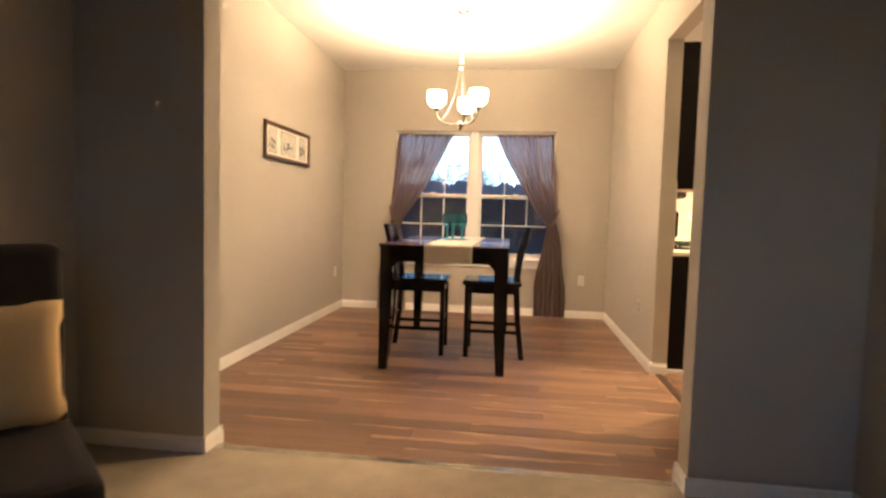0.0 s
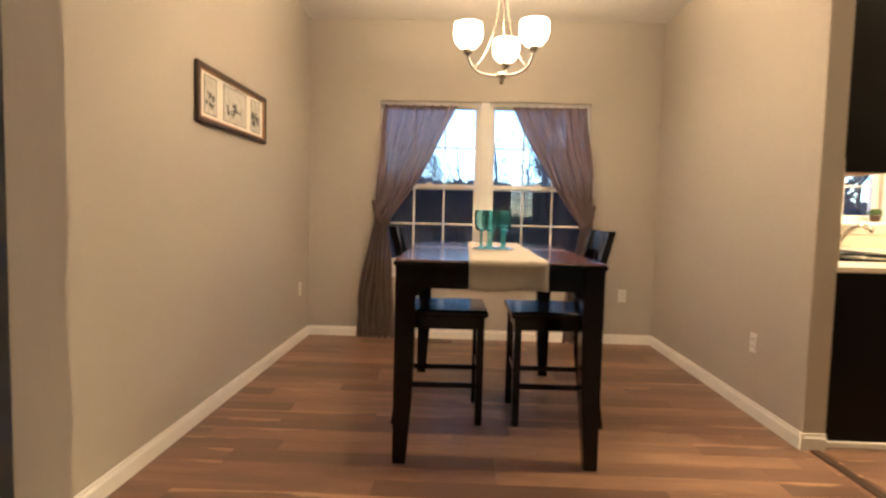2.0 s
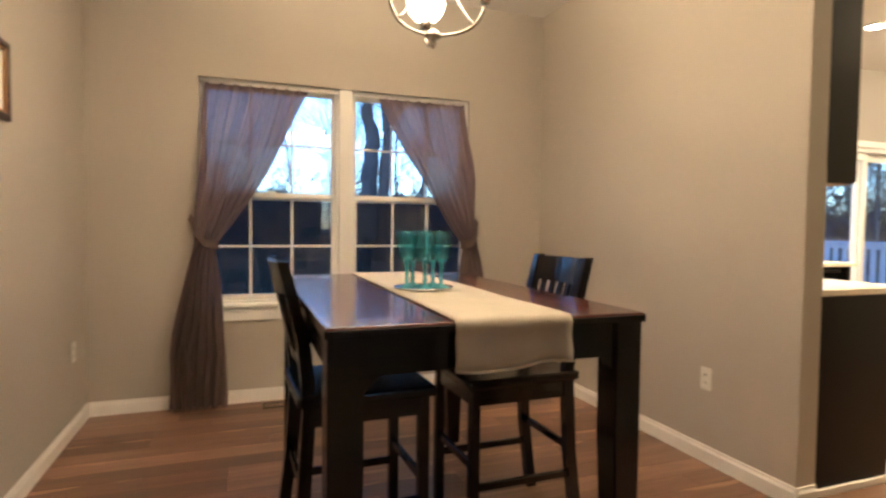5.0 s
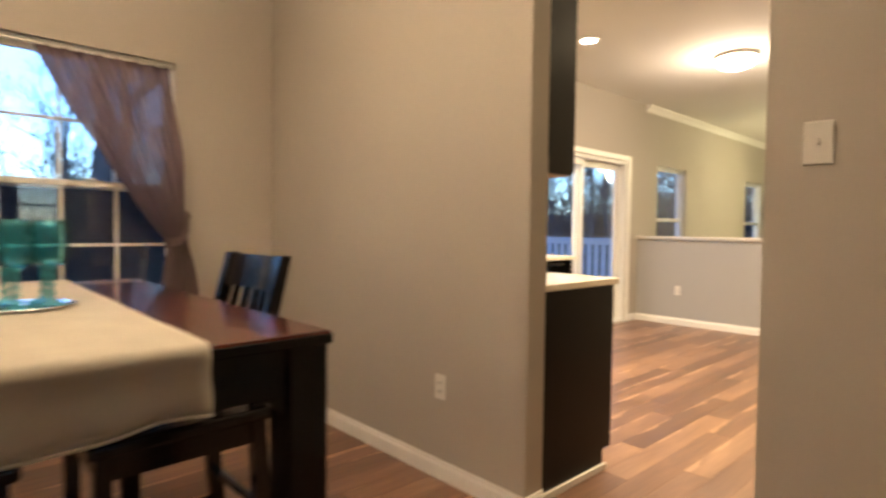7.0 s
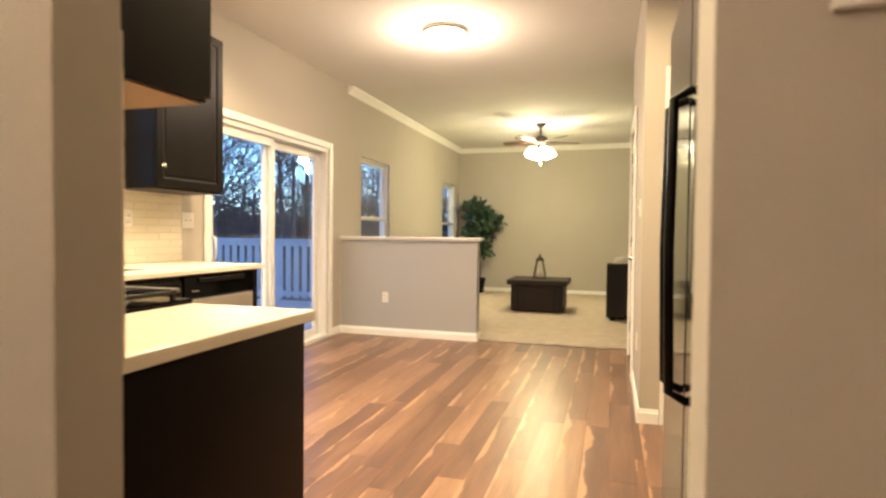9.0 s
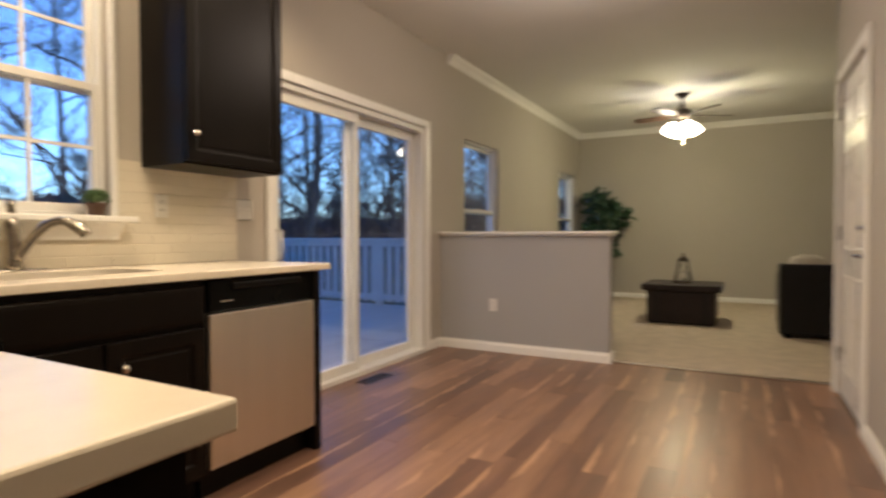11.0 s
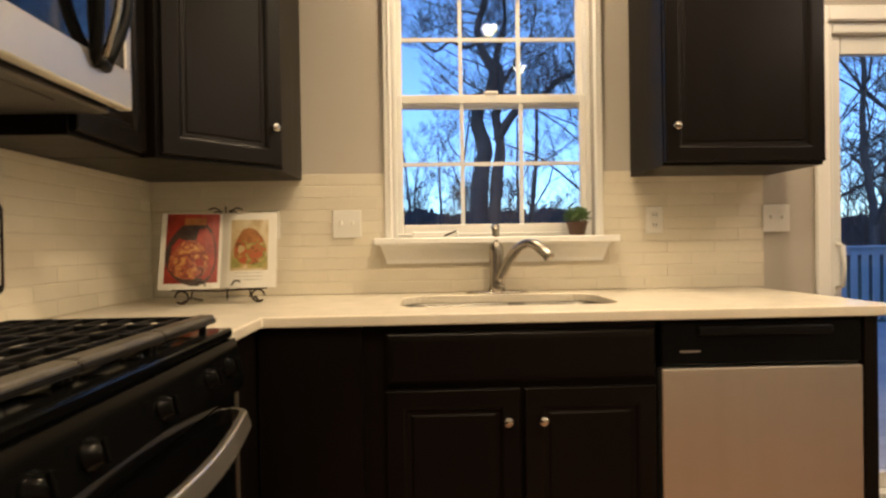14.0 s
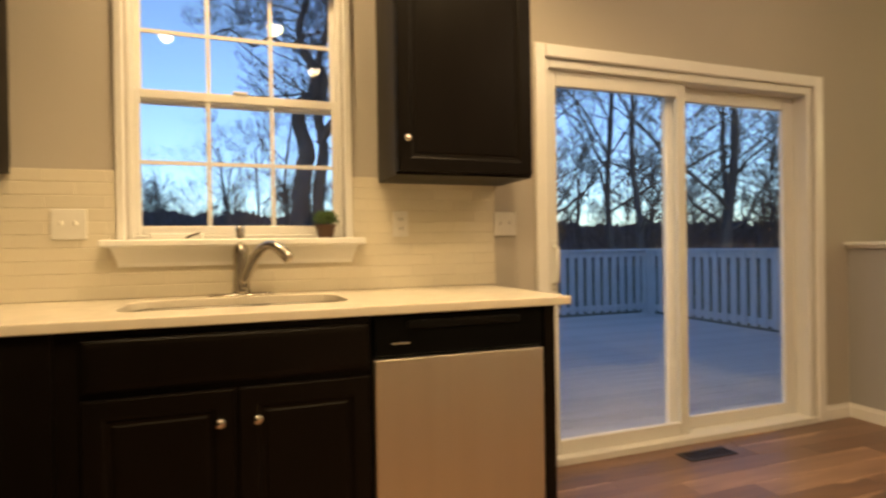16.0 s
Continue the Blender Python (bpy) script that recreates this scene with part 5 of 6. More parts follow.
part("door_window", boxes((MX - 0.026, RY0 + 0.06, 1.520, MX - 0.004, 5.580, 1.825)), BLACKGLOSS, md, "black mirror-like door glass")
HY = 5.475                   # handle's middle along the door
bm = bmesh.new()
for side in (-1, 1):
    tube(bm, [(MX + 0.002 + 0.030 * math.sin(math.pi * k / 12), HY + side * (0.018 + 0.034 * math.sin(math.pi * k / 12)), 1.500 + 0.315 * k / 12) for k in range(13)], 0.013, 8)
for z in (1.500, 1.815):
    tube(bm, [(MX + 0.002, HY - 0.022, z), (MX + 0.006, HY, z), (MX + 0.002, HY + 0.022, z)], 0.014, 8)
hd = part("handle", bm, BLACKPLASTIC, md, "bowed black handle")
bm = bmesh.new()
tube(bm, [(MX + 0.018 + 0.034 * math.sin(math.pi * k / 10), HY - 0.012, 1.512 + 0.290 * k / 10) for k in range(11)], 0.0075, 8)
part("handle_bar", bm, CHROME, hd, "bright metal strip along the handle")


# wall cabinets
def wall_cabinet(name, x0, x1, y0, y1, face, doors, label, z0=1.38, z1=2.44):
    """face: 's' or 'e'; doors: how many."""
    c = thing(name, ((x0 + x1) / 2, (y0 + y1) / 2, z0), label, "cabinet", group="wall cabinets")
    part("body", boxes((x0, y0, z0, x1, y1, z1), bevel=0.002), ESPRESSO, c)
    w = (x1 - x0 if face == "s" else y1 - y0) / doors
    for k in range(doors):
        m = pose(x0 + k * w + 0.004, y0 - 0.015, z0 + 0.012) if face == "s" else pose(x1 + 0.015, y0 + k * w + 0.004, z0 + 0.012, 0, 0, 90)
        d = shaker(c, "door", m, w - 0.008, z1 - z0 - 0.024)
        yield c, d, m, w


for c, d, m, w in wall_cabinet("wall_cabinet", 3.375, 3.965, 6.245, N - 0.004, "s", 1, "espresso wall cabinet between window and sliding door"):
    knob(d, m @ pose(0.035, -0.006, 0.125))
for c, d, m, w in wall_cabinet("wall_cabinet", KW + 0.004, 1.66, 4.420, RY0 + 0.014, "e", 1, "espresso wall cabinet beside the microwave"):
    knob(d, m @ pose(w - 0.05, -0.006, 0.125))
    part("underside", boxes((KW + 0.012, 4.428, 1.376, 1.652, RY0 + 0.008, 1.3795)), GILT2, c, "unfinished pale wood underside")
for c, d, m, w in wall_cabinet("wall_cabinet", KW + 0.004, 1.66, RY0 + 0.02, 5.605, "e", 2, "short espresso wall cabinet above the microwave", 1.87):
    pass
for c, d, m, w in wall_cabinet("wall_cabinet", KW + 0.004, 1.69, 5.61, 5.945, "e", 1, "narrow espresso wall cabinet next to the microwave"):
    pass
dc = thing("wall_cabinet", (1.68, 6.3, 1.38), "espresso corner wall cabinet with a diagonal door", "cabinet", group="wall cabinets")
bm = bmesh.new()
foot = [(KW + 0.004, 5.95), (1.73, 5.95), (2.025, 6.245), (2.025, N - 0.004), (KW + 0.004, N - 0.004)]
lo, hi = [[bm.verts.new((x, y, z)) for x, y in foot] for z in (1.38, 2.44)]
for k in range(5):
    bm.faces.new((lo[k], lo[(k + 1) % 5], hi[(k + 1) % 5], hi[k]))
bm.faces.new(lo)
bm.faces.new(hi)
part("body", bm, ESPRESSO, dc)
m = pose(1.73, 5.95, 1.392, 0, 0, 45) @ pose(0.012, -0.015, 0)
d = shaker(dc, "door", m, 0.393, 1.036)
knob(d, m @ pose(0.36, -0.006, 0.125))

# backsplash tiles on the north and west walls
splash_n = setting("backsplash_wall_north", boxes((KW + 0.0035, N - 0.0066, CT + 0.001, 2.358, N - 0.0005, 1.4045), (2.3585, N - 0.0066, CT + 0.001, 3.2575, N - 0.0005, 1.035), (3.258, N - 0.0066, CT + 0.001, 3.935, N - 0.0005, 1.4045)), GROUT, "white tiled backsplash behind the sink", "backsplash")
splash_w = setting("backsplash_wall_west", boxes((KW + 0.0005, 4.375, CT + 0.001, KW + 0.0066, N - 0.004, 1.4345)), GROUT, "white tiled backsplash behind the range", "backsplash")
tile_mesh = {}


def tile(owner, cx, cy, z0, length, height, west):
    key = (round(length, 3), round(height, 3), west)
    if key not in tile_mesh:
        a, h, c, e, t = length / 2 - 0.0002, height / 2 - 0.0010, 0.0018, 0.0004, 0.0052
        v = [(-a, 0, -h), (a, 0, -h), (a, 0, h), (-a, 0, h), (-a, -t + c, -h), (a, -t + c, -h), (a, -t + c, h), (-a, -t + c, h), (-a + e, -t, -h + c), (a - e, -t, -h + c), (a - e, -t, h - c), (-a + e, -t, h - c)]
        f = [(8, 9, 10, 11)] + [(lo2 + k, lo2 + (k + 1) % 4, lo2 + 4 + (k + 1) % 4, lo2 + 4 + k) for lo2 in (0, 4) for k in range(4)]
        me = bpy.data.meshes.new("tile")
        me.from_pydata(v, [], f)
        me.materials.append(TILE)
        if west:
            me.transform(pose(0, 0, 0, 0, 0, 90))
        tile_mesh[key] = me
    ob = new("tile", tile_mesh[key])
    ob.location = (cx, cy, z0 + height / 2)
    ob.parent = owner


def tiling(owner, a0, a1, z1, west, gaps=()):
    h, length = 0.049, 0.20
    j, z = 0, CT + 0.001
    while z < z1 - 0.005:
        high = min(h, z1 - z)
        spans = [(a0, a1)]
        for g0, g1, lo2, hi2 in gaps:
            if z + high > lo2 + 0.004 and z < hi2 - 0.004:
                spans = [s for p, q in spans for s in ((p, min(q, g0)), (max(p, g1), q)) if s[1] - s[0] > 0.012]
        for p, q in spans:
            x = a0 - (0.5 if j % 2 else 0.0) * length
            while x < q:
                u, w = max(x, p), min(x + length, q)
                if w - u > 0.012:
                    if west:
                        tile(owner, KW + 0.0032, (u + w) / 2, z, w - u, high, True)
                    else:
                        tile(owner, (u + w) / 2, N - 0.0032, z, w - u, high, False)
                x += length
        z += h
        j += 1


tiling(splash_n, KW + 0.011, 3.935, 1.4045, False, ((2.3575, 3.2585, 1.110, 1.5), (2.3360, 3.2780, 1.034, 1.142)))
tiling(splash_w, 4.375, N - 0.011, 1.379, True, ())
wall_plate("switch", 2.205, N - 0.010, 1.20, 0, -1, 2)
wall_plate("outlet", 3.47, N - 0.010, 1.20, 0, -1)
wall_plate("switch", 3.985, N - 0.0095, 1.20, 0, -1, 2)
wall_plate("outlet", 1.90, N - 0.010, 1.20, 0, -1)
wall_plate("switch", 4.46, S, 1.30, 0, 1)
wall_plate("outlet", 4.62, S, 0.42, 0, 1)

# cookbook on a scrolled stand, turned towards the room
M = pose(1.790, 6.315, CT, 0, 0, 7)
st = thing("book_stand", (1.785, 6.315, CT), "scrolled wrought-iron book stand in the counter corner", "book stand")
bm = bmesh.new()
LEAN = 0.27


def stand_point(x, d, z):
    return M @ Vector((x, d, z))


for s in (-1, 1):
    tube(bm, [stand_point(s * (0.10 + 0.028 + 0.022 * math.cos(a)), -0.055, 0.026 + 0.022 * math.sin(a)) for a in [k * 0.55 for k in range(11)]], 0.0035, 6)
    tube(bm, [stand_point(s * 0.13, -0.06, 0.005), stand_point(s * 0.11, 0.0, 0.02), stand_point(s * 0.09, 0.06, 0.004)], 0.0035, 6)
    tube(bm, [stand_point(s * 0.10, -0.045, 0.02), stand_point(s * 0.08, 0.03, 0.20), stand_point(s * 0.02, 0.055, 0.30)], 0.0035, 6)
    tube(bm, [stand_point(s * (0.012 + 0.016 - 0.016 * math.cos(a)), 0.055, 0.315 + 0.016 * math.sin(a)) for a in [k * 0.6 for k in range(9)]], 0.003, 6)
    tube(bm, [stand_point(s * 0.01, 0.055, 0.33), stand_point(s * 0.04, 0.055, 0.345), stand_point(s * 0.06, 0.055, 0.338)], 0.003, 6)
tube(bm, [stand_point(-0.16, -0.055, 0.053), stand_point(0, -0.060, 0.046), stand_point(0.16, -0.055, 0.053)], 0.004, 6)
for s in (-1, 1):
    tube(bm, [stand_point(s * (0.06 + 0.016 * math.cos(k)), -0.078, 0.066 + 0.016 * math.sin(k)) for k in [q * 0.6 - 1.57 for q in range(9)]], 0.003, 6)
    tube(bm, [stand_point(s * 0.06, -0.058, 0.050), stand_point(s * 0.06, -0.078, 0.050)], 0.003, 6)
tube(bm, [stand_point(0, 0.05, 0.0035), stand_point(0, 0.055, 0.18), stand_point(0, 0.055, 0.35)], 0.0035, 6)
part("frame", bm, BRONZE, st)
bk = thing("cookbook", (1.785, 6.315, CT + 0.055), "open cookbook with food photographs on a stand", "book")


def on_page(side, u0, v0, u1, v1, lift, thick):
    """A slab on a page: u from the spine outwards, v up the page."""
    bm = bmesh.new()
    n = 8
    cols = []
    for k in range(n + 1):
        u = u0 + (u1 - u0) * k / n
        bulge = 0.016 * math.sin(math.pi * min(1, u / 0.19) ** 0.6)
        ring = []
        for v, d in ((v0, lift), (v1, lift), (v1, lift + thick), (v0, lift + thick)):
            y = -0.045 - 0.034 * u / 0.19 - bulge - d + LEAN * v
            ring.append(bm.verts.new(M @ Vector((side * u, y, 0.056 + v))))
        cols.append(ring)
    for a, b in zip(cols, cols[1:]):
        for k in range(4):
            bm.faces.new((a[k], a[(k + 1) % 4], b[(k + 1) % 4], b[k]))
    bm.faces.new(cols[0])
    bm.faces.new(cols[-1])
    return bm


def page_disc(side, u, v, ru, rv, lift):
    """A flat oval of print on a page."""
    bm = bmesh.new()
    rim = []
    for k in range(24):
        a = 2 * math.pi * k / 24
        r = 1 + 0.06 * math.sin(3 * a + u * 90)
        uu, vv = u + ru * r * math.cos(a), v + rv * r * math.sin(a)
        bulge = 0.016 * math.sin(math.pi * min(1, max(0.0, uu) / 0.19) ** 0.6)
        rim.append(bm.verts.new(M @ Vector((side * uu, -0.045 - 0.034 * uu / 0.19 - bulge - lift + LEAN * vv, 0.056 + vv))))
    bulge = 0.016 * math.sin(math.pi * (u / 0.19) ** 0.6)
    mid = bm.verts.new(M @ Vector((side * u, -0.045 - 0.034 * u / 0.19 - bulge - lift + LEAN * v, 0.056 + v)))
    for k in range(24):
        bm.faces.new((mid, rim[k], rim[(k + 1) % 24]))
    return bm


for s in (-1, 1):
    pg = part("page_block", on_page(s, 0.0003, 0.0, 0.195, 0.265, 0.0, 0.012), PAGE, bk)
    if s < 0:
        ph = part("photo", on_page(s, 0.008, 0.02, 0.178, 0.262, 0.0121, 0.0006), FOODRED, pg, "red food photograph")
        part("photo_detail", on_page(s, 0.05, 0.222, 0.12, 0.247, 0.0128, 0.0004), FOODORANGE, pg)
        part("photo_detail", page_disc(s, 0.092, 0.122, 0.082, 0.114, 0.0130), FOODDARK, pg, "dark pan in the photograph")
        part("photo_detail", page_disc(s, 0.100, 0.098, 0.064, 0.068, 0.0140), ROAST, pg, "roast in the photograph")
    else:
        part("photo", on_page(s, 0.035, 0.060, 0.165, 0.240, 0.0121, 0.0006), TABLEPRINT, pg, "burger photograph")
        part("photo_detail", on_page(s, 0.037, 0.068, 0.163, 0.110, 0.0128, 0.0004), GARNISH, pg)
        part("photo_detail", page_disc(s, 0.102, 0.140, 0.056, 0.062, 0.0136), BURGER, pg, "burger in the photograph")
        part("photo_detail", page_disc(s, 0.100, 0.185, 0.036, 0.024, 0.0140), FOODORANGE, pg)
        for k in range(3):
            part("text_line", on_page(s, 0.05, 0.05 - 0.012 * k, 0.15, 0.054 - 0.012 * k, 0.0121, 0.0003), SKETCH, pg)

pot = thing("potted_plant", (3.135, N - 0.055, 1.14), "small round green plant in a brown pot on the sill", "plant")
part("pot", lathe(bmesh.new(), [(0, 0), (0.030, 0), (0.040, 0.045), (0.044, 0.048), (0.044, 0.056), (0.036, 0.056), (0.034, 0.046), (0, 0.044)], (3.135, N - 0.055, 1.14), 20), TERRACOTTA, pot)


def leaf_ball(centre, radius, count, size, seed, squash=1.0, fill=0.65):
    rnd = random.Random(seed)
    v, f = [], []
    for _ in range(count):
        d = Vector((rnd.gauss(0, 1), rnd.gauss(0, 1), rnd.gauss(0, 1))).normalized()
        if d.z < -0.35:
            continue
        p = Vector(centre) + Vector((d.x, d.y, d.z * squash)) * radius * rnd.uniform(fill, 1.06)
        a = d.orthogonal().normalized()
        a.rotate(Matrix.Rotation(rnd.uniform(0, 6.28), 3, d))
        b = d.cross(a)
        s = size * rnd.uniform(0.6, 1.3)
        k = len(v)
        v += [p, p + a * s * 0.5 + b * s * 0.25 + d * s * 0.25, p + a * s + d * s * 0.35, p + a * s * 0.5 - b * s * 0.25 + d * s * 0.25]
        f.append((k, k + 1, k + 2, k + 3))
    bm = bmesh.new()
    vs = [bm.verts.new(p) for p in v]
    for q in f:
        bm.faces.new([vs[i] for i in q])
    return bm


part("foliage", leaf_ball((3.135, N - 0.055, 1.215), 0.048, 900, 0.016, 5, 0.8, 0.5), BOXWOOD, pot, "dense tiny green leaves")
tool = thing("window_crank", (2.60, N + 0.02, 1.141), "small white latch bar on the window sill", "latch")
part("bar", boxes((2.47, N - 0.004, 1.1405, 2.66, N + 0.012, 1.165), bevel=0.004), VINYL, tool)
bm = bmesh.new()
tube(bm, [(2.60, N - 0.012, 1.146), (2.625, N - 0.014, 1.158), (2.65, N - 0.012, 1.166)], 0.004, 6)
part("lever", bm, BRONZE, tool)

# fridge and the short counter on the south side
fg = thing("refrigerator", (2.2, 3.1, 0), "black side-by-side refrigerator with a dispenser", "refrigerator")
part("body", boxes((1.75, 2.80, 0.03, 2.645, 3.41, 1.77), bevel=0.006), BLACKGLOSS, fg)
for x0, x1, name in ((1.752, 2.13, "freezer_door"), (2.136, 2.643, "fridge_door")):
    dr = part(name, boxes((x0, 3.415, 0.10, x1, 3.475, 1.765), bevel=0.012, seg=3), BLACKGLOSS, fg)
    hx = x1 - 0.05 if x0 < 2 else x0 + 0.05
    bm = bmesh.new()
    tube(bm, [(hx, 3.474, 0.75), (hx, 3.515, 0.77), (hx, 3.52, 1.1), (hx, 3.515, 1.43), (hx, 3.474, 1.45)], 0.011, 10)
    part("handle", bm, BLACKPLASTIC, dr)
    if x0 < 2:
        part("dispenser", boxes((1.82, 3.474, 1.0, 2.04, 3.479, 1.40), bevel=0.002), BLACKPLASTIC, dr)
part("toe_grille", boxes((1.76, 3.38, 0.0, 2.635, 3.405, 0.09)), BLACKPLASTIC, fg)
cab3 = thing("base_cabinet", (2.91, 3.1, 0), "espresso base cabinet beside the refrigerator", "cabinet", group="base cabinets")
part("body", boxes((2.66, 2.79, 0.10, 3.14, 3.40, CT - 0.031)), ESPRESSO, cab3)
part("toe_kick", boxes((2.66, 3.31, 0.0, 3.14, 3.33, 0.10)), ESPRESSO, cab3)
shaker(cab3, "drawer_front", pose(3.135, 3.416, 0.715, 0, 0, 180), 0.47, 0.145)
d = shaker(cab3, "door", pose(3.135, 3.416, 0.12, 0, 0, 180), 0.47, 0.575)
knob(d, pose(3.09, 3.422, 0.62, 0, 0, 180))
top3 = thing("countertop", (2.91, 3.1, CT - 0.03), "short cream quartz worktop beside the refrigerator", "countertop")
part("slab", boxes((2.655, 2.781, CT - 0.03, 3.167, 3.445, CT), bevel=0.004, seg=2), QUARTZ, top3)

# ceiling lamps
# the first two are known; the other three are added light
for x, y in CANS:
    c = thing("recessed_light", (x, y, CEIL), "lit recessed ceiling light with white trim, three of five added", "ceiling light", group="recessed kitchen lights")
    part("trim_ring", lathe(bmesh.new(), [(0.066, 0.0), (0.095, 0.0), (0.092, -0.006), (0.070, -0.010), (0.066, -0.004)], (x, y, CEIL), 28), TRIM, c)
    part("lens", lathe(bmesh.new(), [(0, -0.013), (0.04, -0.0115), (0.066, -0.006), (0.066, 0.0), (0, 0.0)], (x, y, CEIL - 0.0005), 28), LENS, c, "bright lens")
dm = thing("ceiling_light", (*DOME, CEIL), "lit flush-mount ceiling light with a glass bowl", "ceiling light")
part("pan", lathe(bmesh.new(), [(0, 0), (0.19, 0), (0.19, -0.02), (0.17, -0.045), (0, -0.045)], (*DOME, CEIL), 32), NICKEL, dm)
part("bowl", lathe(bmesh.new(), [(0.18, -0.042), (0.175, -0.07), (0.14, -0.105), (0.08, -0.13), (0.0, -0.138)], (*DOME, CEIL), 32), DOMEGLASS, dm, "lit opal glass bowl")
for a in (0, 120, 240):
    part("clip", lathe(bmesh.new(), [(0, 0), (0.012, 0.003), (0.012, 0.02), (0, 0.024)], (DOME[0] + 0.183 * math.cos(radians(a)), DOME[1] + 0.183 * math.sin(radians(a)), CEIL - 0.066), 10), NICKEL, dm)
part("finial", lathe(bmesh.new(), [(0, -0.165), (0.008, -0.16), (0.012, -0.148), (0.006, -0.138), (0, -0.137)], (*DOME, CEIL), 12), NICKEL, dm)

# ---- family room ----
fan = thing("ceiling_fan", (*FAN, CEIL), "bronze ceiling fan with lit glass shades", "ceiling fan")
part("canopy", lathe(bmesh.new(), [(0, 0), (0.075, 0), (0.07, -0.02), (0.03, -0.06), (0, -0.06)], (*FAN, CEIL), 24), BRONZE, fan)
part("downrod", lathe(bmesh.new(), [(0, -0.05), (0.012, -0.05), (0.012, -0.2), (0, -0.2)], (*FAN, CEIL), 12), BRONZE, fan)
part("motor", lathe(bmesh.new(), [(0, -0.18), (0.05, -0.185), (0.10, -0.21), (0.11, -0.26), (0.09, -0.30), (0.05, -0.32), (0, -0.32)], (*FAN, CEIL), 28), BRONZE, fan)
for k in range(5):
    a = radians(72 * k + 8)
    m = Matrix.Translation((*FAN, CEIL - 0.27)) @ Matrix.Rotation(a, 4, "Z") @ Matrix.Rotation(radians(12), 4, "X")
    bm = bmesh.new()
    out = [(0.17, -0.045), (0.28, -0.060), (0.54, -0.064), (0.59, -0.04), (0.60, 0.0), (0.59, 0.04), (0.54, 0.064), (0.28, 0.060), (0.17, 0.045)]
    hi2, lo2 = [[bm.verts.new(m @ Vector((x, y, z))) for x, y in out] for z in (0.004, -0.004)]
    bm.faces.new(hi2)
    bm.faces.new(lo2[::-1])
    for q in range(len(out)):
        bm.faces.new((hi2[q], hi2[(q + 1) % len(out)], lo2[(q + 1) % len(out)], lo2[q]))
    bl = part("blade", bm, FRAMEWOOD, fan, "dark wooden blade")
    bm = boxes((0.09, -0.018, -0.012, 0.22, 0.018, -0.004), bevel=0.003)
    bmesh.ops.transform(bm, matrix=m, verts=bm.verts[:])
    part("blade_iron", bm, BRONZE, bl)
part("light_kit", lathe(bmesh.new(), [(0, -0.32), (0.05, -0.32), (0.06, -0.35), (0.03, -0.38), (0, -0.385)], (*FAN, CEIL), 20), BRONZE, fan)
for k in range(4):
    a = radians(90 * k + 30)
    at = Vector((FAN[0] + 0.10 * math.cos(a), FAN[1] + 0.10 * math.sin(a), CEIL - 0.36))
    m = Matrix.Rotation(a, 4, "Z") @ Matrix.Rotation(radians(-28), 4, "Y")
    part("shade", lathe(bmesh.new(), [(0.020, 0.0), (0.046, -0.020), (0.072, -0.07), (0.088, -0.150), (0.084, -0.150), (0.068, -0.07), (0.041, -0.024), (0.016, -0.005)], at, 20, m), FANSHADE, fan, "lit bell glass shade")
bm = bmesh.new()
tube(bm, [(FAN[0] + 0.03, FAN[1], CEIL - 0.38), (FAN[0] + 0.032, FAN[1], CEIL - 0.60)], 0.002, 5)
lathe(bm, [(0, 0), (0.010, 0.008), (0.006, 0.03), (0, 0.032)], (FAN[0] + 0.032, FAN[1], CEIL - 0.63), 8)
part("pull_chain", bm, NICKEL, fan)

rug = 0.012
chest = thing("trunk_table", (9.0, 4.65, rug), "dark brown trunk used as a coffee table", "coffee table")
part("body", boxes((8.66, 4.29, 0.03, 9.36, 5.03, 0.40), bevel=0.008), DARKTRUNK, chest)
part("lid", boxes((8.63, 4.23, 0.40, 9.39, 5.09, 0.475), bevel=0.012, seg=2), DARKTRUNK, chest)
part("plinth", boxes((8.68, 4.32, rug, 9.34, 5.0, 0.03)), BLACKPLASTIC, chest)
for y in (4.40, 4.92):
    part("strap", boxes((8.655, y - 0.018, 0.05, 8.661, y + 0.018, 0.40)), LEATHER, chest)
lan = thing("lantern", (9.0, 4.66, 0.475), "bronze candle lantern standing on the trunk", "lantern")
part("base", boxes((8.90, 4.56, 0.475, 9.10, 4.76, 0.50), bevel=0.006), BRONZE, lan)
for sx in (-1, 1):
    for sy in (-1, 1):
        bm = bmesh.new()
        tube(bm, [(9.0 + sx * 0.085, 4.66 + sy * 0.085, 0.50), (9.0 + sx * 0.04, 4.66 + sy * 0.04, 0.74)], 0.008, 6)
        part("post", bm, BRONZE, lan)
part("roof", lathe(bmesh.new(), [(0.065, 0.735), (0.065, 0.75), (0.03, 0.79), (0.012, 0.80), (0.012, 0.82), (0.02, 0.83), (0, 0.838)], (9.0, 4.66, 0), 16), BRONZE, lan)
part("candle", lathe(bmesh.new(), [(0, 0.50), (0.035, 0.50), (0.035, 0.60), (0.03, 0.605), (0, 0.60)], (9.0, 4.66, 0), 16), MATBOARD, lan)

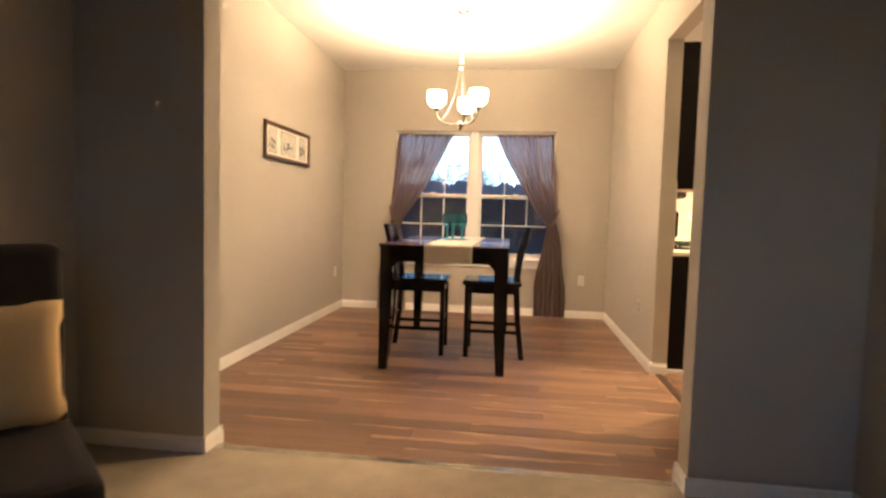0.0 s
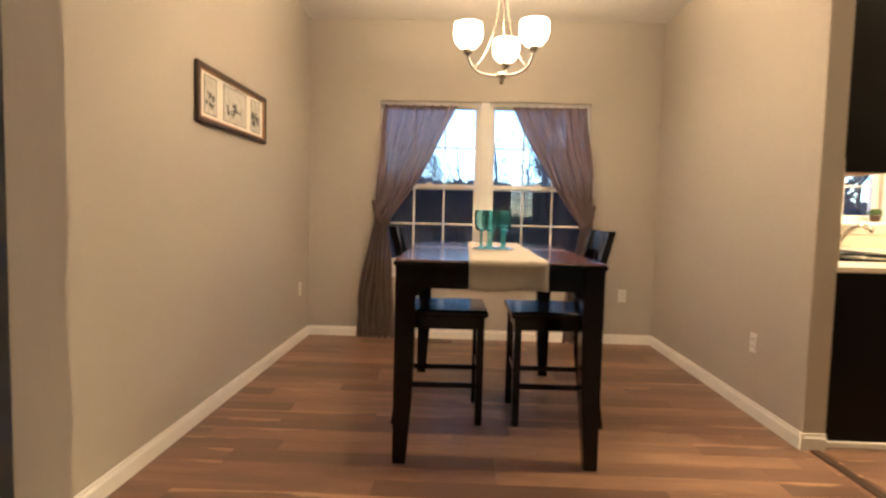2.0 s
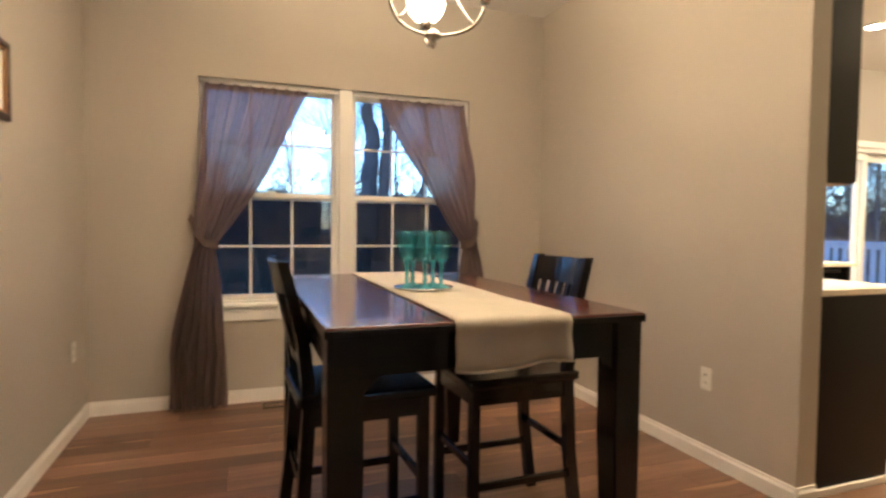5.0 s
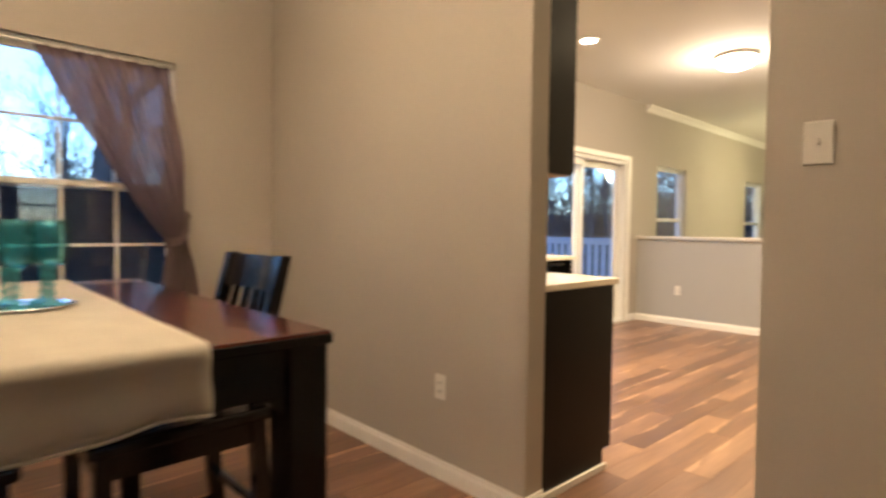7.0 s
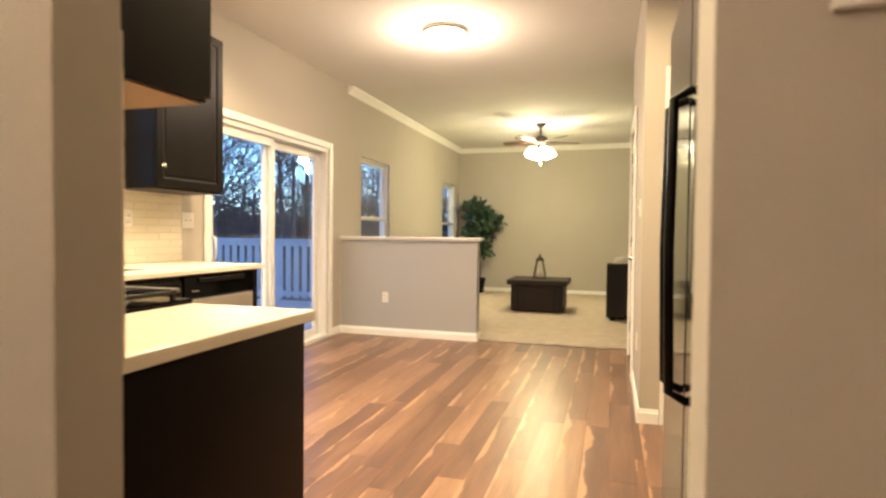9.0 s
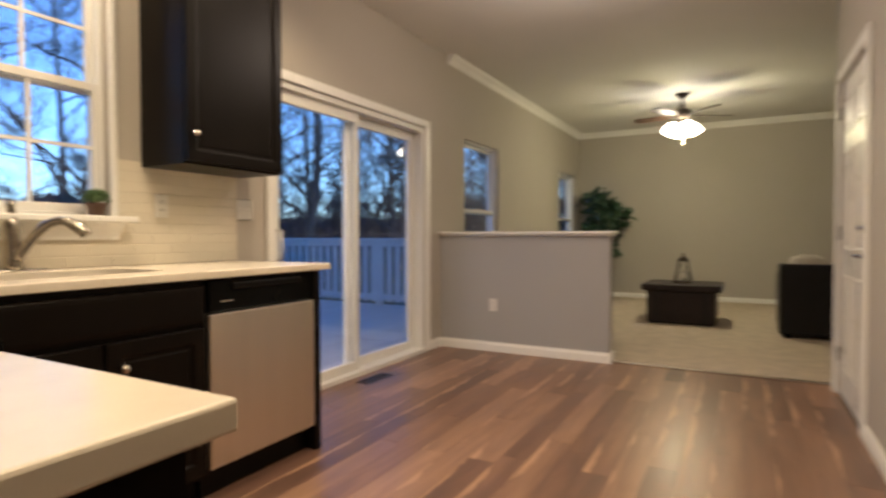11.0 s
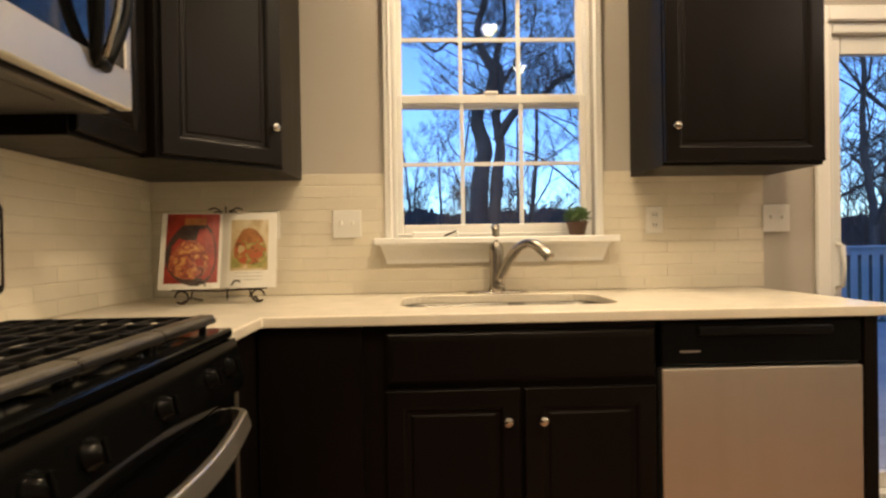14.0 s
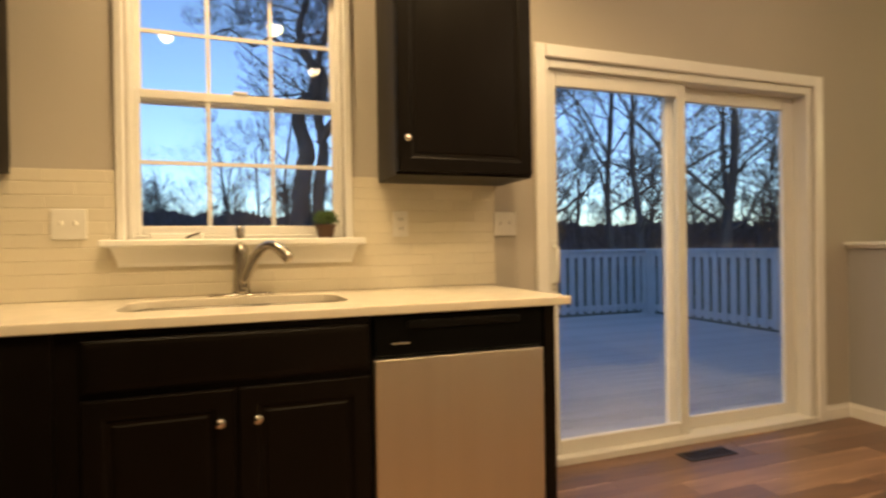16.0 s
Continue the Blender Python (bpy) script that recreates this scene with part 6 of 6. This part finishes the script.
sofa = thing("sofa", (8.7, 2.9, rug), "boxy black leather sofa with square arms", "sofa")
part("base", boxes((8.30, 2.0, 0.06, 9.20, 3.52, 0.32), bevel=0.02, seg=2), LEATHER, sofa)
for y in (3.46, 1.86):
    part("arm", boxes((8.25, y, 0.05, 9.22, y + 0.22, 0.64), bevel=0.025, seg=3), LEATHER, sofa)
part("backrest", boxes((8.22, 1.88, 0.05, 8.50, 3.70, 0.76), bevel=0.022, seg=3), LEATHER, sofa)
for y in (2.08, 2.77):
    part("seat_cushion", boxes((8.48, y, 0.32, 9.24, y + 0.685, 0.47), bevel=0.05, seg=4), LEATHER, sofa)
for x in (8.32, 9.12):
    for y in (1.95, 3.62):
        part("foot", boxes((x - 0.03, y - 0.03, rug, x + 0.03, y + 0.03, 0.065)), BLACKPLASTIC, sofa)
thr = thing("throw_blanket", (8.36, 3.45, 0.76), "crumpled pale patterned throw over the sofa back", "blanket")
bm = bmesh.new()
rnd = random.Random(8)
grid = []
for i in range(17):
    row = []
    for j in range(13):
        x, y = 8.24 + 0.24 * i / 16, 3.30 + 0.32 * j / 12
        z = 0.765 + 0.05 * noise.noise(Vector((x * 14, y * 14, 3))) + 0.045 + 0.03 * math.sin(math.pi * i / 16) * math.sin(math.pi * j / 12)
        row.append(bm.verts.new((x, y, max(z, 0.763) if 0 < i < 16 and 0 < j < 12 else 0.762)))
    grid.append(row)
for a, b in zip(grid, grid[1:]):
    for j in range(12):
        bm.faces.new((a[j], a[j + 1], b[j + 1], b[j])).smooth = True
part("cloth", bm, LINEN, thr)

tree = thing("potted_tree", (11.02, 6.08, rug), "leafy artificial tree in a black pot in the corner", "plant")
part("pot", lathe(bmesh.new(), [(0, 0), (0.11, 0), (0.14, 0.24), (0.15, 0.25), (0.15, 0.28), (0.13, 0.28), (0.12, 0.24), (0, 0.23)], (11.02, 6.08, rug), 20), BLACKPLASTIC, tree)
bm = bmesh.new()
for dx, dy in ((0, 0), (0.03, -0.02), (-0.03, 0.02)):
    tube(bm, [(11.02 + dx, 6.08 + dy, 0.23), (11.02 - dx, 6.08 + dy * 2, 0.6), (11.02 + dx * 2, 6.08 - dy, 1.0), (11.02 + dx * 4, 6.08 + dy * 5, 1.4)], [0.016, 0.013, 0.011, 0.006], 7)
part("trunk", bm, BARK, tree)
rnd = random.Random(21)
big = bmesh.new()
for k in range(36):
    a, h = rnd.uniform(0, 6.28), rnd.uniform(0.72, 1.70)
    r = rnd.uniform(0.05, 0.40) * (1.15 - abs(h - 1.15) * 0.9)
    sub = leaf_ball((11.02 + r * math.cos(a), 6.08 + r * math.sin(a), h), 0.15, 60, 0.12, k, 0.8, 0.2)
    me = bpy.data.meshes.new("tmp")
    sub.to_mesh(me)
    sub.free()
    big.from_mesh(me)
    bpy.data.meshes.remove(me)
part("crown", big, LEAFMAT, tree, "drooping dark green leaves")

# ---- living room ----
lc = thing("accent_chair", (-1.24, 1.39, rug), "dark upholstered chair without arms", "chair")
LC = pose(-1.19, 1.40, rug, 0, 0, 49)


def placed(bm):
    bmesh.ops.transform(bm, matrix=LC, verts=bm.verts[:])
    return bm


part("seat", placed(boxes((-0.29, -0.36, 0.28, 0.29, 0.30, 0.46), bevel=0.05, seg=4)), UPHOL, lc)
bm = boxes((-0.28, 0.20, 0.30, 0.28, 0.33, 1.0), bevel=0.04, seg=4)
for v in bm.verts:
    v.co.y += 0.14 * max(0, v.co.z - 0.45)
    v.co.x *= 1.0 + 0.05 * (v.co.z - 0.5)
part("backrest", placed(bm), UPHOL, lc)
for x in (-0.24, 0.24):
    for y in (-0.30, 0.26):
        bm = bmesh.new()
        tube(bm, [(x, y, 0.0), (x * 0.96, y * 0.96, 0.30)], [0.016, 0.026], 8)
        part("leg", placed(bm), CHAIRWOOD, lc)
cu = thing("cushion", (-1.2, 1.4, 0.46), "golden yellow square cushion on the dark chair", "cushion")
bm = bmesh.new()
n = 14
sides = []
for s in (1, -1):
    rows = []
    for i in range(n + 1):
        row = []
        for j in range(n + 1):
            u, v = 2 * i / n - 1, 2 * j / n - 1
            puff = 0.075 * ((1 - u ** 4) * (1 - v ** 4)) ** 0.6
            pinch = 1 - 0.06 * (1 - max(abs(u), abs(v)) ** 2) * 0 - 0.05 * (min(abs(u), abs(v)) < 0.6) * (max(abs(u), abs(v)) > 0.98)
            row.append(bm.verts.new(LC @ Vector((0.03 + 0.235 * u * pinch, 0.105 - s * puff + 0.16 * (0.19 * v + 0.19), 0.465 + 0.185 + 0.185 * v * pinch))))
        rows.append(row)
    for a, b in zip(rows, rows[1:]):
        for j in range(n):
            bm.faces.new((a[j], a[j + 1], b[j + 1], b[j])).smooth = True
bmesh.ops.remove_doubles(bm, verts=bm.verts[:], dist=0.0008)
part("cover", bm, CUSHION, cu)

# ---- outdoors ----
setting("ground", boxes((-400, N + 0.17, -0.9, 400, 500, -0.62), (-400, -400, -0.9, 400, N + 0.17, -0.62)), GROUND, "dim winter lawn", "ground")
deck = thing("deck", (6.4, 9.2, -0.62), "grey wooden deck behind the house", "deck", kind="structure")
part("frame", boxes((3.4, N + 0.17, -0.62, 9.06, 11.70, -0.085)), RAILPAINT, deck)
y = N + 0.175
board = None
while y < 11.70:
    if board is None:
        board = part("deck_board", boxes((3.38, y, -0.085, 9.10, y + 0.137, -0.055), bevel=0.003), DECKWOOD, deck)
        y_first = y
    else:
        ob = new("deck_board", board.data)
        ob.parent = deck
        ob.location = (0, y - y_first, 0)
    y += 0.143


def railing(x0, y0, x1, y1, name_label):
    r = thing("deck_railing", ((x0 + x1) / 2, (y0 + y1) / 2, -0.055), name_label, "railing", group="deck railings")
    d = Vector((x1 - x0, y1 - y0, 0))
    ln = d.length
    m = Matrix.Translation((x0, y0, -0.055)) @ Matrix.Rotation(math.atan2(d.y, d.x), 4, "Z")

    def put(name, bm):
        bmesh.ops.transform(bm, matrix=m, verts=bm.verts[:])
        return part(name, bm, RAILPAINT, r)
    put("top_rail", boxes((0, -0.07, 1.03, ln, 0.07, 1.065), bevel=0.004))
    put("upper_rail", boxes((0, -0.02, 0.94, ln, 0.02, 1.03)))
    put("bottom_rail", boxes((0, -0.02, 0.09, ln, 0.02, 0.17)))
    n = max(1, round(ln / 2.4))
    for k in range(n + 1):
        c = ln * k / n
        put("post", boxes((c - 0.045, -0.045 + 0.001 * k, 0, c + 0.045, 0.045, 1.031), bevel=0.003))
    n = int(ln / 0.155)
    first = None
    for k in range(n):
        c = 0.10 + k * 0.155
        if first is None:
            first = put("baluster", boxes((c - 0.045, -0.038, 0.06, c + 0.045, -0.02, 1.03), bevel=0.002))
        else:
            ob = new("baluster", first.data)
            ob.parent = r
            ob.location = d.normalized() * 0.155 * k


railing(3.45, 11.62, 9.0, 11.62, "white wooden deck railing along the far edge")
railing(9.0, 11.50, 9.0, N + 0.20, "white wooden deck railing along the side")
railing(3.45, N + 0.2, 3.45, 11.50, "white wooden deck railing along the side")


def bare_tree_mesh(seed, height, radius, lean=(0, 0), levels=5, kids=(8, 5, 4, 3, 3), first=0.30, fork=False, coarse=False, limbs=()):
    """A leafless tree: wavering tapered limbs that fork again and again."""
    rnd = random.Random(seed)
    verts, faces = [], []

    def limb(p, d, length, r, level):
        n = 7 if level == 0 else (6 if level == 1 else (4 if level == 2 else 3))
        sides = 9 if level == 0 else (6 if level == 1 else (4 if level == 2 else 3))
        if coarse:
            n, sides = (4, 2, 2, 2)[min(level, 3)], 3
        spots, ring0 = [], None
        side = d.orthogonal().normalized()
        for k in range(n + 1):
            t = k / n
            rr = max(0.014 if coarse else (0.0032 if limbs else 0.005), r * (1 - (0.25 if fork and level == 0 else 0.72) * t) * (1.25 if level == 0 and k == 0 else 1))
            side = (side - d * side.dot(d)).normalized()
            up = d.cross(side)
            base = len(verts)
            for q in range(sides):
                a = 2 * math.pi * q / sides
                w = rr * (1 + 0.12 * rnd.uniform(-1, 1))
                verts.append(p + side * (w * math.cos(a)) + up * (w * math.sin(a)))
            if ring0 is not None:
                for q in range(sides):
                    faces.append((ring0 + q, ring0 + (q + 1) % sides, base + (q + 1) % sides, base + q))
            ring0 = base
            spots.append((p.copy(), d.copy(), rr))
            wob = 0.15 if level == 0 else (0.46 if level < 3 else 0.50)
            d = (d + Vector((rnd.uniform(-wob, wob), rnd.uniform(-wob, wob), rnd.uniform(-0.10, 0.22) if level else 0.15))).normalized()
            p = p + d * (length / n)
        if level >= levels:
            return
        for k in range(kids[level]):
            t = rnd.uniform(first if level == 0 else 0.25, 1.0)
            i = min(n, int(t * n))
            at, way, rr = spots[i]
            if i < n:
                at = at.lerp(spots[i + 1][0], t * n - i)
            turn = Vector((rnd.uniform(-1, 1), rnd.uniform(-1, 1), rnd.uniform(-0.05, 0.7))).normalized()
            nd = (way * rnd.uniform(0.35, 0.8) + turn).normalized()
            limb(at, nd, length * (rnd.uniform(0.9, 1.7) if fork and level == 0 else rnd.uniform(0.38, 0.62) * (1.1 - 0.4 * t)), rr * (rnd.uniform(0.30, 0.62) if fork and level == 0 else rnd.uniform(0.28, 0.50)), level + 1)

    if not limbs:
        limb(Vector((0, 0, 0)), Vector((lean[0], lean[1], 1)).normalized(), height, radius, 0)
    for path, thick, thin_end, twigs, reach in limbs:
        # a given crooked limb, smoothed, with side branches of its own
        knots = [Vector((p[0], 0.25 * math.sin(1.7 * p[1] + p[0]), p[1])) for p in path]
        fine = []
        for k in range(len(knots) - 1):
            p0, p1, p2, p3 = knots[max(k - 1, 0)], knots[k], knots[k + 1], knots[min(k + 2, len(knots) - 1)]
            for q in range(4):
                t = q / 4
                fine.append(0.5 * (2 * p1 + (p2 - p0) * t + (2 * p0 - 5 * p1 + 4 * p2 - p3) * t ** 2 + (3 * p1 - p0 - 3 * p2 + p3) * t ** 3))
        fine.append(knots[-1])
        prev = None
        for k, p in enumerate(fine):
            t = k / (len(fine) - 1)
            rr = thick + (thin_end - thick) * t
            d = (fine[min(k + 1, len(fine) - 1)] - fine[max(k - 1, 0)]).normalized()
            side = d.orthogonal().normalized() if prev is None else (side - d * side.dot(d)).normalized()
            up = d.cross(side)
            base = len(verts)
            for q in range(8):
                a, w = 2 * math.pi * q / 8, rr * (1 + 0.14 * rnd.uniform(-1, 1))
                verts.append(p + side * (w * math.cos(a)) + up * (w * math.sin(a)))
            if prev is not None:
                for q in range(8):
                    faces.append((prev + q, prev + (q + 1) % 8, base + (q + 1) % 8, base + q))
            prev = base
        for _ in range(twigs):
            k = rnd.randrange(len(fine) // 3, len(fine))
            t = k / (len(fine) - 1)
            way = Vector((rnd.uniform(-1, 1), rnd.uniform(-0.6, 0.6), rnd.uniform(-0.25, 0.9))).normalized()
            limb(fine[k], way, reach * rnd.uniform(0.5, 1.2), (thick + (thin_end - thick) * t) * rnd.uniform(0.13, 0.27), 2)
    me = bpy.data.meshes.new("bare_tree")
    me.from_pydata(verts, [], faces)
    me.polygons.foreach_set("use_smooth", [True] * len(me.polygons))
    me.materials.append(BARK)
    return me


# crooked twin-stemmed tree: heights above the ground, sideways along x
CROOKED = (
    (((-0.10, 0.0), (-0.06, 2.6), (0.03, 3.5), (0.16, 4.4), (0.0, 4.95), (-0.04, 5.2), (0.10, 5.6), (0.34, 5.8), (0.38, 6.3), (0.14, 6.75), (0.05, 7.1), (0.0, 7.5), (0.12, 8.0), (0.28, 8.5), (0.15, 9.4), (0.3, 10.4)), 0.26, 0.035, 40, 2.1),
    (((0.34, 0.0), (0.36, 2.6), (0.46, 3.5), (0.60, 4.3), (0.54, 4.8), (0.46, 5.2), (0.54, 5.6), (0.58, 6.3), (0.44, 6.6), (0.62, 7.2), (0.78, 7.9), (0.70, 8.8), (0.85, 9.8)), 0.18, 0.03, 36, 2.1),
    (((0.50, 4.55), (0.82, 5.1), (1.18, 5.45), (1.65, 5.62), (2.15, 6.15), (2.55, 6.35), (3.1, 6.9), (3.5, 7.8)), 0.13, 0.03, 22, 1.6),
    (((0.02, 7.15), (-0.35, 6.95), (-0.75, 7.1), (-1.15, 6.85), (-1.7, 7.2), (-2.2, 7.0)), 0.06, 0.015, 20, 1.3),
    (((0.62, 6.0), (0.95, 6.5), (1.15, 7.0), (1.5, 7.5), (1.6, 8.2)), 0.06, 0.02, 16, 1.4),
)
big_a = bare_tree_mesh(3, 5.8, 0.25, levels=5, kids=(6, 8, 6, 5, 2), limbs=CROOKED)
thin = [bare_tree_mesh(30 + k, 10.5 + k, 0.15 + 0.02 * k, (0.03 * (k - 1), 0.02), kids=(12, 6, 5, 3, 2), first=0.12) for k in range(4)]


def plant_tree(me, x, y, turn, label, size=1.0, low=-0.65):
    ob = new("bare_tree", me)
    ob.matrix_basis = pose(x, y, low, 0, 0, turn) @ Matrix.Diagonal((size, size, size, 1))
    tagged(ob, label, "tree", group="bare trees behind the house")


plant_tree(big_a, 5.35, 31.5, 0, "large leafless tree with two crooked dark stems", 1.845, -2.15)
spots = random.Random(77)
for k, (x, y, size) in enumerate(((-7, 26, 0.5), (-3.5, 31, 0.42), (-0.5, 29, 0.40), (1.4, 36, 0.55), (3.4, 27, 0.55), (2.2, 24, 0.42), (5.2, 38, 0.8), (7.4, 29, 0.7), (8.2, 36, 0.85), (10.2, 27, 0.95), (11.5, 31, 1.0), (12.5, 22.5, 0.9), (14.0, 27.5, 1.1), (16.5, 21, 0.85), (18.5, 25, 1.0),
                                  (21.5, 22, 1.1), (24, 18.5, 0.85), (26, 26, 1.1), (29, 20, 1.0), (20, 33, 1.1), (14, 36, 0.9), (33, 25, 1.1), (24, 13, 0.9))):
    plant_tree(thin[k % 4], x, y, spots.uniform(0, 360), "tall thin leafless tree at the wood's edge", size)

rnd = random.Random(5)
bushes = [bare_tree_mesh(60 + k, 3.4 + 0.6 * k, 0.045, (0.1 * (k - 1), 0.05), levels=3, kids=(11, 5, 3), first=0.05, coarse=True) for k in range(3)]
shapes = []
for b in bushes:
    co = np.empty(len(b.vertices) * 3)
    b.vertices.foreach_get("co", co)
    shapes.append((co.reshape(-1, 3), [tuple(p.vertices) for p in b.polygons]))
bm_v, bm_f = [], []
for k in range(330):
    a, r = radians(rnd.uniform(-25, 128)), rnd.uniform(30, 50)
    co, polys = shapes[k % 3]
    q, size = rnd.uniform(0, 6.28), rnd.uniform(0.7, 1.9) * (0.62 if a > 1.2 else 1.0)
    turned = co @ np.array(((math.cos(q), math.sin(q), 0), (-math.sin(q), math.cos(q), 0), (0, 0, 1))) * size + np.array((3 + r * math.cos(a) * 1.3, 4 + r * math.sin(a), -0.65))
    b0 = len(bm_v)
    bm_v.extend(map(tuple, turned))
    bm_f.extend(tuple(i + b0 for i in p) for p in polys)
me = bpy.data.meshes.new("far_brush")
me.from_pydata(bm_v, [], bm_f)
me.materials.append(TWIGS)
tagged(new("far_brush", me), "tangled leafless brush at the edge of the woods", "brush", kind="stuff")
far = [bare_tree_mesh(90 + k, 9.0 + 1.5 * k, 0.13, (0.04 * (k - 1), 0.03), levels=3, kids=(15, 5, 3), first=0.12, coarse=True) for k in range(3)]
bm_v, bm_f = [], []
for k in range(70):
    a, r = radians(-20 + 145 * (k + rnd.random()) / 70), rnd.uniform(36, 56)
    b = far[k % 3]
    q, size = rnd.uniform(0, 360), rnd.uniform(0.7, 1.15) * (0.5 if a > 1.2 else 0.9)
    m = pose(3 + r * math.cos(a) * 1.3, 4 + r * math.sin(a), -0.65, 0, 0, q) @ Matrix.Diagonal((size, size, size, 1))
    b0 = len(bm_v)
    bm_v.extend(m @ v.co for v in b.vertices)
    bm_f.extend(tuple(i + b0 for i in p.vertices) for p in b.polygons)
me = bpy.data.meshes.new("far_woods")
me.from_pydata(bm_v, [], bm_f)
me.materials.append(TWIGS)
tagged(new("far_woods", me), "distant leafless winter woods beyond the lawn", "woods", kind="stuff")
bm = bmesh.new()
for side, (r0, h0) in enumerate(((52, 2.0), (60, 2.9))):
    ring = []
    for k in range(1441):
        a = radians(-40 + 190 * k / 1440)
        x, y = 3 + r0 * math.cos(a) * 1.3, 4 + r0 * math.sin(a)
        ring.append((bm.verts.new((x, y, -0.7)), bm.verts.new((x + 2 * math.cos(a), y + 2 * math.sin(a), h0 + (1.9 if a > 1.15 else 0.5) + 0.8 * noise.noise(Vector((k * 0.05, side * 7, 0))) + 0.7 * noise.noise(Vector((k * 0.6, side, 2))) + rnd.uniform(-0.22, 0.22)))))
    for p, q in zip(ring, ring[1:]):
        bm.faces.new((p[0], q[0], q[1], p[1]))
ob = link_mesh("far_thicket", bm, TWIGS)
tagged(ob, "dense dark thicket bank beyond the lawn", "thicket", kind="stuff")


# ---- plank floors ----
floor = setting("floor", boxes((WL, 2.60, -0.08, WR + 0.055, N, -0.006), (1.36, 2.78, -0.08, 6.40, N, -0.006)), SUBFLOOR, "dark gaps under a warm acacia plank floor", "floor")
plank_mesh = {}


def plank(x0, x1, y0, y1):
    key = (round(x1 - x0, 3), round(y1 - y0, 3))
    if key not in plank_mesh:
        w, d = key[0] / 2 - 0.0003, key[1] / 2 - 0.0003
        c = 0.0008
        v = [(-w, -d, -0.007), (w, -d, -0.007), (w, d, -0.007), (-w, d, -0.007), (-w, -d, -c), (w, -d, -c), (w, d, -c), (-w, d, -c), (-w + c, -d + c, 0), (w - c, -d + c, 0), (w - c, d - c, 0), (-w + c, d - c, 0)]
        f = [(8, 9, 10, 11)]
        for lo in (0, 4):
            f += [(lo + k, lo + (k + 1) % 4, lo + 4 + (k + 1) % 4, lo + 4 + k) for k in range(4)]
        me = bpy.data.meshes.new("plank")
        me.from_pydata(v, [], f)
        me.materials.append(PLANK)
        plank_mesh[key] = me
    ob = new("plank", plank_mesh[key])
    ob.location = ((x0 + x1) / 2, (y0 + y1) / 2, 0)
    ob.parent = floor


def lay(x0, x1, y0, y1, seed, length=1.22, width=0.127):
    rnd = random.Random(seed)
    y = y1
    while y > y0 + 0.01:
        low = max(y0, y - width)
        x = x0 + round(-rnd.uniform(0.1, 1.0) * length, 1)
        while x < x1:
            a, b2 = max(x, x0), min(x + length, x1)
            if b2 - a > 0.02:
                plank(a, b2, low, y)
            x += length
        y = low


lay(WL, WR, 2.60, N, 3)
lay(WR, 1.36, 3.555, 4.372, 4)
lay(1.36, KW, 3.555, 4.372, 5)
lay(KW, 6.40, S, N, 6)
lay(KW, 4.24, 2.78, S, 7)
